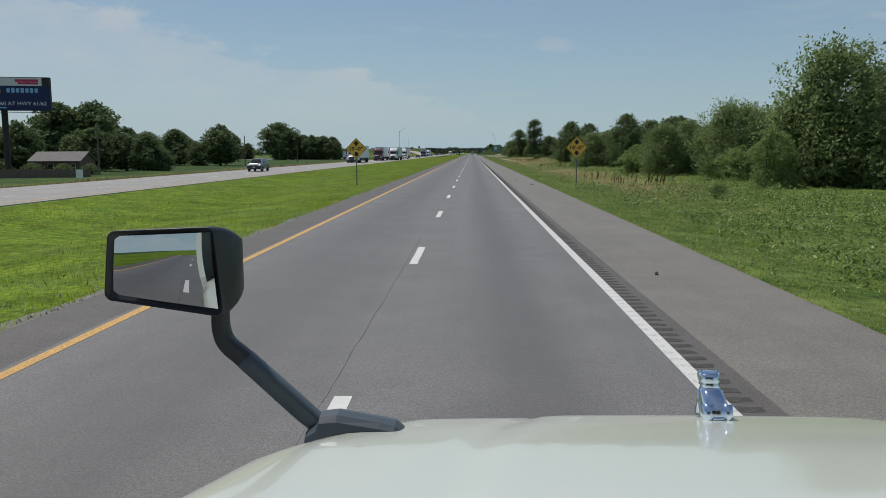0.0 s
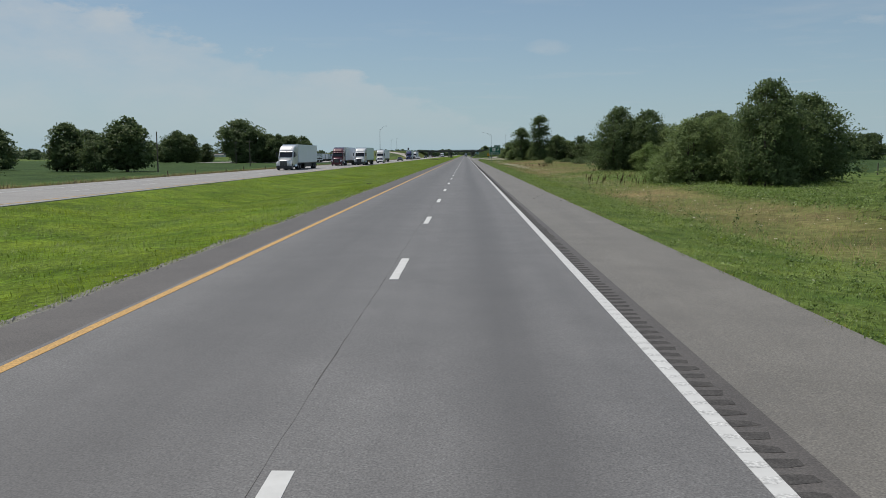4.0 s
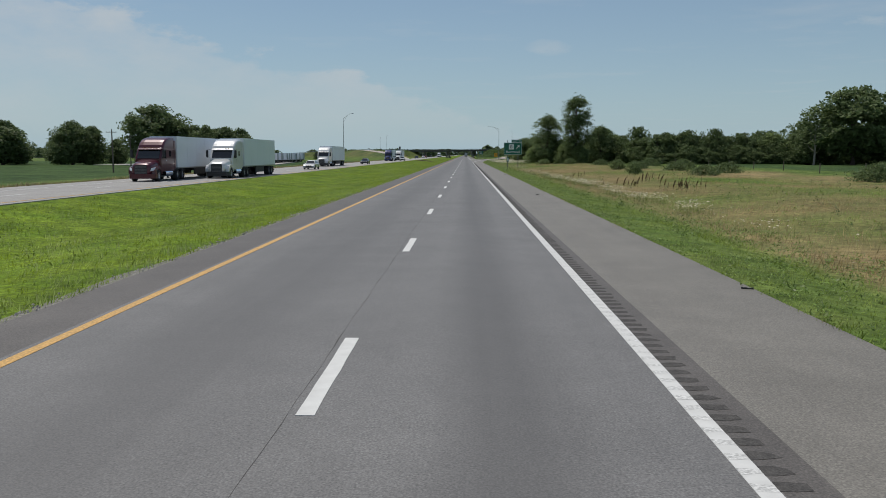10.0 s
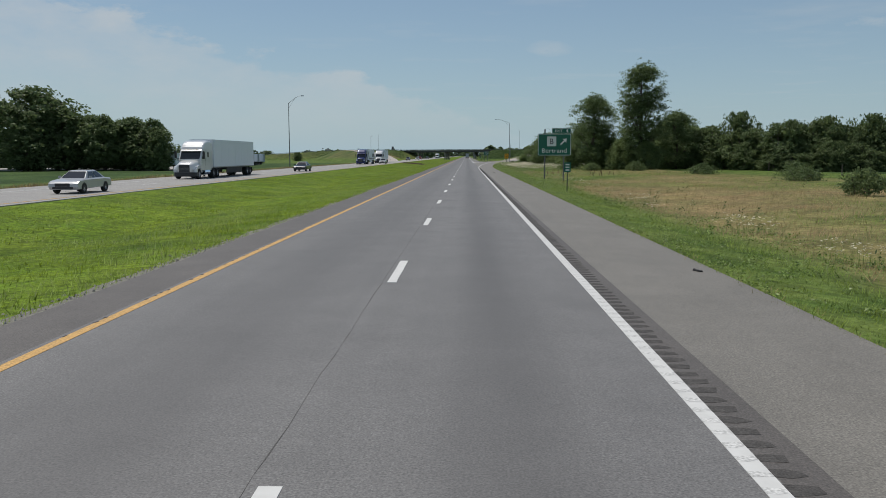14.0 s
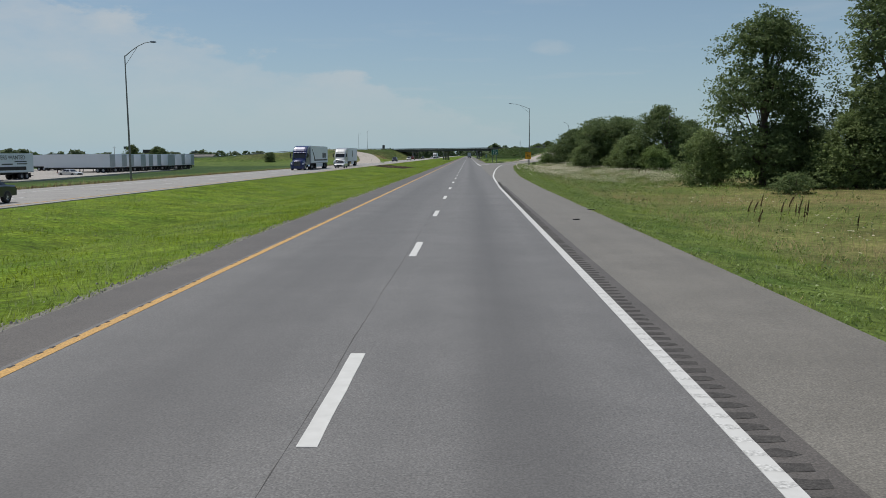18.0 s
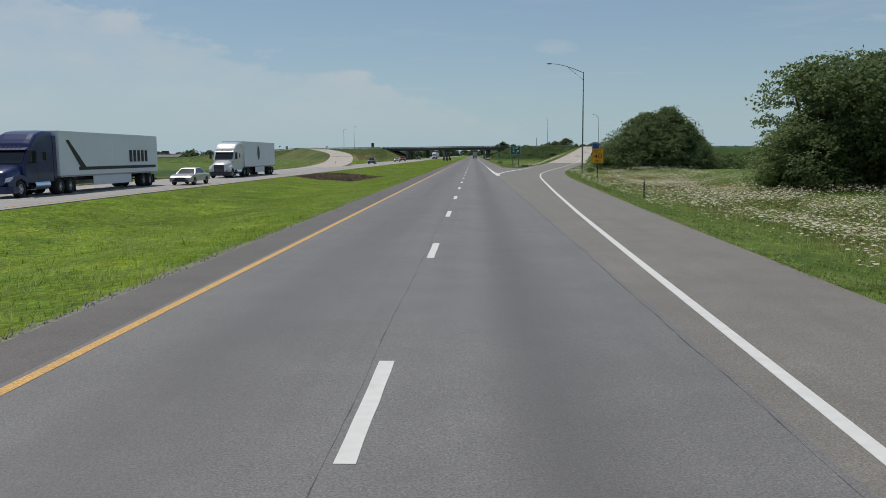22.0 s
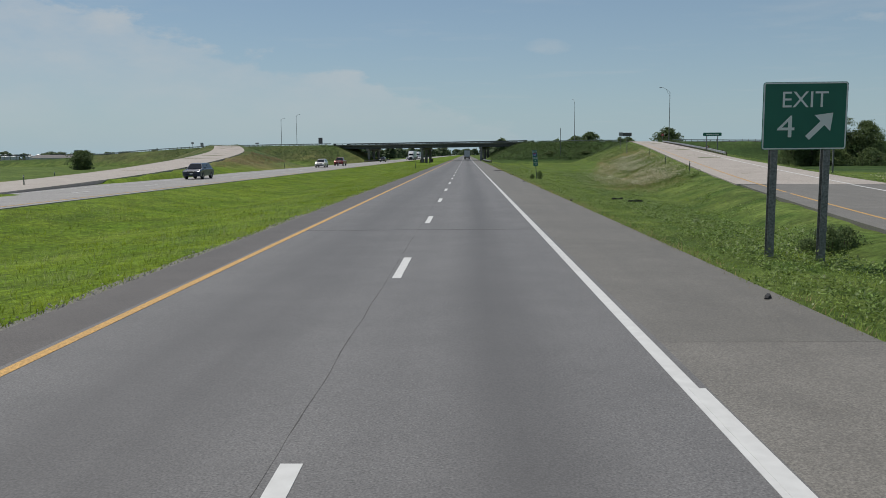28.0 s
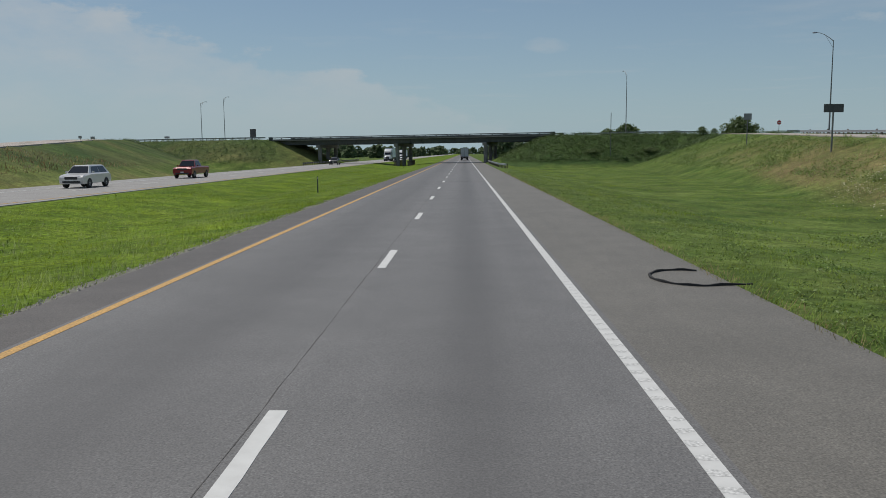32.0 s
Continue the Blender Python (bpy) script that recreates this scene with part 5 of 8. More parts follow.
def tree_meshes(seed, prof, tips, per, leaf, spray, lump, gap=0.0, core=0.25, trunk_r=0.25, trunks=1, sweep=(0.0, 0.0), flat=0.5, limbs=14, lobes=0.16, twig=0.0, heart=0.10):
    """Trunk and limbs, and a crown of leaf sprays inside an outline prof of (height, radius); gap opens the crown, sweep draws the sprays out sideways and up."""
    r_ = np.random.default_rng(seed)
    rp = random.Random(seed)
    ph, pr = np.array([a for a, _ in prof], float), np.array([b_ for _, b_ in prof], float)
    h = ph[-1]
    big = pr.max()
    got = []
    while sum(len(g) for g in got) < tips:
        n_ = tips * 3
        z = r_.uniform(ph[0], h, n_)
        a = r_.uniform(0, 2 * np.pi, n_)
        lim = np.interp(z, ph, pr)
        keep = r_.uniform(0, big, n_) < lim + 0.15 * big
        lim = lim * (1 + lobes * np.sin(3 * a + seed + z * 5 / h) + lobes * 0.7 * np.sin(5 * a + 2.3 * seed - z * 9 / h) + r_.normal(0, 0.05, n_))
        q = np.sqrt(r_.uniform(core ** 2, 1, n_)) * lim
        p = np.stack([q * np.cos(a), q * np.sin(a), z + r_.normal(0, 0.02 * h, n_)], 1)
        keep &= billow(p, lump, seed) + r_.normal(0, 0.16, n_) > gap - 0.35
        got.append(p[keep])
    tip = np.concatenate(got)[:tips]
    tip[:, 2] = np.clip(tip[:, 2], 0.08, h * 1.02)
    s = spray * r_.uniform(0.7, 1.4, (tips, 1, 1))
    d = r_.normal(size=(tips, per, 3))
    d *= (r_.uniform(0.1, 1.0, (tips, per, 1)) ** 0.6) / np.linalg.norm(d, axis=2)[..., None]
    u_ = r_.uniform(-0.4, 1.0, (tips, per, 1))
    out_ = tip * np.array([1, 1, 0]) / (np.linalg.norm(tip[:, :2], axis=1)[:, None] + 0.1)
    pull = (out_ * 0.8 + np.array([sweep[0], 0, sweep[1]]) + r_.normal(0, 0.2, (tips, 3)))[:, None, :]
    p = tip[:, None, :] + d * s * np.array([1, 1, flat]) + pull * u_ * s * (0.5 + twig)
    p[..., 2] -= 0.25 * s[..., 0] * (d[..., 0] ** 2 + d[..., 1] ** 2)
    m_ = tips * per
    p = p.reshape(-1, 3)
    nn = np.repeat(out_ * 0.5, per, 0) + np.array([0, 0, 0.75]) + r_.normal(size=(m_, 3)) * 0.55
    nn /= np.linalg.norm(nn, axis=1)[:, None]
    u = np.cross(nn, r_.normal(size=(m_, 3)) + np.repeat(pull[:, 0], per, 0) * (2.5 if twig else 0.0))
    u /= np.linalg.norm(u, axis=1)[:, None] + 1e-6
    w = np.cross(nn, u)
    k = leaf * r_.uniform(0.6, 1.3, (m_, 1))
    # the heart of the crown: fewer, larger leaves on the inner twigs
    hn = int(m_ * heart)
    hz = r_.uniform(ph[0], h * 0.93, hn)
    ha = r_.uniform(0, 2 * np.pi, hn)
    hq = np.sqrt(r_.uniform(0, 1, hn)) * np.interp(hz, ph, pr) * 0.8
    hp = np.stack([hq * np.cos(ha), hq * np.sin(ha), hz], 1)
    hp = hp[billow(hp, lump, seed) > gap - 0.5]
    hn = len(hp)
    hd = r_.normal(size=(hn, 3)) + np.array([0, 0, 0.6])
    hu = np.cross(hd, r_.normal(size=(hn, 3)))
    hu /= np.linalg.norm(hu, axis=1)[:, None] + 1e-6
    hw = np.cross(hd / np.linalg.norm(hd, axis=1)[:, None], hu)
    p, u, w = np.concatenate([p, hp]), np.concatenate([u, hu]), np.concatenate([w, hw])
    k = np.concatenate([k, leaf * 1.9 * r_.uniform(0.7, 1.3, (hn, 1))])
    if twig:
        u, w = w, u
    ok = p[:, 2] > 0.03
    p, u, w, k = p[ok], u[ok], w[ok], k[ok]
    quad = np.stack([p - u * k, p + w * k * 0.55, p + u * k, p - w * k * 0.55], 1).reshape(-1, 3)
    bm = bmesh.new()
    roots = [(rp.uniform(-0.35, 0.35) * (trunks > 1) * big, rp.uniform(-0.35, 0.35) * (trunks > 1) * big) for _ in range(trunks)]
    for rx, ry in roots:
        x1, y1 = rx * 1.5 + rp.uniform(-0.08, 0.08) * big, ry * 1.5 + rp.uniform(-0.08, 0.08) * big
        tube(bm, [(rx, ry, -0.4), (rx * 1.1 + rp.uniform(-0.1, 0.1), ry * 1.1, h * 0.22), ((rx + x1) / 2, (ry + y1) / 2, h * 0.5), (x1, y1, h * 0.86)], [trunk_r * 1.3, trunk_r, trunk_r * 0.6, trunk_r * 0.1], 8)
    for i in range(limbs):
        q = tip[rp.randrange(tips)]
        rx, ry = roots[i % trunks]
        z0 = max(h * 0.12, q[2] - 0.28 * h - 0.35 * math.hypot(q[0], q[1]))
        a = np.array([rx * 1.1, ry * 1.1, z0])
        mid = a * 0.45 + q * 0.55 + np.array([0, 0, 0.10 * np.linalg.norm(q - a)])
        k0 = trunk_r * rp.uniform(0.2, 0.42)
        tube(bm, [tuple(a), tuple(mid), tuple(q)], [k0, k0 * 0.55, k0 * 0.12], 5)
    return quad, bm


ARCH = {}


def archetype(key, leafmat, seed, prof, *args, **kw):
    quad, bm = tree_meshes(seed, prof, *args, **kw)
    crown = soup("crown", quad, 4, M[leafmat], "", kind="")
    trunk = finish("trunk", bm, M["bark"], smooth=True)
    ARCH[key] = (crown.data, trunk.data, prof[-1][0], max(b_ for _, b_ in prof))
    bpy.data.objects.remove(crown)
    bpy.data.objects.remove(trunk)


ROUND = [(0.9, 2.6), (1.8, 4.9), (4.0, 6.0), (7.0, 5.7), (9.6, 4.3), (11.2, 2.4), (12.0, 0.5)]
archetype("oak", "leaf_far", 11, ROUND, 837, 9, 0.345, 0.85, 3.0, -0.15, trunk_r=0.34)
archetype("oak2", "leaf_far", 12, [(0.5, 3.0), (2.0, 4.8), (5.0, 5.4), (8.0, 4.6), (10.5, 3.0), (12.0, 0.6)], 756, 9, 0.345, 0.85, 2.6, -0.1, trunk_r=0.3, lobes=0.22)
archetype("spread", "leaf_far", 13, [(2.5, 2.0), (4.0, 6.5), (8.0, 8.6), (12.0, 8.8), (15.0, 7.2), (17.2, 4.0), (18.0, 1.0)], 1215, 9, 0.414, 1.1, 3.4, 0.0, trunk_r=0.5, limbs=26)
archetype("broad", "leaf_b", 14, [(0.3, 3.2), (2.2, 4.6), (5.0, 4.7), (8.0, 4.4), (10.5, 3.6), (12.4, 2.3), (13.6, 0.5)], 1700, 20, 0.118, 0.62, 2.3, 0.12, core=0.15, trunk_r=0.30, limbs=40, lobes=0.2, flat=0.38)
archetype("tall", "leaf_b", 24, [(0.3, 3.0), (4.0, 3.8), (9.0, 3.6), (13.0, 3.2), (16.5, 2.4), (18.0, 0.6)], 1800, 20, 0.122, 0.66, 2.6, 0.10, core=0.1, trunk_r=0.36, limbs=40, lobes=0.24, flat=0.38)
archetype("slender", "leaf_a", 19, [(0.8, 1.8), (3.0, 3.4), (6.0, 3.6), (8.5, 2.6), (10.0, 0.5)], 420, 9, 0.20, 0.6, 1.9, 0.0, trunk_r=0.20, limbs=18, lobes=0.25, sweep=(0.3, 0.1))
archetype("willow", "leaf_a", 15, [(0.1, 2.7), (1.2, 3.5), (3.2, 3.6), (5.2, 2.9), (6.6, 1.7), (7.4, 0.5)], 1380, 12, 0.112, 0.50, 1.5, -0.12, trunk_r=0.10, trunks=4, sweep=(0.35, 0.9), limbs=36, twig=0.9)
archetype("scrub", "leaf_a", 16, [(0.1, 3.0), (1.5, 3.5), (3.5, 3.3), (5.5, 2.4), (6.8, 1.2), (7.2, 0.4)], 1260, 12, 0.118, 0.46, 1.6, -0.10, trunk_r=0.12, trunks=3, limbs=24, lobes=0.2)
archetype("thicket", "leaf_b", 17, [(0.1, 4.2), (1.8, 4.7), (4.5, 4.4), (6.8, 3.2), (8.3, 1.6), (8.8, 0.4)], 1800, 12, 0.134, 0.55, 2.0, -0.08, trunk_r=0.18, trunks=3, limbs=30, lobes=0.2)
archetype("fresh", "leaf_c", 18, [(0.1, 2.2), (1.2, 2.8), (2.8, 2.6), (4.2, 1.7), (5.0, 0.4)], 912, 11, 0.106, 0.40, 1.3, -0.10, trunk_r=0.09, trunks=3, limbs=18, lobes=0.2)
archetype("umbrella", "leaf_b", 22, [(0.1, 4.4), (1.5, 5.2), (3.2, 4.8), (4.8, 5.4), (6.6, 6.0), (8.2, 4.8), (9.0, 2.2)], 2550, 12, 0.138, 0.60, 2.1, 0.05, trunk_r=0.22, trunks=2, sweep=(0.35, 0.1), limbs=44, flat=0.3)
archetype("mound", "leaf_b", 21, [(0.1, 8.6), (2.0, 9.0), (4.5, 7.8), (7.2, 5.6), (9.2, 3.2), (10.4, 0.6)], 3240, 12, 0.168, 0.66, 2.3, -0.2, core=0.55, trunk_r=0.25, trunks=4, sweep=(0.3, 0.15), limbs=24, lobes=0.08, flat=0.4)
archetype("hedge", "leaf_far", 25, [(0.1, 4.2), (2.0, 4.8), (4.8, 4.9), (6.6, 4.2), (7.6, 2.8), (8.0, 1.6)], 640, 10, 0.26, 0.80, 2.4, 0.0, trunk_r=0.2, trunks=2, limbs=16, lobes=0.3)
archetype("bush", "leaf_b", 26, [(0.05, 1.1), (0.5, 1.35), (1.0, 1.1), (1.4, 0.4)], 210, 9, 0.075, 0.24, 0.7, -0.1, trunk_r=0.04, trunks=3, limbs=6)
archetype("bramble", "leaf_far", 27, [(0.05, 2.3), (0.5, 2.4), (1.0, 1.6), (1.5, 0.5)], 330, 9, 0.085, 0.30, 0.9, -0.05, core=0.1, trunk_r=0.03, trunks=4, limbs=6, lobes=0.3)
KIND = {"oak": ("tree", "round dark green shade tree with a short trunk"), "oak2": ("tree", "dark green broadleaf tree standing in grass"), "spread": ("tree", "broad spreading tree with an open leafy crown"),
        "broad": ("tree", "broad dark roadside tree with open layered limbs"), "tall": ("tree", "tall dark tree with a ragged narrow crown"), "slender": ("tree", "slender green tree with gaps in its crown"),
        "willow": ("tree", "wind-swept scrub tree with upright thin twigs"), "scrub": ("tree", "bushy young tree leafy down to the grass"), "thicket": ("tree", "wide dark green thicket tree"),
        "fresh": ("tree", "fresh green scrub tree on the verge"), "umbrella": ("tree", "flat-topped dark tree with spreading ragged limbs"), "mound": ("tree", "big rounded clump of dark green foliage"),
        "hedge": ("tree", "dark hedgerow tree behind the field"), "bush": ("bush", "low dark green bush in rough grass"), "bramble": ("bush", "low sprawling bramble thicket in rough grass")}


def tree(key, x, y, h, r=None, rz=None):
    """A tree of that height and crown radius."""
    crown, trunk, h0, r0 = ARCH[key]
    cat, label = KIND[key]
    wind = key in ("willow", "umbrella", "mound", "slender")
    o = empty(cat, x, y, ground_z(x, y), (((x * 37 + y * 11) % 60) - 30 if wind else (x * 37 + y * 11) % 360) if rz is None else rz)
    k = h / h0
    w = k if r is None else r / r0
    o.scale = (w, w, k)
    tagged(o, label, cat, "roadside " + cat + ("s" if cat == "tree" else "es"))
    for nm, d in (("trunk", trunk), ("crown", crown)):
        c = new(nm, d)
        c.parent = o
    return o


# beyond the far carriageway
for key, x, y, h, wide in (("oak2", -104, 200, 16.5, 1.0), ("oak", -97.5, 205, 16.8, 1.0), ("oak2", -110, 206, 14.5, 1.1), ("oak2", -80, 168, 9.2, 1.05), ("oak", -74.5, 172, 9.4, 1.0), ("oak2", -68.2, 168, 7.8, 1.0), ("hedge", -65.8, 170, 4.6, 0.9), ("oak", -91, 158, 10.2, 1.05), ("hedge", -96, 150, 9.0, 1.1), ("oak", -87, 176, 9.0, 1.0), ("hedge", -83, 137, 3.2, 1.1), ("oak2", -104, 172, 10, 1.2), ("hedge", -112, 240, 8, 1.1),
          ("oak", -77, 245, 12.4, 0.98), ("oak2", -91, 245, 11.0, 1.0), ("hedge", -82.0, 240, 7.0, 0.8), ("oak2", -118, 262, 10.5, 1.1), ("oak2", -126, 258, 9.5, 1.1),
          ("oak", -186, 455, 16.2, 1.2), ("oak", -168, 455, 16.0, 1.25), ("oak2", -152, 466, 10.5, 1.1), ("oak", -142, 455, 15.6, 1.0), ("oak2", -137, 460, 14.0, 0.9), ("oak2", -176, 478, 11, 1.3), ("oak2", -132, 470, 9.5, 1.0), ("spread", -107, 443, 20.3, 1.1), ("oak2", -98.5, 442, 15.0, 1.05),
          ("oak2", -93, 444, 13.5, 1.0), ("oak", -88, 440, 13.2, 1.0), ("oak2", -81.5, 442, 13.0, 1.0), ("oak", -76.2, 441, 12.4, 0.9), ("oak2", -73.4, 437, 9.6, 0.85), ("oak2", -86, 446, 12.5, 1.1), ("oak2", -104, 434, 11.5, 1.1), ("oak2", -170, 520, 13, 1.3), ("oak", -185, 530, 12, 1.2), ("oak", -196, 505, 12, 1.2),
          ("oak", -231, 915, 9.2, 1.15), ("hedge", -114, 786, 5.8, 0.95), ("oak2", -120, 640, 7.0, 0.8), ("oak2", -98, 560, 7, 0.8)):
    tree(key, x, y, h, ARCH[key][3] * h / ARCH[key][2] * wide)
# near side, from the start to the exit: kind, x, y, height, crown radius
for a in (("willow", 26.6, 57, 9.9, 4.3), ("scrub", 25.6, 58, 6.9, 3.6), ("thicket", 31.5, 60, 8.3, 4.2), ("scrub", 28.2, 53.5, 4.7, 2.3), ("fresh", 21.4, 54, 4.1, 1.6), ("fresh", 30.5, 50, 4.3, 2.4),
          ("willow", 24.8, 73, 6.9, 3.4), ("willow", 28.0, 75, 6.5, 3.2), ("fresh", 24.2, 69, 2.9, 2.2), ("thicket", 31.5, 78, 6.9, 3.8), ("scrub", 21.6, 85, 5.5, 2.7), ("scrub", 24.6, 87, 5.7, 2.8), ("thicket", 28.5, 90, 5.7, 3.4), ("fresh", 20.9, 95, 3.2, 2.4), ("scrub", 25.5, 97, 4.3, 2.8),
          ("thicket", 25.8, 128, 8.3, 3.5), ("scrub", 21.2, 133, 5.7, 3.0), ("scrub", 24.4, 136, 6.1, 3.2), ("thicket", 30.5, 132, 7.3, 4.2), ("fresh", 20.2, 138, 2.9, 2.0),
          ("thicket", 22.9, 175.5, 8.9, 3.9), ("thicket", 26.6, 174, 8.2, 4.0), ("willow", 29.3, 171, 6.1, 3.2), ("scrub", 31.8, 172, 5.3, 3.0), ("fresh", 26.0, 169.5, 3.9, 2.4), ("bramble", 34.0, 172, 2.7, 3.4), ("hedge", 40.0, 214, 4.7, 3.0), ("bramble", 38.0, 186, 2.2, 3.0),
          ("spread", 91, 355, 17.5, 10.0), ("oak2", 101, 357, 13.3, 6.5), ("oak2", 83.5, 362, 8.3, 4.0), ("slender", 77.6, 368, 7.9, 3.9), ("oak", 112, 360, 12.3, 6.5), ("oak2", 124, 364, 11.3, 6.5),
          ("broad", 24.2, 390, 13.5, 4.7), ("scrub", 20.0, 391, 4.5, 2.2), ("thicket", 27.6, 392, 5.7, 3.6), ("tall", 31.2, 383.5, 18.3, 4.2), ("scrub", 28.2, 384, 5.3, 2.8), ("scrub", 31.6, 381.5, 4.7, 2.8), ("broad", 38.5, 388, 10.3, 4.2), ("thicket", 36.5, 395, 7.3, 4.0), ("scrub", 44.5, 401, 8.3, 4.2),
          ("thicket", 30.4, 449, 9.5, 5.2), ("scrub", 25.4, 447, 5.2, 3.2), ("thicket", 35.5, 452, 7.5, 3.8), ("fresh", 28.6, 444.5, 3.9, 2.6), ("umbrella", 26.0, 466, 8.9, 6.0), ("thicket", 27.6, 467.5, 8.4, 4.6), ("thicket", 23.0, 464.5, 5.6, 3.4), ("scrub", 21.2, 465, 4.3, 2.4), ("bush", 31.5, 463, 1.7, 1.9), ("bramble", 33.6, 464, 1.5, 2.4),
          ("mound", 31.0, 551.5, 9.5, 8.8), ("scrub", 40.6, 553, 4.7, 3.0), ("thicket", 34.4, 552, 10.5, 5.8), ("thicket", 37.4, 551, 7.9, 3.6), ("fresh", 23.0, 550, 3.1, 2.4), ("bramble", 41.0, 549, 2.4, 3.0),
          ("spread", 90.5, 906, 13.8, 6.0), ("umbrella", 75.5, 728, 11.6, 5.4), ("broad", 82.5, 731, 12.2, 5.4), ("thicket", 72.0, 725, 7.4, 3.2), ("thicket", 89, 728, 9.6, 5.0), ("scrub", 79.0, 722, 4.6, 3.4), ("bramble", 84.5, 716, 3.6, 4.0), ("bramble", 91.5, 715, 3.4, 4.4), ("bramble", 67.0, 716, 2.0, 2.6), ("oak2", 63, 950, 13.5, 6.5), ("oak", 56, 948, 11.5, 6.5), ("oak2", 84, 960, 11.0, 5.0),
          ("thicket", 33.6, 600, 5.8, 3.2), ("thicket", 38.0, 602, 8.8, 4.4), ("thicket", 43.5, 598, 12.0, 5.6), ("scrub", 38.5, 586, 8.0, 3.8), ("thicket", 48, 606, 10.5, 5.2), ("bramble", 58, 592, 3.0, 3.6), ("bramble", 65, 600, 3.4, 4.0)):
    tree(*a)
# hedge behind the field: dense, waving along its top
rt = random.Random(4)
for k in range(22):
    x = 39.5 + k * 1.9 + rt.uniform(-0.9, 0.9)
    y = np.interp(x, [39, 50, 80], [402, 376, 369]) + rt.uniform(-2, 2)
    tree("hedge", x, y, (7.6, 8.3, 6.6, 7.4, 8.6, 6.2)[k % 6] * rt.uniform(0.9, 1.08) * (1.08 if k < 6 else 0.97), rt.uniform(2.7, 4.4))
for k in range(18):
    x = 40.5 + k * 2.3 + rt.uniform(-0.8, 0.8)
    tree("hedge", x, np.interp(x, [39, 50, 80], [397, 371, 364]) + rt.uniform(-1, 1), rt.uniform(2.6, 4.6), rt.uniform(2.0, 3.2))
for k in range(14):
    x = 84 + k * 7.0 + rt.uniform(-2, 2)
    tree("hedge", x, 372 + rt.uniform(-4, 6), rt.uniform(7.5, 10.5), rt.uniform(4.2, 5.6))
# brambles and bushes along the field edge
for x, y, h, r in ((22.9, 270, 1.6, 1.15), (25.5, 295, 1.7, 1.4), (30.0, 264, 1.3, 2.2), (33.5, 290, 1.4, 2.4), (36.5, 276, 1.5, 2.6), (31.5, 306, 1.2, 1.8), (35.0, 326, 1.3, 2.2), (32.5, 352, 1.4, 2.2), (28.0, 372, 1.5, 1.9), (22.2, 379, 1.4, 1.5),
                   (40, 310, 1.7, 2.8), (42, 344, 1.7, 2.8), (44, 250, 1.7, 3.0), (38, 240, 1.5, 2.4), (40, 222, 1.7, 2.6), (45, 205, 1.8, 3.0), (36, 210, 1.3, 2.0)):
    tree("bush" if x < 26 else "bramble", x, y, h, r)
for x, y, h, r in ((10.9, 571.5, 0.75, 0.5), (11.6, 572, 0.6, 0.5), (10.2, 571, 0.4, 0.3), (8.5, 627.5, 0.8, 0.3), (7.7, 626.8, 0.5, 0.25), (16, 48, 0.8, 0.6), (-12.5, 18, 0.4, 0.5), (-77, 139, 2.2, 2.0), (-71, 138, 2.0, 1.8), (-66.5, 139, 1.9, 1.6), (-82, 138, 2.4, 2.0),
                   (53.2, 821.0, 1.7, 1.1), (55.6, 820.4, 1.2, 0.8), (29.5, 819, 1.0, 1.6), (41, 816, 1.0, 1.8), (17.6, 527.6, 0.8, 0.7), (44, 512, 3.4, 3.0), (52, 520, 3.4, 3.2), (38, 500, 2.4, 2.4)):
    tree("bush", x, y, h, r)


# bare snag in the hedge
def snag(x, y):
    o = empty("dead_tree", x, y, ground_z(x, y))
    tagged(o, "leafless grey dead tree in the hedge line", "tree")
    bm = bmesh.new()
    tube(bm, [(0, 0, -0.3), (0.2, 0, 4), (0.0, 0.2, 8.5)], [0.28, 0.2, 0.06], 8)
    for i in range(9):
        z = 2.5 + i * 0.65
        a = i * 2.4
        tube(bm, [(0.1, 0, z), (1.0 * math.cos(a), 1.0 * math.sin(a), z + 0.8), (1.7 * math.cos(a + 0.3), 1.7 * math.sin(a + 0.3), z + 2.0)], [0.09, 0.06, 0.015], 6)
    part("trunk", bm, M["dead_wood"], o)


snag(83, 357)


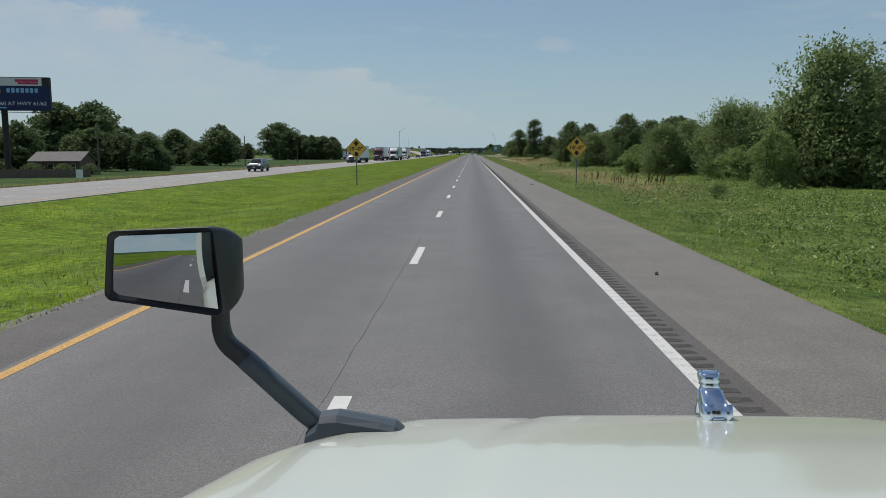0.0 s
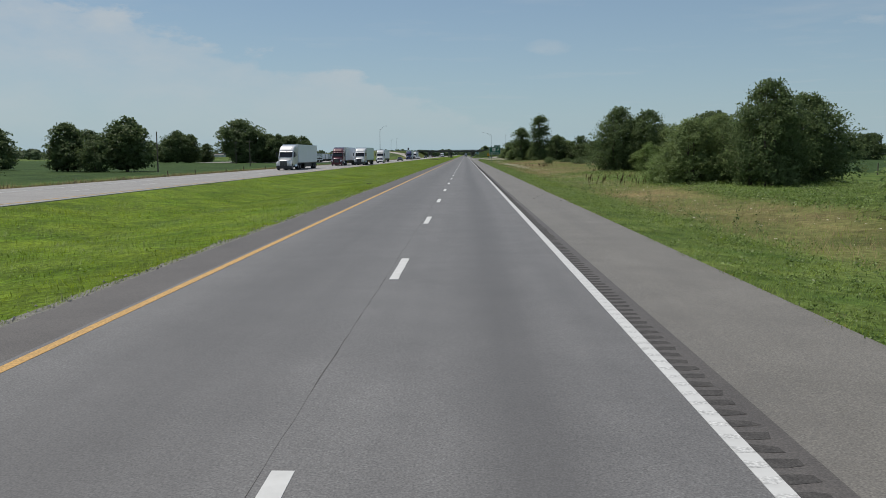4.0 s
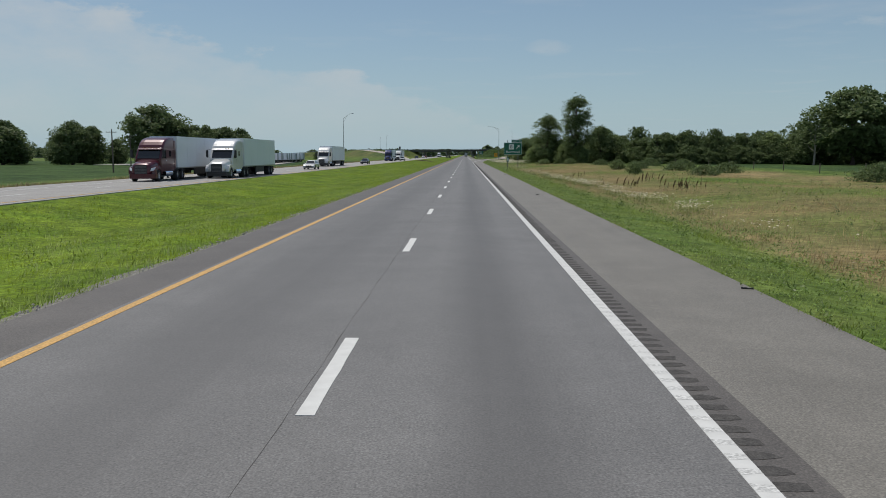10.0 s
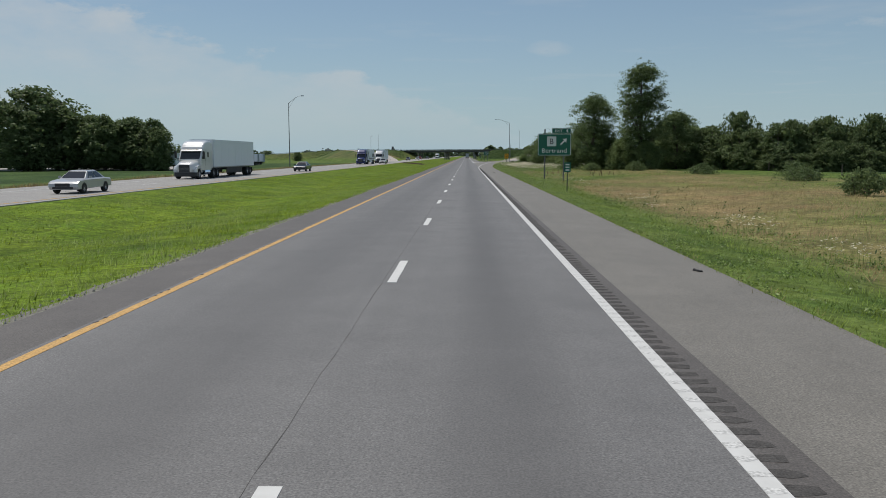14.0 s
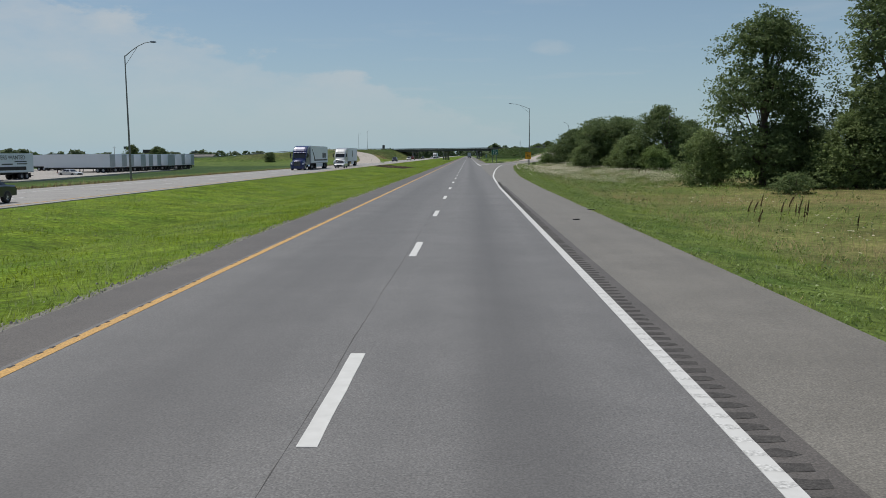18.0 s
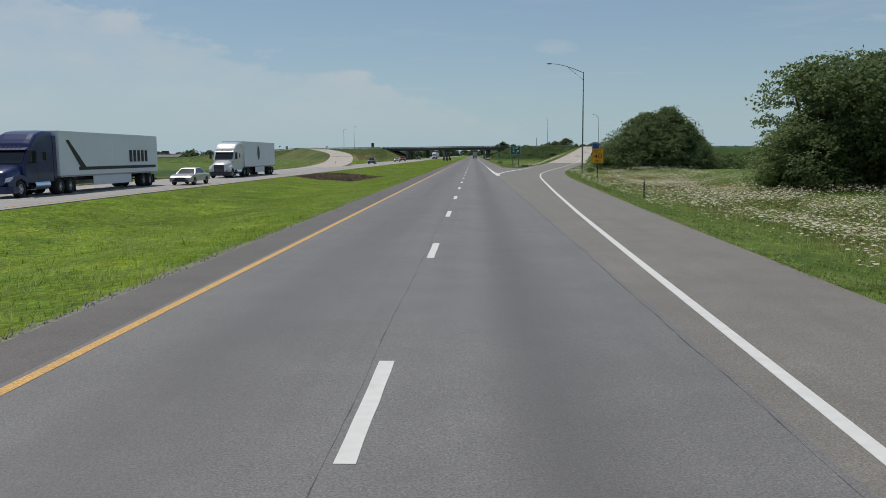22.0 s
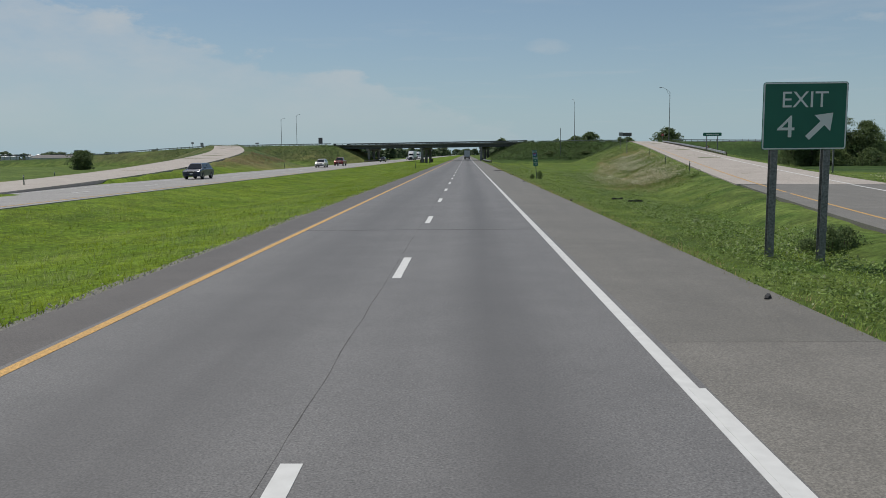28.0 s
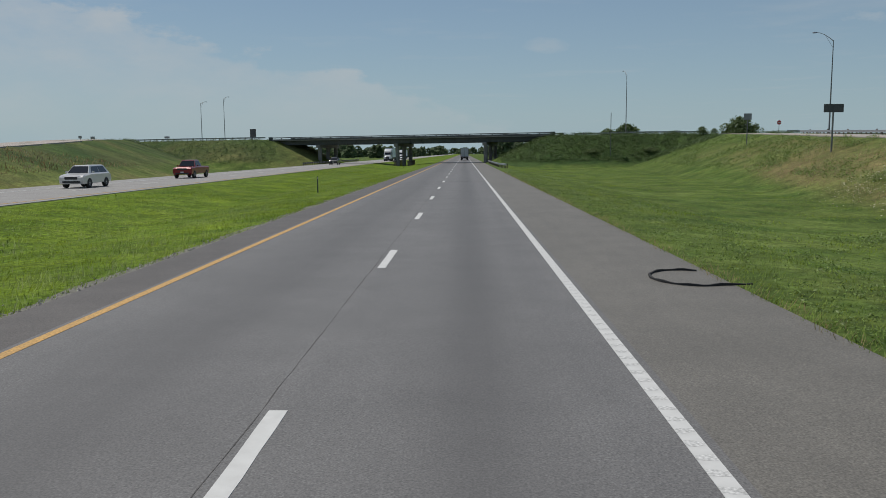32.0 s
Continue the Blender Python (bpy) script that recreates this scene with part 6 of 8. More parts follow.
# far woods: loose crowns along the horizon
def far_woods():
    r_ = np.random.default_rng(23)
    spots = []
    for k in range(260):   # broad arc, far ahead and to both sides
        x = r_.uniform(-2400, 2400)
        y = r_.uniform(1700, 2300)
        if abs(x - 0) < 35:
            continue
        spots.append((x, y, r_.uniform(9, 15), r_.uniform(12, 26)))
    for k in range(150):
        spots.append((-r_.uniform(420, 900), r_.uniform(700, 1700), r_.uniform(6, 11), r_.uniform(8, 18)))
        spots.append((r_.uniform(260, 900), r_.uniform(850, 1700), r_.uniform(7, 11), r_.uniform(8, 18)))
    for k in range(90):    # woods beyond the bridge, both sides of the road
        y = r_.uniform(1150, 1750)
        spots.append((-r_.uniform(48, 220), y + 150, r_.uniform(7, 11), r_.uniform(5, 9)))
        spots.append((r_.uniform(28, 130), y, r_.uniform(8, 14), r_.uniform(5, 9)))
    for k in range(50):    # closing the view at the far end of the road
        spots.append((r_.uniform(-260, 260), r_.uniform(3020, 3160), r_.uniform(13, 21), r_.uniform(14, 26)))
    out = []
    for x, y, h, w in spots:
        n_ = 110
        a, t = r_.uniform(0, 2 * np.pi, n_), r_.uniform(0, 1, n_)
        q = np.sqrt(r_.uniform(0, 1, n_)) * np.sqrt(np.clip(1 - (t - 0.25) ** 2 / 0.6, 0.02, 1)) * (0.8 + 0.25 * np.sin(3 * a + x))
        c = np.stack([x + q * w * np.cos(a), y + q * w * 0.5 * np.sin(a), -1.2 + t * (h + 1)], 1)
        nn = np.stack([0.6 * np.cos(a), -0.8 + 0 * a, 0.5 + t], 1) + r_.normal(size=(n_, 3)) * 0.5
        u = np.cross(nn, r_.normal(size=(n_, 3)))
        u /= np.linalg.norm(u, axis=1)[:, None]
        v = np.cross(nn, u)
        v /= np.linalg.norm(v, axis=1)[:, None]
        k = r_.uniform(0.08, 0.2, (n_, 1)) * (h + w * 0.5)
        out.append(np.stack([c - u * k, c + v * k * 0.6, c + u * k, c - v * k * 0.6], 1).reshape(-1, 3))
    soup("distant_woods", np.concatenate(out), 4, M["far_wood"], "dark hazy band of distant trees on the horizon", "woods")


far_woods()


# ---------------------------------------------------------------- grass and weeds
def blades(n, xf, yf, h0, h1, w, name, mat, label, keep=None, lean=0.6, tuft=0.9, cat="grass"):
    """Bent grass blades; they stand and lean together in tufts."""
    x, y = xf(n), yf(n)
    if keep is not None:
        k = keep(x, y)
        x, y = x[k], y[k]
        n = len(x)
    z = land(x, y)
    tu = roll_noise(x * 1.7 + 0.6 * np.sin(y), y, tuft) * 0.5 + roll_noise(x + 31, y + 17, tuft * 3.1) * 0.35
    h = rng.uniform(h0, h1, n) * np.clip(0.85 + 0.75 * tu, 0.25, 1.6)
    le = rng.uniform(0.35, 1.0, n) * lean * h
    b_ = 0.25 + 2.6 * roll_noise(x, y + 50, tuft * 1.6) + rng.normal(0, 0.9, n)
    a = b_ + np.pi / 2 + rng.normal(0, 0.5, n)
    ww = rng.uniform(0.6, 1.2, n) * w
    p0 = np.stack([x - np.cos(a) * ww, y - np.sin(a) * ww, z - 0.02], 1)
    p1 = np.stack([x + np.cos(a) * ww, y + np.sin(a) * ww, z - 0.02], 1)
    p2 = np.stack([x + np.cos(b_) * le, y + np.sin(b_) * le, z + h], 1)
    return soup(name, np.stack([p0, p1, p2], 1).reshape(-1, 3), 3, mat, label, cat)


def edge(y):
    """Where the grass begins on the near side."""
    return np.where(y < 505, np.maximum(ramp_line(y) + SHOULDER_W(y), 6.5), 6.5)


def not_paved(x, y):
    d_ = np.full(len(x), 1e9)
    p = lerp_path(RAMP, 8)
    far = y > 540
    for q in p:
        d_[far] = np.minimum(d_[far], np.hypot(x[far] - q[0], y[far] - q[1]) - 5.6)
    gore_ok = ~((y > 504) & (y < 560) & (x < np.interp(y, [505, 516, 530, 545, 560], [4.2, 5.6, 7.4, 9.0, 6.6])))
    lane = (y > 503) & (y < 602) & (x < ramp_line(y) + np.interp(y, [505, 535, 600], [2.95, 2.5, 2.4])) & (x > np.interp(y, RZ[:, 1], RZ[:, 0]) - 4.0)
    return ((y < 560) | (d_ > 0)) & gore_ok & ~lane


state = {}


def verge(n, near, reach, power=1.5):
    yy = rng.uniform(8, 745, n)
    state["y"] = yy
    return edge(yy) + near + reach * rng.uniform(0, 1, n) ** power


def from_y(n):
    return state["y"]


blades(300000, lambda n: verge(n, -0.10, 3.2, 1.3), from_y, 0.03, 0.10, 0.010, "verge_grass", M["lush"], "lush green roadside grass beside the shoulder", not_paved, 1.3, 0.5)
blades(16000, lambda n: verge(n, -0.22, 0.6, 2.0), from_y, 0.03, 0.12, 0.009, "dry_fringe", M["dry_grass"], "dry bleached grass fringe along the pavement edge", lambda x, y: not_paved(x, y) & (roll_noise(x * 3, y, 1.6) > 0.1), 1.2, 0.4)
blades(14000, lambda n: verge(n, -0.15, 0.5, 1.2), from_y, 0.06, 0.20, 0.008, "bleached_fringe", M["dry_grass"], "pale leaning grass along the mown edge", lambda x, y: (y > 566) & not_paved(x, y), 1.1, 0.4)
blades(9000, lambda n: verge(n, -0.30, 0.35, 1.0), from_y, 0.02, 0.09, 0.010, "edge_grass", M["lush"], "grass tufts creeping over the pavement edge", lambda x, y: not_paved(x, y) & (roll_noise(x * 2, y, 0.8) > 0.25), 1.4, 0.4)


def median_x(n):
    state["y"] = rng.uniform(10, 760, n)
    return -5.15 - 7.0 * rng.uniform(0, 1, n) ** 1.5


no_soil = lambda x, y: soil_zone(x, y) < 0.3
blades(300000, median_x, from_y, 0.05, 0.16, 0.010, "median_grass", M["grass"], "bright mown grass on the central reservation", no_soil, 1.3, 0.8)


def median_far(n):
    state["y"] = rng.uniform(30, 800, n)
    return -12.0 - 8.0 * rng.uniform(0, 1, n)


blades(130000, median_far, from_y, 0.05, 0.14, 0.02, "median_grass", M["grass"], "bright mown grass on the central reservation", no_soil, 1.3, 1.2)


def field_x(n):
    state["y"] = rng.uniform(14, 566, n)
    return edge(state["y"]) + 2.2 + 24 * rng.uniform(0, 1, n) ** 1.35


dry_keep = lambda x, y: (dry_zone(x, y) > rng.uniform(0.1, 0.9, len(x))) & not_paved(x, y)
green_keep = lambda x, y: (dry_zone(x, y) < rng.uniform(0.1, 0.9, len(x))) & not_paved(x, y)
blades(330000, field_x, from_y, 0.10, 0.30, 0.011, "dry_grass", M["dry_grass"], "tall tan seeding grass on the verge", dry_keep, 1.2, 1.4)
blades(300000, field_x, from_y, 0.06, 0.18, 0.014, "rough_grass", M["lush"], "rough green uncut grass on the verge", green_keep, 1.4, 1.1)


def near_bank_x(n):
    state["y"] = 560 + 120 * rng.uniform(0, 1, n) ** 1.3
    return 7 + 24 * rng.uniform(0, 1, n)


def bank_x(n):
    state["y"] = rng.uniform(560, 832, n)
    return 9 + 54 * rng.uniform(0, 1, n) ** 1.15


def mown(x, y):
    """The level cut grass at the foot of the banks."""
    return not_paved(x, y) & (land(x, y) < 0.25) & (x < 60)


rank = lambda x, y: not_paved(x, y) & (land(x, y) > 0.2) & (x < 62)
blades(230000, bank_x, from_y, 0.04, 0.12, 0.013, "mown_grass", M["grass"], "smooth mown grass at the foot of the embankment", mown, 1.4, 1.3)
blades(120000, bank_x, from_y, 0.10, 0.30, 0.016, "bank_grass", M["lush"], "rough green grass on the ramp embankment", rank, 1.1, 1.3)
blades(70000, lambda n: bank_x(n) + 6, from_y, 0.2, 0.5, 0.018, "dry_bank_grass", M["dry_grass"], "tan seeding grass on the embankment", lambda x, y: not_paved(x, y) & (dry_zone(x, y) > rng.uniform(0.05, 0.6, len(x))), 1.1, 1.2)


def left_x(n):
    state["y"] = rng.uniform(40, 830, n)
    return -32.2 - 16 * rng.uniform(0, 1, n) ** 1.4


blades(90000, left_x, from_y, 0.2, 0.5, 0.035, "rough_grass", M["dry_grass"], "tan rough grass beyond the far carriageway", lambda x, y: ~((y > 600) & (land(x, y) < 0.8)) & ~((y > 535) & (x > np.interp(y, [540, 590, 650, 725, 800], [-33, -37, -44, -57, -79]) - 1) & (x < np.interp(y, [540, 590, 650, 725, 800], [-24, -27, -34, -47, -69]) + 1)), 0.7, 2.2)


def leafy(n_plants, xf, hmin, hmax, leaf, name, mat, label, keep=None, per=26, cat="weeds", reach=0.0):
    x = xf(n_plants)
    y = state["y"]
    if keep is not None:
        k = keep(x, y)
        x, y = x[k], y[k]
    n_ = len(x)
    z = land(x, y)
    h = rng.uniform(hmin, hmax, n_)
    c = np.stack([x, y, z], 1)
    t = rng.uniform(0.05, 1, (n_, per))
    sp = h[:, None] * 0.45 * (1.05 - t) + reach
    a = rng.uniform(0, 2 * np.pi, (n_, per))
    p = np.stack([c[:, 0, None] + np.cos(a) * sp * rng.uniform(0, 1, (n_, per)), c[:, 1, None] + np.sin(a) * sp * rng.uniform(0, 1, (n_, per)), c[:, 2, None] + t * h[:, None]], -1).reshape(-1, 3)
    m_ = len(p)
    nn = np.array([0, 0, 1.0]) + rng.normal(size=(m_, 3)) * 0.6
    u = np.cross(nn, rng.normal(size=(m_, 3)))
    u /= np.linalg.norm(u, axis=1)[:, None]
    w = np.cross(nn, u)
    w /= np.linalg.norm(w, axis=1)[:, None]
    s = leaf * rng.uniform(0.5, 1.2, (m_, 1))
    return soup(name, np.stack([p - u * s, p + w * s * 0.4, p + u * s, p - w * s * 0.4], 1).reshape(-1, 3), 4, mat, label, cat)


drift = lambda s, lim: (lambda x, y: not_paved(x, y) & (roll_noise(x * 1.3, y * 0.7, s) + rng.normal(0, 0.3, len(x)) > lim))
sparse_on_dry = lambda x, y: drift(2.4, 0.05)(x, y) & (dry_zone(x, y) < rng.uniform(0.0, 0.8, len(x)))
leafy(24000, lambda n: verge(n, 0.05, 6.0, 1.15), 0.05, 0.20, 0.036, "verge_weeds", M["weed"], "low leafy weeds and clover along the pavement edge", drift(1.6, -0.15), 15, reach=0.13)
leafy(9000, field_x, 0.15, 0.50, 0.048, "field_weeds", M["weed"], "leafy weeds in clumps among rough grass", sparse_on_dry, 20, reach=0.12)
leafy(2600, field_x, 0.30, 0.70, 0.055, "tall_field_weeds", M["bank_weed"], "taller dark weeds standing in the verge", drift(3.4, 0.35), 24, reach=0.1)


def sward_x(n):
    first = rng.random(n) < 0.55
    state["y"] = np.where(first, rng.uniform(70, 176, n), rng.uniform(384, 470, n))
    return np.where(first, 17.5 + 16 * rng.uniform(0, 1, n), edge(state["y"]) + 4.0 + 16 * rng.uniform(0, 1, n))


leafy(9000, sward_x, 0.15, 0.42, 0.075, "tall_sward", M["weed"], "thick green sward of leafy weeds before the thickets", drift(6.0, -0.6), 15, reach=0.35)


def start_x(n):
    state["y"] = rng.uniform(14, 60, n)
    return 8.6 + 12.5 * rng.uniform(0, 1, n) ** 0.9


leafy(1700, start_x, 0.25, 0.7, 0.075, "tall_weeds", M["weed"], "dense stand of tall leafy weeds beside the shoulder", drift(3.0, -0.25), 26, reach=0.2)
leafy(2600, median_x, 0.08, 0.24, 0.045, "median_weeds", M["grass"], "clumps of small weeds on the central reservation", lambda x, y: no_soil(x, y) & (roll_noise(x, y * 0.8, 3.5) > 0.15) & (x < -6.2), 18, reach=0.16)
leafy(20000, near_bank_x, 0.06, 0.26, 0.05, "bank_weeds", M["weed"], "leafy weeds on the embankment", lambda x, y: not_paved(x, y) & ((land(x, y) > 0.1) | (roll_noise(x, y, 3.0) > -0.3)) & (x > edge(y) + np.interp(y, [560, 600, 640], [0.5, 3.0, 7.0])), 18, reach=0.3)
def bankside_x(n):
    state["y"] = rng.uniform(606, 818, n)
    return ramp_x(state["y"]) - 4.6 - np.interp(state["y"], [606, 650, 800], [3, 8, 15]) * rng.uniform(0, 1, n)


leafy(8500, bankside_x, 0.15, 0.55, 0.075, "tall_bank_weeds", M["weed"], "drifts of taller leafy weeds on the embankment", lambda x, y: not_paved(x, y) & rank(x, y) & (roll_noise(x * 1.1, y * 0.5, 3.0) + rng.normal(0, 0.25, len(x)) > 0.05), 20, reach=0.2)


def crest_x(n):
    x_ = np.where(rng.random(n) < 0.75, rng.uniform(10, 72, n), -rng.uniform(46, 120, n))
    state["y"] = cross_y(x_) - rng.uniform(5.5, 23, n)
    return x_


leafy(7500, crest_x, 0.25, 0.8, 0.11, "crest_weeds", M["bank_weed"], "dark tall weeds over the crossing road bank", lambda x, y: not_paved(x, y) & (land(x, y) > 0.3), 20, reach=0.35)


def spikes(n_, xf, hmin, hmax, name, mat, label, keep=None):
    """Upright brown dock stalks, thick with seed towards the tip."""
    x = xf(n_)
    y = state["y"]
    if keep is not None:
        k = keep(x, y)
        x, y = x[k], y[k]
    z = land(x, y)
    out = []
    for xx, yy, zz_ in zip(x, y, z):
        h = rng.uniform(hmin, hmax)
        tx, ty = 0.18 + rng.normal(0, 0.12), rng.normal(0, 0.14)
        for s_ in range(14):
            t = 0.38 + 0.62 * s_ / 14
            a = rng.uniform(0, 6.28)
            w = 0.05 * (1.25 - t)
            c = np.array([xx + tx * t * t * h, yy + ty * t * h, zz_ + t * h])
            out += [c + (w * math.cos(a), w * math.sin(a), -0.03), c - (w * math.cos(a), w * math.sin(a), 0.03), c + (0, 0, 0.13)]
        out += [np.array([xx - 0.012, yy, zz_ - 0.05]), np.array([xx + 0.012, yy, zz_ - 0.05]), np.array([xx + tx * h, yy + ty * h, zz_ + h])]
    soup(name, np.array(out), 3, mat, label, "weeds")


def dock_x(n):
    c = rng.choice(np.array([(14.5, 70), (16.5, 66), (18.5, 74), (13.5, 78), (17.2, 142), (13.3, 139), (15.0, 146), (19.0, 148), (17.0, 134), (13.8, 258), (15.5, 236), (18.0, 228), (19.5, 246), (20.5, 420), (23.0, 424), (15.0, 362), (18.0, 348), (21.0, 178)]), n)
    state["y"] = c[:, 1] + rng.normal(0, 1.7, n)
    return c[:, 0] + rng.normal(0, 0.9, n)


spikes(190, dock_x, 0.5, 1.0, "dock_stalks", M["seedhead"], "dark brown dock seed stalks in the verge", not_paved)


def flowers_x(n):
    """White drifts: a thin row by the first field, broad ones before and after the exit."""
    yy = np.concatenate([rng.uniform(185, 300, n * 5 // 100), rng.uniform(398, 500, n * 24 // 100), rng.uniform(500, 606, n * 20 // 100), rng.uniform(60, 400, n * 3 // 100), rng.uniform(618, 700, n * 22 // 100), rng.uniform(425, 560, n * 14 // 100)])
    state["y"] = yy
    mid = np.interp(yy, [60, 200, 245, 300, 380, 405, 455, 475, 500, 525, 556, 600, 614, 650, 700, 742], [13, 12.2, 11.7, 11.7, 14, 18.0, 20, 18.5, 21, 24, 27.5, 32, 17.0, 22.4, 31.0, 38.6])
    sd = np.interp(yy, [60, 200, 300, 390, 420, 460, 500, 600, 742], [2.5, 0.6, 0.7, 2.0, 4.5, 5.0, 5.0, 2.4, 2.5])
    m_ = n * 14 // 100
    mid[-m_:], sd[-m_:] = edge(yy[-m_:]) + 6.0, 2.6
    return np.maximum(mid + rng.normal(0, 1, len(yy)) * sd, edge(yy) + 0.5)


x = flowers_x(130000)
y = state["y"]
k = not_paved(x, y) & (roll_noise(x * 1.3, y * 0.7, 2.2) + 0.7 * roll_noise(x + 5, y + 3, 0.9) + rng.normal(0, 0.2, len(x)) > np.where((y > 600) | ((y > 396) & (y < 480)), -0.15, 0.25))
x, y = x[k], y[k]
z = land(x, y) + rng.uniform(0.3, 0.65, len(x))
r_ = rng.uniform(0.02, 0.06, len(x)) * np.interp(y, [390, 410, 540, 600], [1.0, 1.35, 1.35, 1.0])
ang = np.arange(5) * 2 * np.pi / 5
fl = np.stack([x[:, None] + np.cos(ang) * r_[:, None], y[:, None] + np.sin(ang) * r_[:, None], z[:, None] + rng.normal(0, 0.012, (len(x), 5))], -1)
soup("wildflowers", fl.reshape(-1, 3), 5, M["flower"], "white umbel wildflowers scattered over rough grass", "flowers")
st_ = np.stack([np.stack([x - 0.004, y, z - 0.65], 1), np.stack([x + 0.004, y, z - 0.65], 1), np.stack([x, y, z], 1)], 1)
soup("flower_stalks", st_.reshape(-1, 3), 3, M["weed"], "thin green stalks of the white wildflowers", "flowers")


# ---------------------------------------------------------------- vehicles
WHEELS = {}


def wheel(o, x, y, r, w, side, rim_mat="rim"):
    """A tyre with its rim; side tells which way the rim faces."""
    key = (round(r, 3), round(w, 3), rim_mat)
    if key not in WHEELS:
        bm = bmesh.new()
        prof = [(r * 0.56, -w / 2), (r * 0.93, -w / 2), (r, -w * 0.36), (r, w * 0.36), (r * 0.93, w / 2), (r * 0.56, w / 2)]
        n_ = 26
        loft(bm, [[(px, pr * math.cos(2 * math.pi * k / n_), pr * math.sin(2 * math.pi * k / n_)) for k in range(n_)] for pr, px in prof], caps=False)
        t_ = finish("tyre", bm, M["tyre"], smooth=True)
        bm = bmesh.new()
        prof = [(r * 0.57, w * 0.42), (r * 0.50, w * 0.40), (r * 0.44, w * 0.20), (r * 0.22, w * 0.24), (r * 0.18, w * 0.46), (0.01, w * 0.48)]
        loft(bm, [[(px, pr * math.cos(2 * math.pi * k / 20), pr * math.sin(2 * math.pi * k / 20)) for k in range(20)] for pr, px in prof], caps=False)
        for k in range(10):
            a = 2 * math.pi * k / 10
            cyl(bm, (w * 0.2, r * 0.32 * math.cos(a), r * 0.32 * math.sin(a)), (w * 0.30, r * 0.32 * math.cos(a), r * 0.32 * math.sin(a)), r * 0.04, n=6)
        r_ob = finish("rim", bm, M[rim_mat])
        WHEELS[key] = (t_.data, r_ob.data)
        bpy.data.objects.remove(t_)
        bpy.data.objects.remove(r_ob)
    td, rd = WHEELS[key]
    t_ = new("wheel", td)
    t_.parent = o
    t_.matrix_basis = Matrix.Translation((x, y, r)) @ (Matrix.Rotation(math.pi, 4, "Z") if side < 0 else Matrix.Identity(4))
    q = new("rim", rd)
    q.parent = t_


def slab(p, thick):
    """A thin panel on four corners, thickened along its normal."""
    p = [Vector(q) for q in p]
    nrm = (p[1] - p[0]).cross(p[2] - p[0]).normalized() * thick
    bm = bmesh.new()
    loft(bm, [[q - nrm * 0.5 for q in p], [q + nrm * 0.5 for q in p]])
    return bm


def trailer_body(o, y0, y1, body_mat, stripe=None, skirts=True, doors_first=False):
    hw = 1.29
    part("trailer_box", boxed(-hw, hw, y0, y1, 1.18, 4.08), body_mat, o, bevel=0.02)
    n_ = int((y1 - y0) / 2.44)
    for s in (-1, 1):
        for k in range(n_ + 1):
            yy = y0 + 0.12 + (y1 - y0 - 0.24) * k / n_
            part("side_rib", boxed(s * hw - 0.006 if s < 0 else hw, s * hw if s < 0 else hw + 0.006, yy - 0.03, yy + 0.03, 1.3, 3.98), body_mat, o)
    part("bottom_rail", boxed(-hw - 0.02, hw + 0.02, y0 + 0.02, y1 - 0.02, 1.08, 1.175), M["galv"], o)
    part("trailer_frame", boxed(-0.5, 0.5, y0 + 1.0, y1 - 0.4, 0.78, 1.08), M["chassis"], o)
    if skirts:
        for s in (-1, 1):
            part("side_skirt", boxed(s * 1.22 - 0.02, s * 1.22 + 0.02, y0 + 4.6, y1 - 5.2, 0.42, 1.075), M["chassis"] if not stripe else body_mat, o)
    for s in (-1, 1):
        bm = boxed(s * 0.75 - 0.07, s * 0.75 + 0.07, y0 + 2.7, y0 + 2.85, 0.12, 1.08)
        box(bm, s * 0.75 - 0.16, s * 0.75 + 0.16, y0 + 2.6, y0 + 2.95, 0.06, 0.12)
        part("landing_leg", bm, M["chassis"], o)
    # rear doors with lock rods
    for s in (-1, 1):
        d = part("rear_door", boxed(min(s * 0.02, s * (hw - 0.06)), max(s * 0.02, s * (hw - 0.06)), y1 + 0.002, y1 + 0.03, 1.28, 3.98), M["door_grey"], o)
        for q in (0.3, 0.9):
            bm = bmesh.new()
            cyl(bm, (s * q, y1 + 0.05, 1.25), (s * q, y1 + 0.05, 4.0), 0.018, n=6)
            part("lock_rod", bm, M["door_grey"], d)
        part("tail_lamp", plate(0.16, 0.09, 0.03, y1 + 0.031, y1 + 0.05, s * 1.1, 1.13), M["red_lens"], o)
    bm = boxed(-1.15, 1.15, y1 - 0.05, y1 + 0.05, 0.5, 0.6)
    for s in (-1, 1):
        box(bm, s * 0.6 - 0.04, s * 0.6 + 0.04, y1 - 0.05, y1 + 0.03, 0.6, 1.1)
    part("bumper_guard", bm, M["chassis"], o)
    for s in (-1, 1):
        part("mud_flap", boxed(s * 0.95 - 0.3, s * 0.95 + 0.3, y1 - 0.75, y1 - 0.73, 0.25, 0.95), M["chassis"], o)
        for yy in (y1 - 2.9, y1 - 1.6):
            wheel(o, s * 0.98, yy, 0.51, 0.56, s)


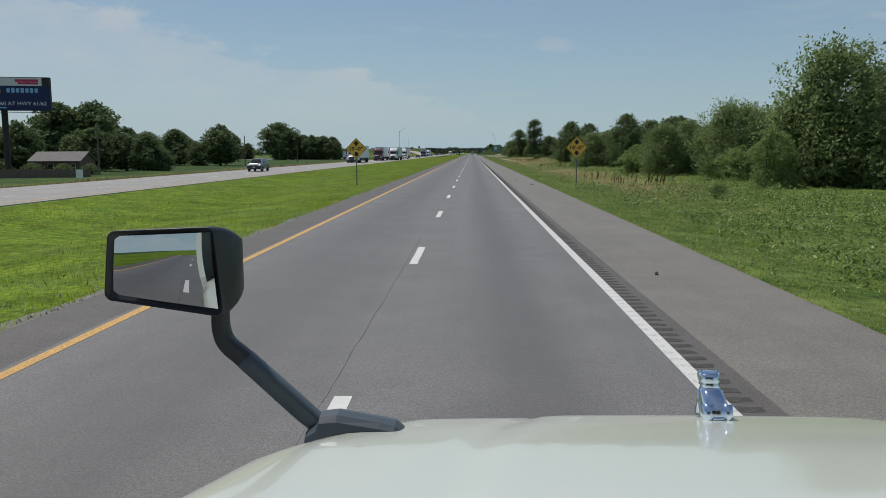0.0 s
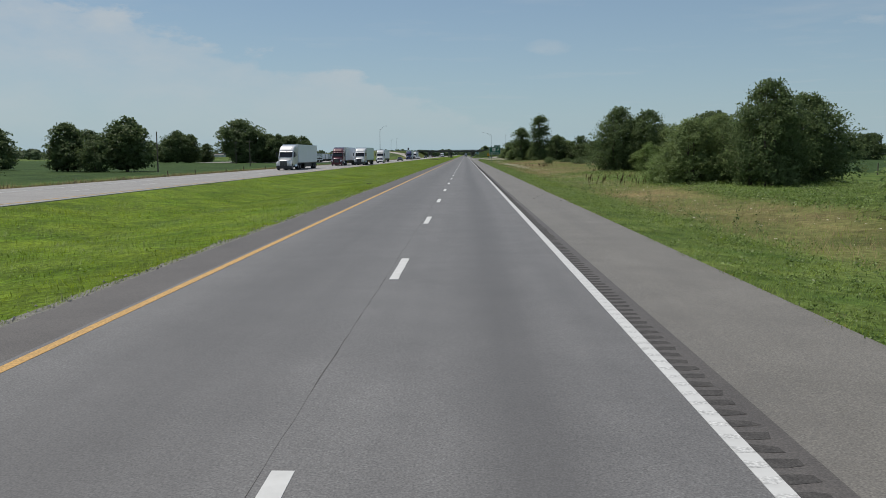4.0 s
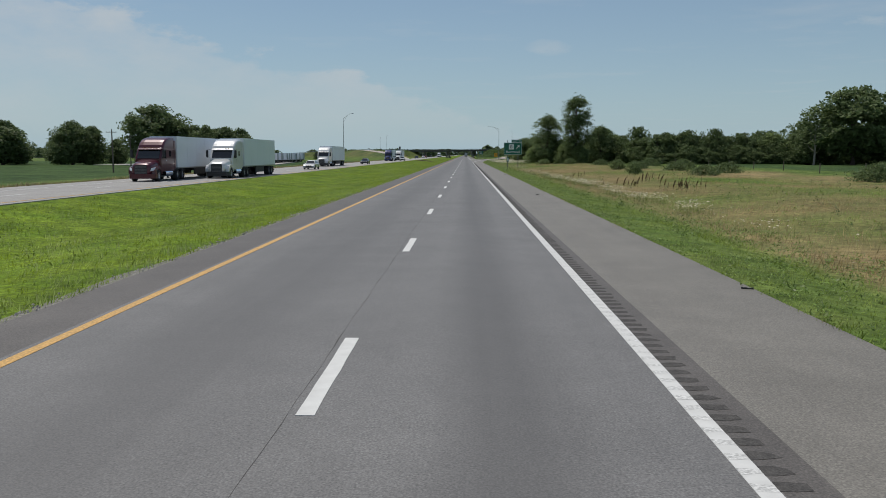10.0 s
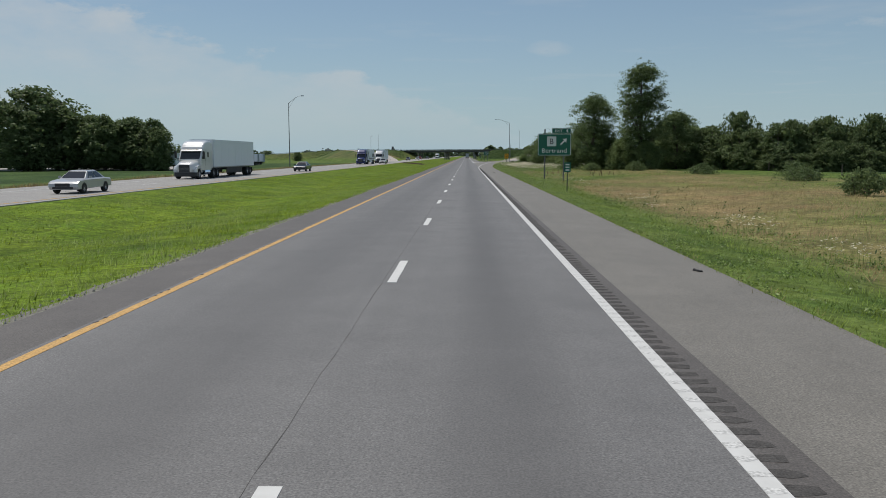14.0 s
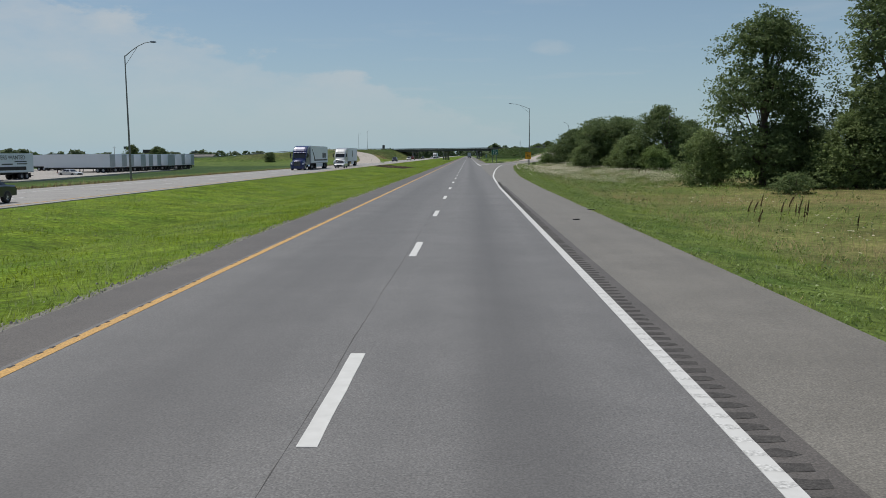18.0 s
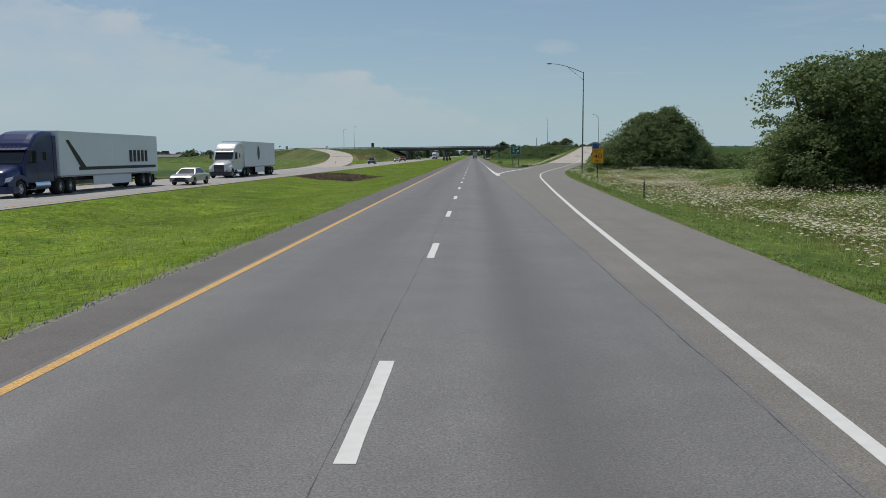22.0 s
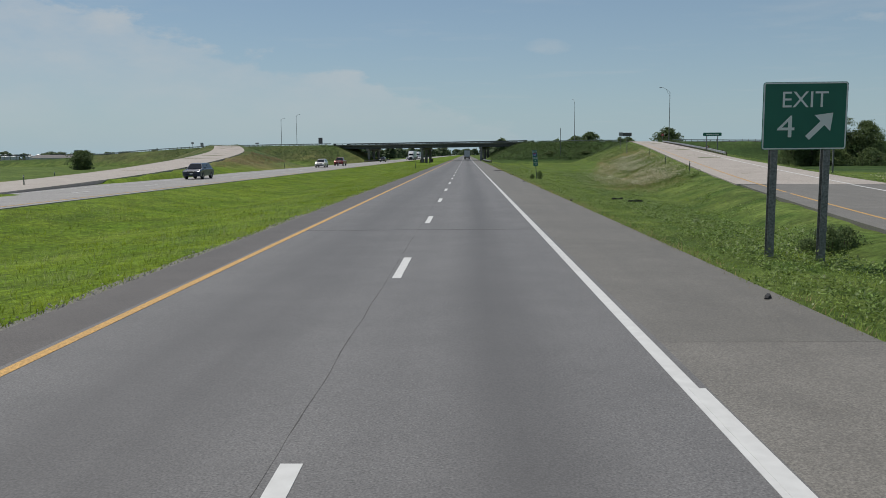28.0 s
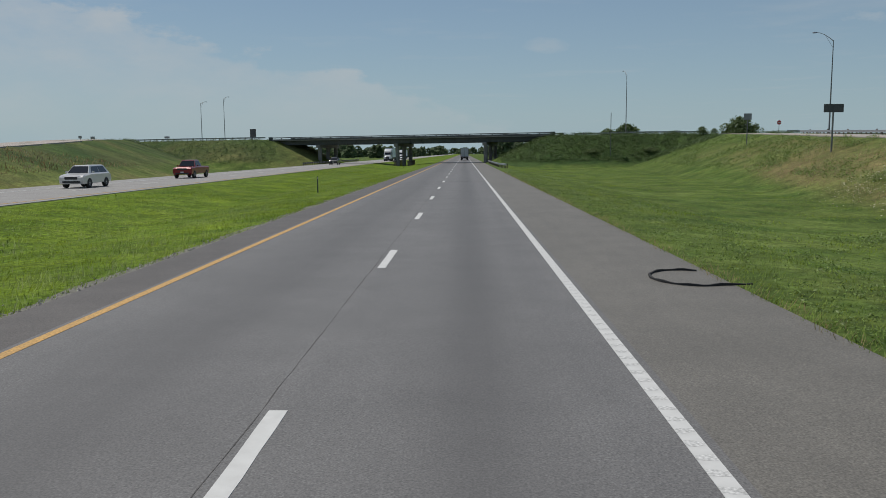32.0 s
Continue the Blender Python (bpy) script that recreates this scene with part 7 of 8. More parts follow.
def semi_truck(x, y, cab_mat, box_mat, label, rz=0.0, roof=3.95, emblem=None, trailer_len=16.0):
    """Tractor with a box trailer; its nose is at its origin and it faces -y."""
    o = empty("semi_truck", x, y, 0.0, rz)
    tagged(o, label, "truck", "passing trucks")
    # hood with a drooping nose
    rings = []
    for yy, hw, z0, z1 in ((0.02, 0.60, 0.70, 1.34), (0.06, 0.74, 0.66, 1.44), (0.16, 0.84, 0.62, 1.54), (0.35, 0.90, 0.62, 1.62), (0.8, 0.95, 0.62, 1.75), (1.3, 1.0, 0.62, 1.86), (1.75, 1.05, 0.62, 1.95)):
        ring = [(-hw, yy, z0), (hw, yy, z0)]
        for k in range(13):
            a = math.pi * k / 12
            c_, s_ = math.cos(a), math.sin(a)
            ring.append((hw * math.copysign(abs(c_) ** 0.5, c_), yy, z0 + 0.5 * (z1 - z0) + 0.5 * (z1 - z0) * s_ ** 0.55))
        rings.append(ring)
    part("hood", loft(bmesh.new(), rings), cab_mat, o, smooth=True)
    part("grille", plate(1.1, 0.86, 0.12, 0.0, 0.05, 0, 1.02), M["black_plastic"], o)
    for k in range(6):
        part("grille_bar", boxed(-0.5, 0.5, -0.02, -0.002, 0.68 + k * 0.13, 0.71 + k * 0.13), M["dull_steel"], o)
    bm = bmesh.new()
    loft(bm, [[(-1.2, 0.35, 0.28), (-1.2, 0.35, 0.66), (-1.2, 0.9, 0.66), (-1.2, 0.9, 0.28)], [(-0.95, -0.06, 0.26), (-0.95, -0.06, 0.68), (-0.95, 0.6, 0.68), (-0.95, 0.6, 0.26)],
              [(0.95, -0.06, 0.26), (0.95, -0.06, 0.68), (0.95, 0.6, 0.68), (0.95, 0.6, 0.26)], [(1.2, 0.35, 0.28), (1.2, 0.35, 0.66), (1.2, 0.9, 0.66), (1.2, 0.9, 0.28)]])
    part("bumper", bm, M["black_plastic"] if cab_mat.name.startswith("white") else cab_mat, o)
    for s in (-1, 1):
        arch = [(0.28, 0.68), (0.30, 1.0), (0.55, 1.28), (1.15, 1.38), (1.7, 1.25), (1.9, 0.95), (1.92, 0.62), (1.75, 0.62), (1.62, 0.95), (1.15, 1.14), (0.7, 1.0), (0.55, 0.68)]
        bm = bmesh.new()
        side_prism(bm, arch, min(s * 0.86, s * 1.2), max(s * 0.86, s * 1.2))
        part("fender", bm, cab_mat, o)
        part("headlight", slab([(s * 0.80, 0.14, 0.92), (s * 1.12, 0.36, 0.98), (s * 1.14, 0.52, 1.26), (s * 0.84, 0.22, 1.16)], 0.06), M["lens"], o)
        wheel(o, s * 1.03, 1.15, 0.51, 0.32, s)
        # mirrors on their arms
        arm = part("mirror_arm", tube(bmesh.new(), [(s * 1.12, 1.95, 2.0), (s * 1.42, 1.75, 2.05), (s * 1.42, 1.75, 2.85), (s * 1.12, 2.0, 2.9)], [0.02] * 4, 6), M["black_plastic"], o)
        part("side_mirror", boxed(s * 1.45 - 0.11, s * 1.45 + 0.11, 1.68, 1.84, 2.1, 2.8), M["black_plastic"], o, bevel=0.03)
    # cab with raked screen and roof fairing
    hw = 1.18
    prof = [(1.7, 0.85), (1.7, 1.98), (2.28, 2.86), (2.34, 2.98), (2.5, 3.24), (2.78, 3.5), (3.15, roof - 0.24), (3.6, roof - 0.09), (4.2, roof), (4.95, roof), (4.95, 0.85)]
    rings = []
    for xx, k in ((-1.0, 0.30), (-0.985, 0.17), (-0.95, 0.09), (-0.86, 0.03), (-0.6, 0.0), (0.6, 0.0), (0.86, 0.03), (0.95, 0.09), (0.985, 0.17), (1.0, 0.30)):
        rings.append([(xx * hw, yy + (k * 0.4 if yy < 4 else 0), zz_ - (k * 0.8 if zz_ > 2.9 else 0)) for yy, zz_ in prof])
    part("cab", loft(bmesh.new(), rings), cab_mat, o)
    part("windshield", slab([(-1.0, 1.72, 2.02), (1.0, 1.72, 2.02), (0.98, 2.25, 2.84), (-0.98, 2.25, 2.84)], 0.03), M["glass_dark"], o)
    part("sun_visor", slab([(-1.06, 2.05, 2.82), (1.06, 2.05, 2.82), (1.06, 2.36, 2.96), (-1.06, 2.36, 2.96)], 0.04), cab_mat, o)
    for s in (-1, 1):
        xx = s * (hw + 0.004)
        part("side_window", slab([(xx, 2.0, 2.02), (xx, 2.95, 2.02), (xx, 2.95, 2.78), (xx, 2.42, 2.78)], 0.012), M["glass_dark"], o)
        part("sleeper_window", slab([(xx, 3.75, 2.2), (xx, 4.15, 2.2), (xx, 4.15, 2.7), (xx, 3.75, 2.7)], 0.012), M["glass_dark"], o)
        part("door_seam", boxed(min(xx, xx + s * 0.004), max(xx, xx + s * 0.004), 3.08, 3.10, 0.95, 2.9), M["black_plastic"], o)
        part("door_handle", boxed(min(xx, xx + s * 0.03), max(xx, xx + s * 0.03), 2.82, 3.0, 1.78, 1.84), M["chrome"], o)
        part("side_fairing", boxed(s * 1.16 - 0.04, s * 1.16 + 0.04, 4.95, 5.35, 1.0, roof - 0.3), cab_mat, o, bevel=0.015)
        bm = bmesh.new()
        cyl(bm, (s * 0.95, 2.7, 0.68), (s * 0.95, 4.4, 0.68), 0.3, n=16)
        part("fuel_tank", bm, M["chrome"] if s > 0 else M["galv"], o)
        part("step", boxed(s * 1.1 - 0.12, s * 1.1 + 0.12, 2.1, 2.65, 0.4, 0.46), M["galv"], o)
        for yy in (5.55, 6.85):
            wheel(o, s * 0.98, yy, 0.51, 0.56, s)
            part("quarter_fender", side_prism(bmesh.new(), [(yy - 0.6, 0.9), (yy - 0.4, 1.08), (yy + 0.4, 1.08), (yy + 0.6, 0.9), (yy + 0.58, 0.88), (yy + 0.38, 1.05), (yy - 0.38, 1.05), (yy - 0.58, 0.88)], min(s * 0.7, s * 1.25), max(s * 0.7, s * 1.25)), M["black_plastic"], o)
    for k in range(5):
        part("marker_lamp", boxed(-0.56 + k * 0.28 - 0.035, -0.56 + k * 0.28 + 0.035, 2.28, 2.36, 3.0, 3.035), M["sign_orange"], o)
    part("chassis", boxed(-0.45, 0.45, 1.2, 7.9, 0.62, 0.86), M["chassis"], o)
    trailer_body(o, 5.5, 5.5 + trailer_len, box_mat, stripe=emblem)
    if emblem:
        for s in (-1, 1):
            xx = s * 1.305
            if emblem == "round":
                bm = bmesh.new()
                bm.faces.new([bm.verts.new((xx + s * 0.004, 11.5 + 0.55 * math.cos(a), 2.75 + 0.85 * math.sin(a))) for a in np.linspace(0, 2 * math.pi, 24, endpoint=False)])
                part("emblem", bm, M["post_green"], o)
            else:
                part("emblem", boxed(min(xx, xx + s * 0.006), max(xx, xx + s * 0.006), 8.0, 21.0, 1.5, 1.72), M["chassis"], o)
                part("emblem", slab([(xx + s * 0.006, 6.4, 3.5), (xx + s * 0.006, 6.8, 3.5), (xx + s * 0.006, 9.0, 1.72), (xx + s * 0.006, 8.2, 1.72)], 0.008), M["chassis"], o)
                for k in range(5):
                    part("lettering_bar", boxed(min(xx, xx + s * 0.006), max(xx, xx + s * 0.006), 16.0 + k * 0.72, 16.5 + k * 0.72, 2.0, 2.9), M["chassis"], o)
    return o


white_cab, red_cab, blue_cab = paint("white_cab_paint", (0.72, 0.73, 0.73)), paint("maroon_cab_paint", (0.085, 0.010, 0.022)), paint("navy_cab_paint", (0.014, 0.026, 0.12))
semi_truck(-27.0, 186, white_cab, M["trailer_white"], "white semi truck with a long pale box trailer on the road")
semi_truck(-27.0, 237, red_cab, M["trailer_white"], "dark maroon semi truck pulling a silver box trailer", emblem=None)
semi_truck(-23.3, 246.5, white_cab, M["trailer_white"], "white semi truck with a grey box trailer in the inner lane", trailer_len=13.6)
semi_truck(-27.0, 325, white_cab, M["trailer_white"], "white semi truck with a pale box trailer far along the road")
semi_truck(-27.0, 458, blue_cab, M["trailer_white"], "dark blue semi truck with a swoosh on its pale trailer", emblem="swoosh", roof=4.05)
semi_truck(-26.8, 499, white_cab, M["trailer_white"], "white semi truck with a round green emblem on its trailer", emblem="round", trailer_len=14.0)
semi_truck(-23.3, 905, white_cab, M["trailer_white"], "white semi truck coming out from behind the bridge")
semi_truck(-27.0, 1010, white_cab, M["trailer_white"], "distant white semi truck beyond the bridge")


def lead_truck(x, y):
    """The truck ahead, seen from behind, driving away."""
    o = empty("box_trailer_truck", x, y, 0.0, 180)
    tagged(o, "dark grey van trailer with a flat rear driving ahead", "truck")
    trailer_body(o, -16.0, 0.0, paint("dark_grey_trailer", (0.10, 0.09, 0.095), 0.5))
    part("cab", boxed(-1.2, 1.2, -21.0, -16.4, 0.8, 3.9), white_cab, o, bevel=0.08)
    for s in (-1, 1):
        wheel(o, s * 1.03, -20.2, 0.51, 0.32, s)
        wheel(o, s * 0.98, -15.2, 0.51, 0.56, s)


lead_truck(1.85, 905)

CAR_FORMS = {
    # lower side outline (y, z) from the nose at -y, then the roof line: screen base, roof front, roof rear, rear base
    "sedan": (4.85, 1.86, [(0, 0.42), (0.02, 0.62), (0.25, 0.76), (1.35, 0.95), (3.9, 0.98), (4.75, 0.92), (4.85, 0.7), (4.82, 0.36), (0.1, 0.26)], [(1.25, 0.93), (2.05, 1.42), (3.25, 1.44), (4.15, 0.97)], 0.33),
    "suv": (4.65, 1.9, [(0, 0.5), (0.0, 0.8), (0.2, 0.98), (1.15, 1.1), (4.3, 1.12), (4.6, 1.0), (4.65, 0.6), (4.6, 0.38), (0.1, 0.3)], [(1.0, 1.08), (1.65, 1.66), (4.0, 1.68), (4.5, 1.1)], 0.37),
    "pickup": (5.7, 2.0, [(0, 0.55), (0.0, 1.0), (0.15, 1.12), (1.45, 1.2), (3.7, 1.22), (5.65, 1.2), (5.7, 0.9), (5.65, 0.5), (0.1, 0.4)], [(1.35, 1.18), (1.95, 1.85), (3.2, 1.87), (3.62, 1.2)], 0.41),
}


def car(form, x, y, mat, label, rz=0.0):
    """A car facing -y with its nose at its origin."""
    length, width, low, roof, r = CAR_FORMS[form]
    o = empty({"sedan": "car", "suv": "suv", "pickup": "pickup_truck"}[form], x, y, ground_z(x, y) + 0.2 if -32 < x < -19 else ground_z(x, y) + 0.02, rz)
    tagged(o, label, {"sedan": "car", "suv": "car", "pickup": "pickup truck"}[form], "passing cars")
    hw = width / 2
    rings = []
    for xx, k in ((-hw, 0.10), (-hw + 0.10, 0.02), (-hw + 0.35, 0.0), (hw - 0.35, 0.0), (hw - 0.10, 0.02), (hw, 0.10)):
        rings.append([(xx, yy + (k if yy < length / 2 else -k), zz_ - (k if zz_ > 0.85 else -k * 0.3)) for yy, zz_ in low])
    part("body", loft(bmesh.new(), rings), mat, o)
    a, b_, c, d = roof
    base_w, top_w = hw - 0.10, hw - 0.34
    bm = bmesh.new()
    loft(bm, [[(-base_w, a[0], a[1] - 0.06), (base_w, a[0], a[1] - 0.06), (base_w, d[0], d[1] - 0.06), (-base_w, d[0], d[1] - 0.06)],
              [(-top_w, b_[0], b_[1] - 0.04), (top_w, b_[0], b_[1] - 0.04), (top_w, c[0], c[1] - 0.04), (-top_w, c[0], c[1] - 0.04)],
              [(-top_w + 0.12, b_[0] + 0.15, b_[1] + 0.01), (top_w - 0.12, b_[0] + 0.15, b_[1] + 0.01), (top_w - 0.12, c[0] - 0.1, c[1] + 0.01), (-top_w + 0.12, c[0] - 0.1, c[1] + 0.01)]])
    part("cabin", bm, mat, o)

    def between(p, q, t):
        return tuple(p[i] + (q[i] - p[i]) * t for i in range(3))

    fb, ft = [(-base_w, a[0], a[1] - 0.06), (base_w, a[0], a[1] - 0.06)], [(-top_w, b_[0], b_[1] - 0.04), (top_w, b_[0], b_[1] - 0.04)]
    lift = 0.012
    p = [between(fb[0], ft[0], 0.14), between(fb[1], ft[1], 0.14), between(fb[1], ft[1], 0.93), between(fb[0], ft[0], 0.93)]
    p = [(q[0] * 0.93, q[1] - lift, q[2] + lift) for q in p]
    part("windshield", slab(p, 0.012), M["glass_dark"], o)
    rb, rt_ = [(-base_w, d[0], d[1] - 0.06), (base_w, d[0], d[1] - 0.06)], [(-top_w, c[0], c[1] - 0.04), (top_w, c[0], c[1] - 0.04)]
    p = [between(rb[0], rt_[0], 0.2), between(rb[1], rt_[1], 0.2), between(rb[1], rt_[1], 0.92), between(rb[0], rt_[0], 0.92)]
    part("rear_window", slab([(q[0] * 0.92, q[1] + lift, q[2] + lift) for q in p], 0.012), M["glass_dark"], o)
    for s in (-1, 1):
        f0, f1 = (s * base_w, a[0], a[1] - 0.06), (s * top_w, b_[0], b_[1] - 0.04)
        r0, r1 = (s * base_w, d[0], d[1] - 0.06), (s * top_w, c[0], c[1] - 0.04)
        for t0, t1 in ((0.10, 0.5), (0.53, 0.90)):
            lo0, lo1 = between(f0, r0, t0 + 0.02), between(f0, r0, t1)
            hi0, hi1 = between(f1, r1, t0), between(f1, r1, t1)
            q = [between(lo0, hi0, 0.16), between(lo1, hi1, 0.16), between(lo1, hi1, 0.9), between(lo0, hi0, 0.9)]
            part("side_window", slab([(v[0] + s * lift, v[1], v[2] + 0.004) for v in q], 0.010), M["glass_dark"], o)
        part("headlight", slab([(s * (hw - 0.52), 0.02, low[1][1] - 0.04), (s * (hw - 0.10), 0.12, low[1][1] - 0.02), (s * (hw - 0.12), 0.16, low[2][1] - 0.08), (s * (hw - 0.5), 0.06, low[2][1] - 0.12)], 0.05), M["lens"], o)
        part("tail_light", boxed(min(s * (hw - 0.35), s * (hw - 0.1)), max(s * (hw - 0.35), s * (hw - 0.1)), length - 0.05, length + 0.01, low[5][1] - 0.22, low[5][1] - 0.08), M["red_lens"], o)
        part("door_mirror", boxed(s * (hw + 0.06) - 0.09, s * (hw + 0.06) + 0.09, a[0] + 0.35, a[0] + 0.47, a[1] + 0.02, a[1] + 0.16), mat, o, bevel=0.03)
        part("wheel_arch", side_prism(bmesh.new(), [(0.92 - r - 0.05 + (r + 0.05) * (1 - math.cos(t)), 0.28 + (r + 0.09) * math.sin(t)) for t in np.linspace(0, math.pi, 9)], min(s * (hw - 0.02), s * (hw + 0.006)), max(s * (hw - 0.02), s * (hw + 0.006))), M["black_plastic"], o)
        part("wheel_arch", side_prism(bmesh.new(), [(length - 0.98 - r - 0.05 + (r + 0.05) * (1 - math.cos(t)), 0.28 + (r + 0.09) * math.sin(t)) for t in np.linspace(0, math.pi, 9)], min(s * (hw - 0.02), s * (hw + 0.006)), max(s * (hw - 0.02), s * (hw + 0.006))), M["black_plastic"], o)
        for yy in (0.92, length - 0.98):
            wheel(o, s * (hw - 0.10), yy, r, 0.23, s)
    part("grille", plate(width * 0.5, 0.2, 0.04, -0.02, 0.02, 0, low[1][1] - 0.06), M["black_plastic"], o)
    part("lower_intake", plate(width * 0.7, 0.14, 0.04, 0.0, 0.08, 0, low[0][1] - 0.04), M["black_plastic"], o)
    part("plate_blank", boxed(-0.16, 0.16, -0.012, 0.0, low[0][1] + 0.04, low[0][1] + 0.14), M["sign_white"], o)
    if form == "pickup":
        part("bed", boxed(-hw + 0.16, hw - 0.16, 3.8, length - 0.08, 1.19, 1.215), M["chassis"], o)
    return o


silver, dark_blue, near_black, white_car, red_car = paint("silver_paint", (0.50, 0.51, 0.52)), paint("dark_blue_paint", (0.02, 0.035, 0.075)), paint("black_blue_paint", (0.008, 0.011, 0.02)), paint("white_paint", (0.7, 0.7, 0.69)), paint("red_paint", (0.22, 0.012, 0.018))
car("suv", -27.0, 102, dark_blue, "dark blue sport utility vehicle on the far carriageway")
car("sedan", -23.5, 294, silver, "pale silver saloon car in the inner lane")
car("sedan", -23.6, 364, near_black, "shiny black-blue saloon car in the inner lane")
car("sedan", -23.3, 478, silver, "silver saloon car beside the trucks")
car("suv", -27.2, 632, dark_blue, "dark blue crossover car on the far carriageway")
car("pickup", -27.1, 727, red_car, "dark red pickup truck on the far carriageway")
car("suv", -27.1, 704, white_car, "white sport utility vehicle on the far carriageway")
car("suv", -27.3, 822, near_black, "dark sport utility vehicle under the bridge")
car("sedan", -27.0, 940, white_car, "white car far beyond the bridge")
car("sedan", -23.3, 970, white_car, "white car far beyond the bridge")

# ---------------------------------------------------------------- trailer park and buildings beyond the far carriageway


def parked_trailer(x, y, rz, label, length=15.0, lettered=False):
    o = empty("parked_trailer", x, y, -1.06, rz)
    tagged(o, label, "trailer", "parked trailers")
    trailer_body(o, 0.0, length, M["trailer_white"], skirts=False)
    if lettered:
        # big painted words on the flank
        holder = empty("tmp", 0, 0, 0)
        bpy.data.objects.remove(holder)
        t_ = letters("lettering", "OTR DRIVERS WANTED", 0, 0, 0, 0.62, 9.6, M["chassis"], o)
        t_.matrix_basis = Matrix.Translation((1.312, length / 2, 3.45)) @ Matrix.Rotation(radians(90), 4, "Z")
        for k, (cy, cz, w_, h_) in enumerate(((2.4, 2.75, 2.6, 0.16), (2.2, 2.35, 2.2, 0.16), (10.5, 2.8, 2.8, 0.16), (10.8, 2.45, 2.4, 0.16), (7.4, 1.75, 8.6, 0.55), (7.4, 2.4, 2.4, 0.2))):
            part("lettering_bar", boxed(1.304, 1.311, cy - w_ / 2, cy + w_ / 2, cz - h_ / 2, cz + h_ / 2), M["chassis"] if k == 4 else M["girder"], o)


strip("yard", [(-128, y, -1.06) for y in (441, 480, 520, 562)], [(-64.5 - 0.14 * (y - 441), y, -1.06) for y in (441, 480, 520, 562)], M["yard"], 0.4, label="pale gravel trailer yard beside the motorway", category="yard")
parked_trailer(-71.6, 440, -7, "white parked trailer lettered for drivers wanted", 13.5, True)
for k, dy in enumerate((0, 4.3, 11.2, 15.4, 19.8, 26.6, 31.0, 35.2, 42.0, 46.5)):
    parked_trailer(-92.5 + 0.1 * k + 0.7 * math.sin(k * 2.3), 501.5 + dy, -91 + 1.5 * math.sin(k * 1.7), "white box trailer parked side by side in a row", 15.0)
for k in range(2):
    parked_trailer(-122 + k, 532 + 6 * k, -90, "white box trailer parked at the back of the yard", 14.5)
car("sedan", -74.5, 480, white_car, "white car parked beside the trailers", 70)


def billboard():
    x, y = -76.9, 131
    o = empty("billboard", x, y, ground_z(x, y), 14)
    tagged(o, "tall dark blue advertising billboard on a steel column", "billboard")
    zg = ground_z(x, y)
    bm = bmesh.new()
    cyl(bm, (0, 0.7, -0.5), (0, 0.7, 10.8 - zg), 0.5, n=18)
    part("column", bm, M["chassis"], o)
    z0, z1 = 9.7 - zg, 15.2 - zg
    part("frame", boxed(-7.4, 7.4, 0.1, 1.1, z0, z1), M["chassis"], o)
    part("panel", boxed(-7.35, 7.35, 0.02, 0.095, z0 + 0.1, z1 - 1.45), M["billboard_blue"], o)
    part("panel", boxed(-7.35, 6.2, 0.02, 0.095, z1 - 1.44, z1 - 0.1), M["billboard_white"], o)
    part("logo", plate(3.6, 0.42, 0.1, 0.0, 0.015, 3.9, z1 - 0.58), M["billboard_pink"], o)
    part("logo", plate(3.2, 0.36, 0.1, 0.0, 0.015, 4.1, z1 - 1.02), M["billboard_pink"], o)
    for k in range(7):
        part("logo", plate(0.52, 0.72 + 0.1 * (k % 2), 0.15, 0.0, 0.015, 1.0 + k * 0.72, z1 - 2.2), M["billboard_cyan"], o)
    part("logo", plate(1.6, 1.1, 0.4, 0.0, 0.015, -1.0, z1 - 2.3), M["billboard_yellow"], o)
    letters("lettering", "HWY 60 AT HWY 61/62", 2.0, z0 + 1.15, 0.012, 0.62, 9.6, M["billboard_white"], o)
    part("lettering_bar", boxed(-4.0, 0.6, 0.0, 0.015, z0 + 0.35, z0 + 0.55), M["billboard_cyan"], o)
    part("catwalk", boxed(-7.0, 7.0, -0.9, 0.0, z0 - 0.35, z0 - 0.28), M["chassis"], o)


billboard()


def house():
    x, y = -74.5, 142
    o = empty("house", x, y, ground_z(x, y), 8)
    tagged(o, "low brown brick ranch house with a shingled gable roof", "house")
    o.scale = (0.66, 1.0, 0.88)
    part("wall", boxed(-6.5, 6.5, 0, 8.5, -0.3, 2.7), M["house_wall"], o)
    bm = bmesh.new()
    loft(bm, [[(-7.1, -0.6, 2.6), (-7.1, 4.25, 4.5), (-7.1, 9.1, 2.6), (-7.1, 9.1, 2.75), (-7.1, 4.25, 4.7), (-7.1, -0.6, 2.75)], [(7.1, -0.6, 2.6), (7.1, 4.25, 4.5), (7.1, 9.1, 2.6), (7.1, 9.1, 2.75), (7.1, 4.25, 4.7), (7.1, -0.6, 2.75)]])
    part("roof", bm, M["roof_shingle"], o)
    bm = bmesh.new()
    loft(bm, [[(-6.45, 0.05, 2.65), (-6.45, 4.25, 4.45), (-6.45, 8.45, 2.65)], [(6.45, 0.05, 2.65), (6.45, 4.25, 4.45), (6.45, 8.45, 2.65)]])
    part("gable", bm, M["house_wall"], o)
    for cx in (-4.4, -1.2, 4.6):
        w_ = part("window", boxed(cx - 0.75, cx + 0.75, -0.05, 0.06, 1.0, 2.2), M["sign_white"], o)
        part("pane", boxed(cx - 0.66, cx + 0.66, -0.07, -0.052, 1.08, 2.12), M["glass_dark"], w_)
    part("door", boxed(1.5, 2.5, -0.05, 0.06, 0.0, 2.05), M["wood"], o)


house()


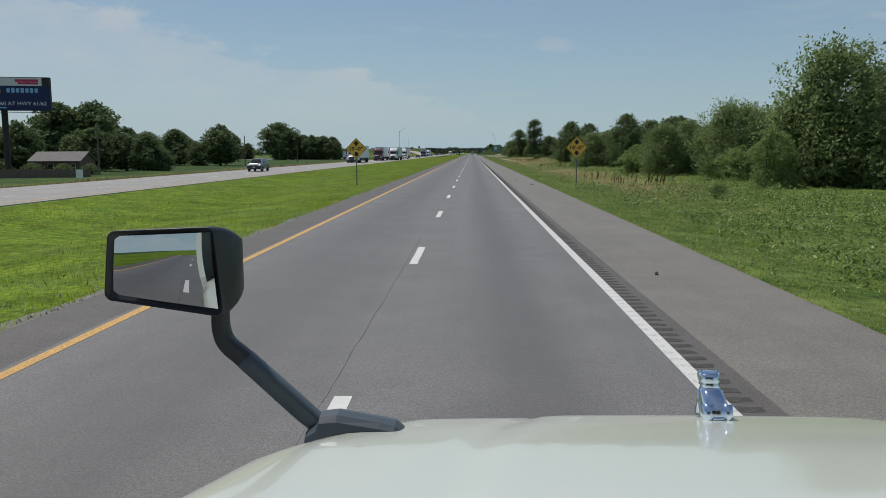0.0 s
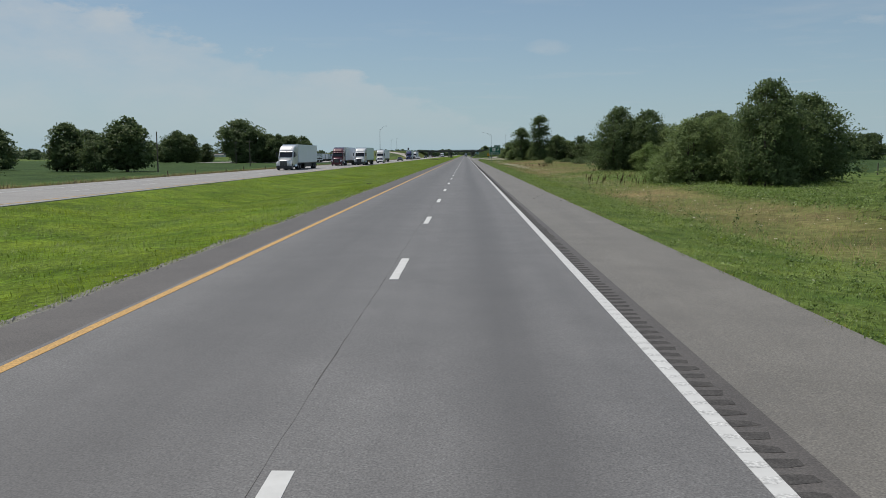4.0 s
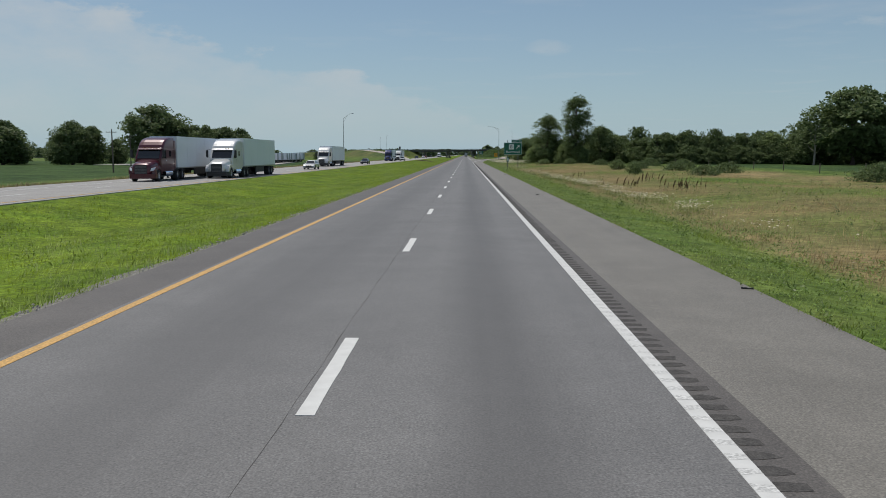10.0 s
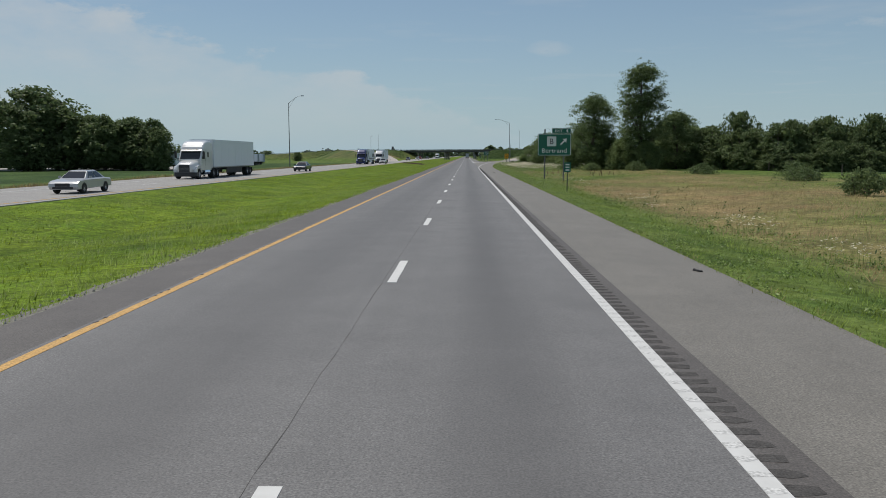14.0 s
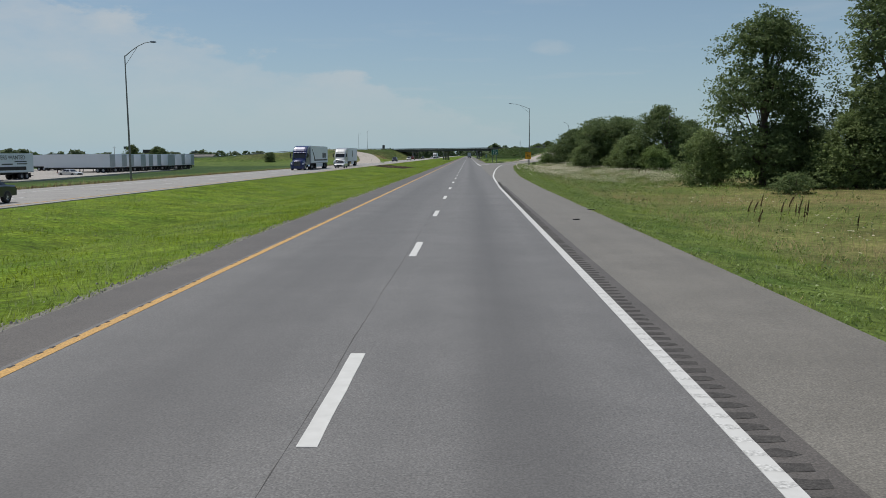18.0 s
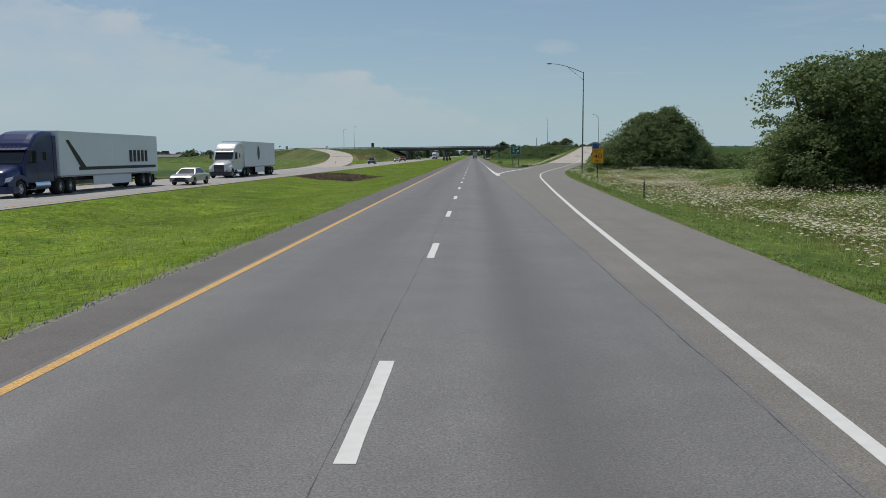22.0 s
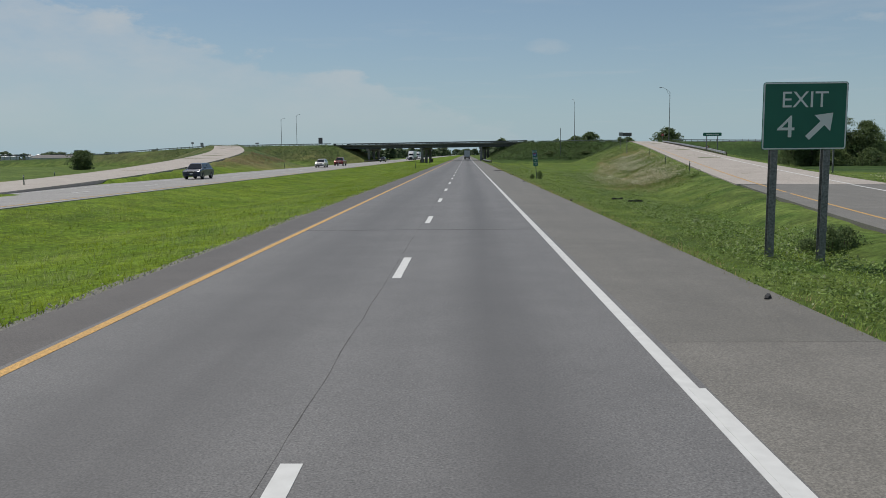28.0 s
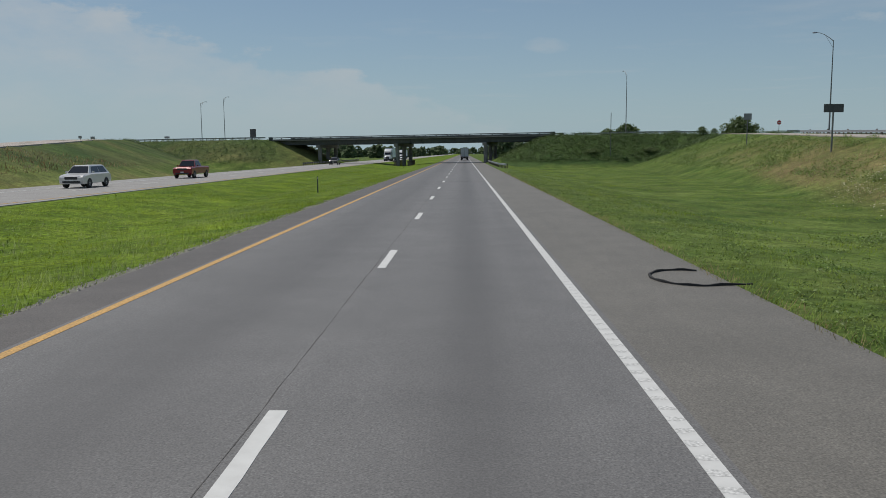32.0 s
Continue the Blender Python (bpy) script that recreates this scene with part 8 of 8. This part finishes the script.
def board_fence():
    o = empty("board_fence", -77.5, 124, ground_z(-77.5, 124), -6)
    tagged(o, "low dark weathered board fence beside the house", "fence")
    for k in range(9):
        part("post", boxed(k * 2.4 - 0.06, k * 2.4 + 0.06, 0.02, 0.14, -0.4, 1.5), M["wood"], o)
    for k in range(8):
        for j in range(14):
            part("board", boxed(k * 2.4 + j * 0.171, k * 2.4 + j * 0.171 + 0.155, -0.02, 0.015, 0.05, 1.42 + 0.03 * ((k * 7 + j * 3) % 4)), M["wood"], o)


board_fence()
board_on_posts("notice_board", -47.5, 97, 0.9, 1.1, 0.5, M["sign_white"], "small white notice board in the rough grass", 0, 2)


def grain_bins():
    for k in range(5):
        x, y = -476 + k * 12.5, 1335 + (k % 2) * 7
        o = empty("grain_bin", x, y, -1.3)
        tagged(o, "shiny round steel grain bin with a conical roof", "grain bin", "grain bins")
        bm = bmesh.new()
        cyl(bm, (0, 0, -0.5), (0, 0, 5.6), 4.2, n=24)
        part("bin_wall", bm, M["bin_steel"], o)
        bm = bmesh.new()
        cyl(bm, (0, 0, 5.61), (0, 0, 7.8), 4.3, 0.5, n=24)
        part("bin_roof", bm, M["bin_steel"], o)


grain_bins()
board_on_posts("roadside_billboard", -246, 935, 7.5, 2.6, 6.6, M["chassis"], "distant dark billboard on two tall posts", 10, 2)


def shed(x, y, w, d, h, label):
    o = empty("shed", x, y, ground_z(x, y))
    tagged(o, label, "building", "farm sheds")
    part("wall", boxed(-w / 2, w / 2, 0, d, -0.5, h), M["bin_steel"], o)
    bm = bmesh.new()
    loft(bm, [[(-w / 2 - 0.3, -0.3, h), (-w / 2 - 0.3, d / 2, h + 1.6), (-w / 2 - 0.3, d + 0.3, h)], [(w / 2 + 0.3, -0.3, h), (w / 2 + 0.3, d / 2, h + 1.6), (w / 2 + 0.3, d + 0.3, h)]])
    part("roof", bm, M["roof_shingle"], o)


shed(-215, 960, 22, 12, 3.6, "long low canopy building beyond the fields")
shed(-300, 1020, 16, 10, 4.0, "pale metal farm shed in the distance")
shed(-205, 470, 14, 9, 3.4, "pale house half hidden behind trees")


def fuel_canopy(x, y, w, label):
    """A flat dark roof on slim posts, with a low shop wall behind."""
    zg = ground_z(x, y)
    o = empty("fuel_canopy", x, y, zg)
    tagged(o, label, "canopy")
    part("roof", boxed(-w / 2, w / 2, -5, 5, 5.2, 6.2), M["girder"], o, bevel=0.05)
    for k in range(4):
        for yy in (-3.6, 3.6):
            part("post", boxed(-w * 0.4 + k * w * 0.267 - 0.2, -w * 0.4 + k * w * 0.267 + 0.2, yy - 0.2, yy + 0.2, -0.3, 5.2), M["galv"], o)


fuel_canopy(-268.5, 1090, 27, "long dark fuel station canopy far beyond the field")
fuel_canopy(-314, 1100, 16, "short dark fuel station canopy far beyond the field")
board_on_posts("tall_sign", -334, 1102, 8.0, 2.4, 11.6, M["girder"], "tall dark sign board on posts by the fuel station")
board_on_posts("tall_sign", -262, 1085, 6.0, 1.8, 7.0, M["girder"], "dark sign board on posts by the fuel station")


# rows of maize beyond the exit
def maize():
    def maize_x(n):
        state["y"] = rng.uniform(512, 640, n)
        return 43.0 + np.floor(rng.uniform(0, 1, n) ** 1.3 * 26) * 0.9 + np.interp(state["y"], [512, 590, 640], [0, 1, 12])

    leafy(5200, maize_x, 1.3, 2.0, 0.26, "maize", M["bank_weed"], "rows of tall green maize at the field edge", lambda x, y: land(x, y) < 0.6, 14, "crop", 0.15)


maize()


# ---------------------------------------------------------------- things on the road
def tread_strip():
    o = empty("tyre_tread", 5.88, 661.3, 0.0)
    tagged(o, "curled black strip of burst tyre tread on the shoulder", "tyre tread")
    pts = []
    for k in range(26):
        a = radians(60 + 235 * k / 25)
        pts.append((0.05 + 0.72 * math.cos(a), 0.95 * math.sin(a)))
    pts += [(0.55 + 0.12 * k, -0.86 + 0.015 * k) for k in range(1, 4)]
    bm = bmesh.new()
    rings = []
    for i, (px, py) in enumerate(pts):
        q, w_ = pts[min(i + 1, len(pts) - 1)], pts[max(i - 1, 0)]
        d = Vector((q[0] - w_[0], q[1] - w_[1], 0)).normalized()
        nn = Vector((-d.y, d.x, 0)) * (0.024 + 0.006 * math.sin(i * 2.1))
        hh = 0.025 + 0.02 * math.sin(i * 0.7) ** 2
        rings.append([(px - nn.x, py - nn.y, 0.003), (px + nn.x, py + nn.y, 0.003), (px + nn.x * 0.8, py + nn.y * 0.8, hh), (px - nn.x * 0.8, py - nn.y * 0.8, hh)])
    part("tread", loft(bm, rings), M["tyre"], o)


tread_strip()


def scrap(x, y, s, z=0.0, rz=0.0, mat="tyre", label="small black scrap of tyre rubber on the shoulder"):
    o = empty("road_debris", x, y, z, rz)
    tagged(o, label, "debris", "road debris")
    r = random.Random(int(x * 100 + y))
    bm = bmesh.new()
    rings = []
    for k in range(6):
        px = s * (k / 5 - 0.5)
        w_ = s * 0.16 * r.uniform(0.5, 1.1)
        h_ = s * 0.14 * r.uniform(0.5, 1.2)
        off = s * 0.08 * r.uniform(-1, 1)
        rings.append([(px, off - w_, 0.002), (px, off + w_, 0.002), (px, off + w_ * 0.7, h_), (px, off - w_ * 0.7, h_)])
    part("scrap", loft(bm, rings), M[mat], o)


for x, y, s in ((4.8, 15.2, 0.22), (5.6, 58, 0.3), (4.9, 66, 0.18), (5.0, 105, 0.08), (5.4, 107, 0.06), (6.2, 103, 0.1), (5.0, 108.4, 0.06), (5.9, 109.5, 0.07), (4.6, 141, 0.15), (5.6, 166, 0.2), (6.4, 182, 0.2), (5.7, 215, 0.2), (6.1, 262, 0.25),
                (5.2, 356, 0.25), (6.5, 361, 0.3), (6.4, 558, 0.25), (5.2, 556, 0.3), (6.2, 563, 0.3), (6.6, 590, 0.4), (6.3, 618, 0.4), (6.5, 640, 0.35), (5.6, 652, 0.15)):
    scrap(x, y, s, 0.0, (x * 50 + y * 13) % 180)
for x, y, s in ((9.1, 591.2, 0.6), (9.8, 590.2, 0.75), (-6.6, 128, 0.4)):
    scrap(x, y, s, ground_z(x, y) + 0.12, 20, "tyre", "torn piece of tyre lying in the grass")


# ---------------------------------------------------------------- the white truck at the start of the way
def host_truck():
    cx = 1.85
    o = empty("tractor_truck", cx, 0.0, 0.0)
    tagged(o, "cream-white tractor truck with a broad hood and a hood mirror", "truck")

    # hood: height and half width along its length
    def zc(y):
        return np.interp(y, [0.35, 0.8, 1.2, 1.6, 1.85, 2.02, 2.12, 2.22, 2.30, 2.34, 2.36], [1.865, 1.845, 1.805, 1.745, 1.697, 1.660, 1.628, 1.575, 1.48, 1.34, 1.15])

    def hw(y):
        return np.interp(y, [0.35, 0.8, 1.2, 1.6, 1.85, 2.02, 2.12, 2.22, 2.30, 2.36], [1.20, 1.25, 1.25, 1.17, 1.04, 0.90, 0.81, 0.72, 0.66, 0.62])

    def drop(s):
        shoulder = np.clip((s - 0.44) / 0.09, 0, 1)
        shoulder = shoulder * shoulder * (3 - 2 * shoulder)
        edge_ = np.clip((s - 0.80) / 0.20, 0, 1)
        return 0.012 * s * s + 0.006 * shoulder + 0.006 * np.exp(-((s - 0.52) / 0.03) ** 2) + 0.11 * edge_ ** 2.4

    ys = np.concatenate([np.linspace(0.35, 1.85, 22), np.linspace(1.90, 2.36, 20)])
    ss = np.linspace(-1, 1, 61)
    bm = bmesh.new()
    grid = []
    for y in ys:
        row = []
        w = float(hw(y))
        row.append(bm.verts.new((-w * 1.03, y, 0.98)))
        row.append(bm.verts.new((-w * 1.02, y, float(zc(y)) * 0.55 + 0.55)))
        for s in ss:
            row.append(bm.verts.new((w * s, y, float(zc(y) - drop(abs(s))))))
        row.append(bm.verts.new((w * 1.02, y, float(zc(y)) * 0.55 + 0.55)))
        row.append(bm.verts.new((w * 1.03, y, 0.98)))
        grid.append(row)
    for a, c in zip(grid, grid[1:]):
        for k in range(len(a) - 1):
            bm.faces.new((a[k], a[k + 1], c[k + 1], c[k]))
    hood = part("hood", bm, M["hood_white"], o, "cream-white glossy hood", smooth=True)
    part("grille", plate(1.2, 0.75, 0.08, 2.37, 2.42, 0, 1.05), M["chrome"], o)
    for k in range(6):
        part("grille_bar", boxed(-0.55, 0.55, 2.421, 2.44, 0.74 + k * 0.11, 0.78 + k * 0.11), M["black_plastic"], o)
    part("bumper", boxed(-1.2, 1.2, 2.2, 2.62, 0.28, 0.68), M["hood_white"], o, bevel=0.06)
    for s in (-1, 1):
        arch = [(2.25, 0.62), (2.2, 1.0), (1.9, 1.2), (1.2, 1.25), (0.6, 1.1), (0.45, 0.62), (0.62, 0.62), (0.78, 0.98), (1.25, 1.12), (1.75, 1.02), (2.0, 0.62)]
        part("fender", side_prism(bmesh.new(), arch, min(s * 0.95, s * 1.24), max(s * 0.95, s * 1.24)), M["hood_white"], o)
        part("headlight", plate(0.3, 0.24, 0.06, 2.22, 2.30, s * 0.98, 1.02), M["lens"], o)
        wheel(o, s * 1.03, 1.28, 0.51, 0.32, s)
    # cab shell: floor, sides, back and roof, the screen opening left clear
    part("floor_pan", boxed(-1.2, 1.2, -2.4, 0.3, 0.95, 1.05), M["chassis"], o)
    part("dashboard", boxed(-1.15, 1.15, 0.1, 0.34, 1.05, 1.82), M["black_plastic"], o, bevel=0.04)
    for s in (-1, 1):
        part("cab_side", side_prism(bmesh.new(), [(-2.4, 0.9), (0.34, 0.9), (0.34, 1.8), (-0.1, 3.0), (-2.4, 3.3)], min(s * 1.19, s * 1.24), max(s * 1.19, s * 1.24)), M["hood_white"], o)
        wheel(o, s * 0.98, -3.4, 0.51, 0.56, s)
    part("cab_back", boxed(-1.19, 1.19, -2.4, -2.32, 0.9, 3.28), M["hood_white"], o)
    part("roof", slab([(-1.19, -2.4, 3.3), (1.19, -2.4, 3.3), (1.19, -0.1, 3.02), (-1.19, -0.1, 3.02)], 0.06), M["hood_white"], o)
    part("chassis", boxed(-0.45, 0.45, -4.2, 2.1, 0.6, 0.9), M["chassis"], o)

    # hood mirror on its bent arm, near the front corner
    def at(x, y, z):
        return (x - cx, y, z)

    # foot: a low wedge with a chamfered nose
    prof = [(0.846, 1.640), (0.850, 1.668), (0.874, 1.684), (0.884, 1.708), (0.925, 1.713), (1.026, 1.694), (1.062, 1.686), (1.080, 1.668), (1.078, 1.640)]
    rings = []
    for yy, k in ((1.775, 0.45), (1.785, 0.85), (1.80, 0.97), (1.83, 1.0), (1.855, 0.95), (1.90, 0.66), (1.94, 0.3)):
        rings.append([at(px, yy, 1.625 + (pz + 0.022 * (pz > 1.66) - 1.625) * k) for px, pz in prof])
    part("hood_mirror_foot", loft(bmesh.new(), rings), M["grey_plastic"], o, "slate-grey mirror foot")

    def bar(pts, widths, depth):
        p_ = lerp_path([(a_, b_, w_) for (a_, b_), w_ in zip(pts, widths)], 4)
        rings = []
        for i, (px, pz, w_) in enumerate(p_):
            q, p0 = p_[min(i + 1, len(p_) - 1)], p_[max(i - 1, 0)]
            d = Vector((q[0] - p0[0], 0, q[1] - p0[1])).normalized()
            side = Vector((-d.z, 0, d.x))
            c_ = Vector(at(px, 1.838, pz))
            ring = []
            for a_ in np.linspace(0, 2 * math.pi, 20, endpoint=False):
                e_, f_ = math.cos(a_), math.sin(a_)
                ring.append(tuple(c_ + side * (w_ * math.copysign(abs(e_) ** 0.5, e_)) + Vector((0, depth * math.copysign(abs(f_) ** 0.5, f_), 0))))
            rings.append(ring)
        return loft(bmesh.new(), rings)

    part("mirror_arm", bar([(0.645, 1.985), (0.644, 1.950), (0.646, 1.925), (0.653, 1.903), (0.666, 1.886), (0.684, 1.871), (0.702, 1.855)], [0.019, 0.0195, 0.020, 0.0205, 0.021, 0.0215, 0.0215], 0.022), M["black_plastic"], o, "black bent upper mirror arm", smooth=True)
    part("mirror_arm", bar([(0.700, 1.857), (0.760, 1.801), (0.822, 1.743), (0.848, 1.719), (0.870, 1.703), (0.900, 1.694), (0.95, 1.690), (1.00, 1.688)], [0.0225, 0.023, 0.0235, 0.023, 0.021, 0.018, 0.014, 0.010], 0.023), M["grey_plastic"], o, "slate-grey flat mirror arm", smooth=True)
    # shell, swelling forward and away from the glass
    corner = ((0.650, 2.179, 0.020, 0), (0.410, 2.173, 0.020, 90), (0.398, 2.010, 0.020, 180), (0.664, 1.969, 0.016, 270))
    outline = []
    for px, pz, r_, a0 in corner:
        sx, sz = (-1, 1)[px < 0.5], (-1, 1)[pz < 2.1]
        for k in range(6):
            a = radians(a0 + 18 * k)
            outline.append((px + sx * r_ + r_ * math.cos(a), pz + sz * r_ + r_ * math.sin(a)))
    face = lambda x: 1.776 + 0.115 * (x - 0.412)
    c = Vector(at(0.535, 1.86, 2.082))
    rings = []
    for push, k, e in ((0.004, 0.955, 0.0), (0.0, 0.965, 0.0), (-0.008, 0.985, 0.0), (-0.006, 1.0, 0.0), (0.010, 1.004, 0.0), (0.030, 0.992, 0.10), (0.055, 0.965, 0.28), (0.080, 0.915, 0.5), (0.104, 0.83, 0.72), (0.122, 0.70, 0.88), (0.136, 0.50, 1.0), (0.143, 0.24, 1.0)):
        ring = []
        for x, z in outline:
            a = math.atan2((z - c.z) / 0.10, (x - cx - c.x) / 0.128)
            ex, ez = c.x + 0.128 * math.cos(a), c.z + 0.10 * math.sin(a)
            px, pz = (x - cx) * (1 - e) + ex * e, z * (1 - e) + ez * e
            ring.append((c.x + (px - c.x) * k + max(push, 0) * 0.60, face(x) + push, c.z + (pz - c.z) * k))
        rings.append(ring)
    shell = part("hood_mirror_shell", loft(bmesh.new(), rings), M["black_plastic"], o, "black rounded mirror shell", smooth=True)
    g = [at(0.424, face(0.424), 2.160), at(0.638, face(0.638), 2.166), at(0.649, face(0.649), 1.985), at(0.414, face(0.414), 2.025)]
    # convex glass: a slightly domed grid
    bm = bmesh.new()
    N = 12
    rows = []
    for i in range(N + 1):
        row = []
        for j in range(N + 1):
            u, v = i / N, j / N
            p = (Vector(g[0]) * (1 - u) + Vector(g[1]) * u) * (1 - v) + (Vector(g[3]) * (1 - u) + Vector(g[2]) * u) * v
            p.y += 0.004 - 0.009 * (1 - (2 * u - 1) ** 2 * 0.5 - (2 * v - 1) ** 2 * 0.5)
            row.append(bm.verts.new(p))
        rows.append(row)
    for a, b_ in zip(rows, rows[1:]):
        for j in range(N):
            bm.faces.new((a[j], a[j + 1], b_[j + 1], b_[j]))
    part("mirror_glass", bm, M["mirror"], shell, "convex mirror glass", smooth=True)


host_truck()


def hood_figure():
    """A small plated figure on the hood, as a plain rounded shape."""
    bm = bmesh.new()
    x, y, z = 1.862, 1.985, 1.672
    k = 0.9

    def blob(cx, cy, cz, rx, ry, rz):
        m = Matrix.Translation((x + cx * k, y + cy * k, z + cz * k)) @ Matrix.Diagonal((rx * k, ry * k, rz * k, 1))
        bmesh.ops.create_uvsphere(bm, u_segments=14, v_segments=9, radius=1.0, matrix=m)

    box(bm, x - 0.030, x + 0.032, y - 0.05, y + 0.06, z - 0.012, z + 0.006)
    # one continuous body, narrowing to a neck, with a square head
    rings = []
    for cz, rx, ry, cy in ((0.0, 0.037, 0.046, -0.01), (0.018, 0.039, 0.050, -0.01), (0.040, 0.038, 0.047, -0.004), (0.060, 0.034, 0.040, 0.008), (0.074, 0.030, 0.032, 0.018), (0.079, 0.0255, 0.026, 0.024), (0.083, 0.0255, 0.026, 0.026), (0.086, 0.029, 0.029, 0.028), (0.092, 0.026, 0.027, 0.030), (0.097, 0.029, 0.030, 0.033), (0.110, 0.030, 0.032, 0.035), (0.118, 0.027, 0.028, 0.035), (0.121, 0.016, 0.018, 0.035)):
        rings.append([(x + k * (-0.006 * cz / 0.1 + rx * math.copysign(abs(math.cos(a)) ** 0.5, math.cos(a))), y + k * (cy + ry * math.sin(a)), z + k * cz) for a in np.linspace(0, 2 * math.pi, 20, endpoint=False)])
    loft(bm, rings)
    blob(-0.030, 0.03, 0.119, 0.007, 0.008, 0.009)
    blob(0.017, 0.03, 0.119, 0.007, 0.008, 0.009)
    box(bm, x - 0.016, x + 0.012, y - 0.056, y - 0.05, z + 0.004, z + 0.016)
    for sx in (-0.024, 0.024):
        cyl(bm, (x + sx, y + 0.03, z), (x + sx * 0.8, y + 0.03, z + 0.06), 0.012, 0.013, 10)
        cyl(bm, (x + sx, y - 0.045, z), (x + sx, y - 0.03, z + 0.04), 0.013, 0.016, 10)
    ob = finish("hood_ornament", bm, M["chrome"], smooth=True)
    tagged(ob, "small bright chrome ornament standing on the white hood", "ornament")


hood_figure()
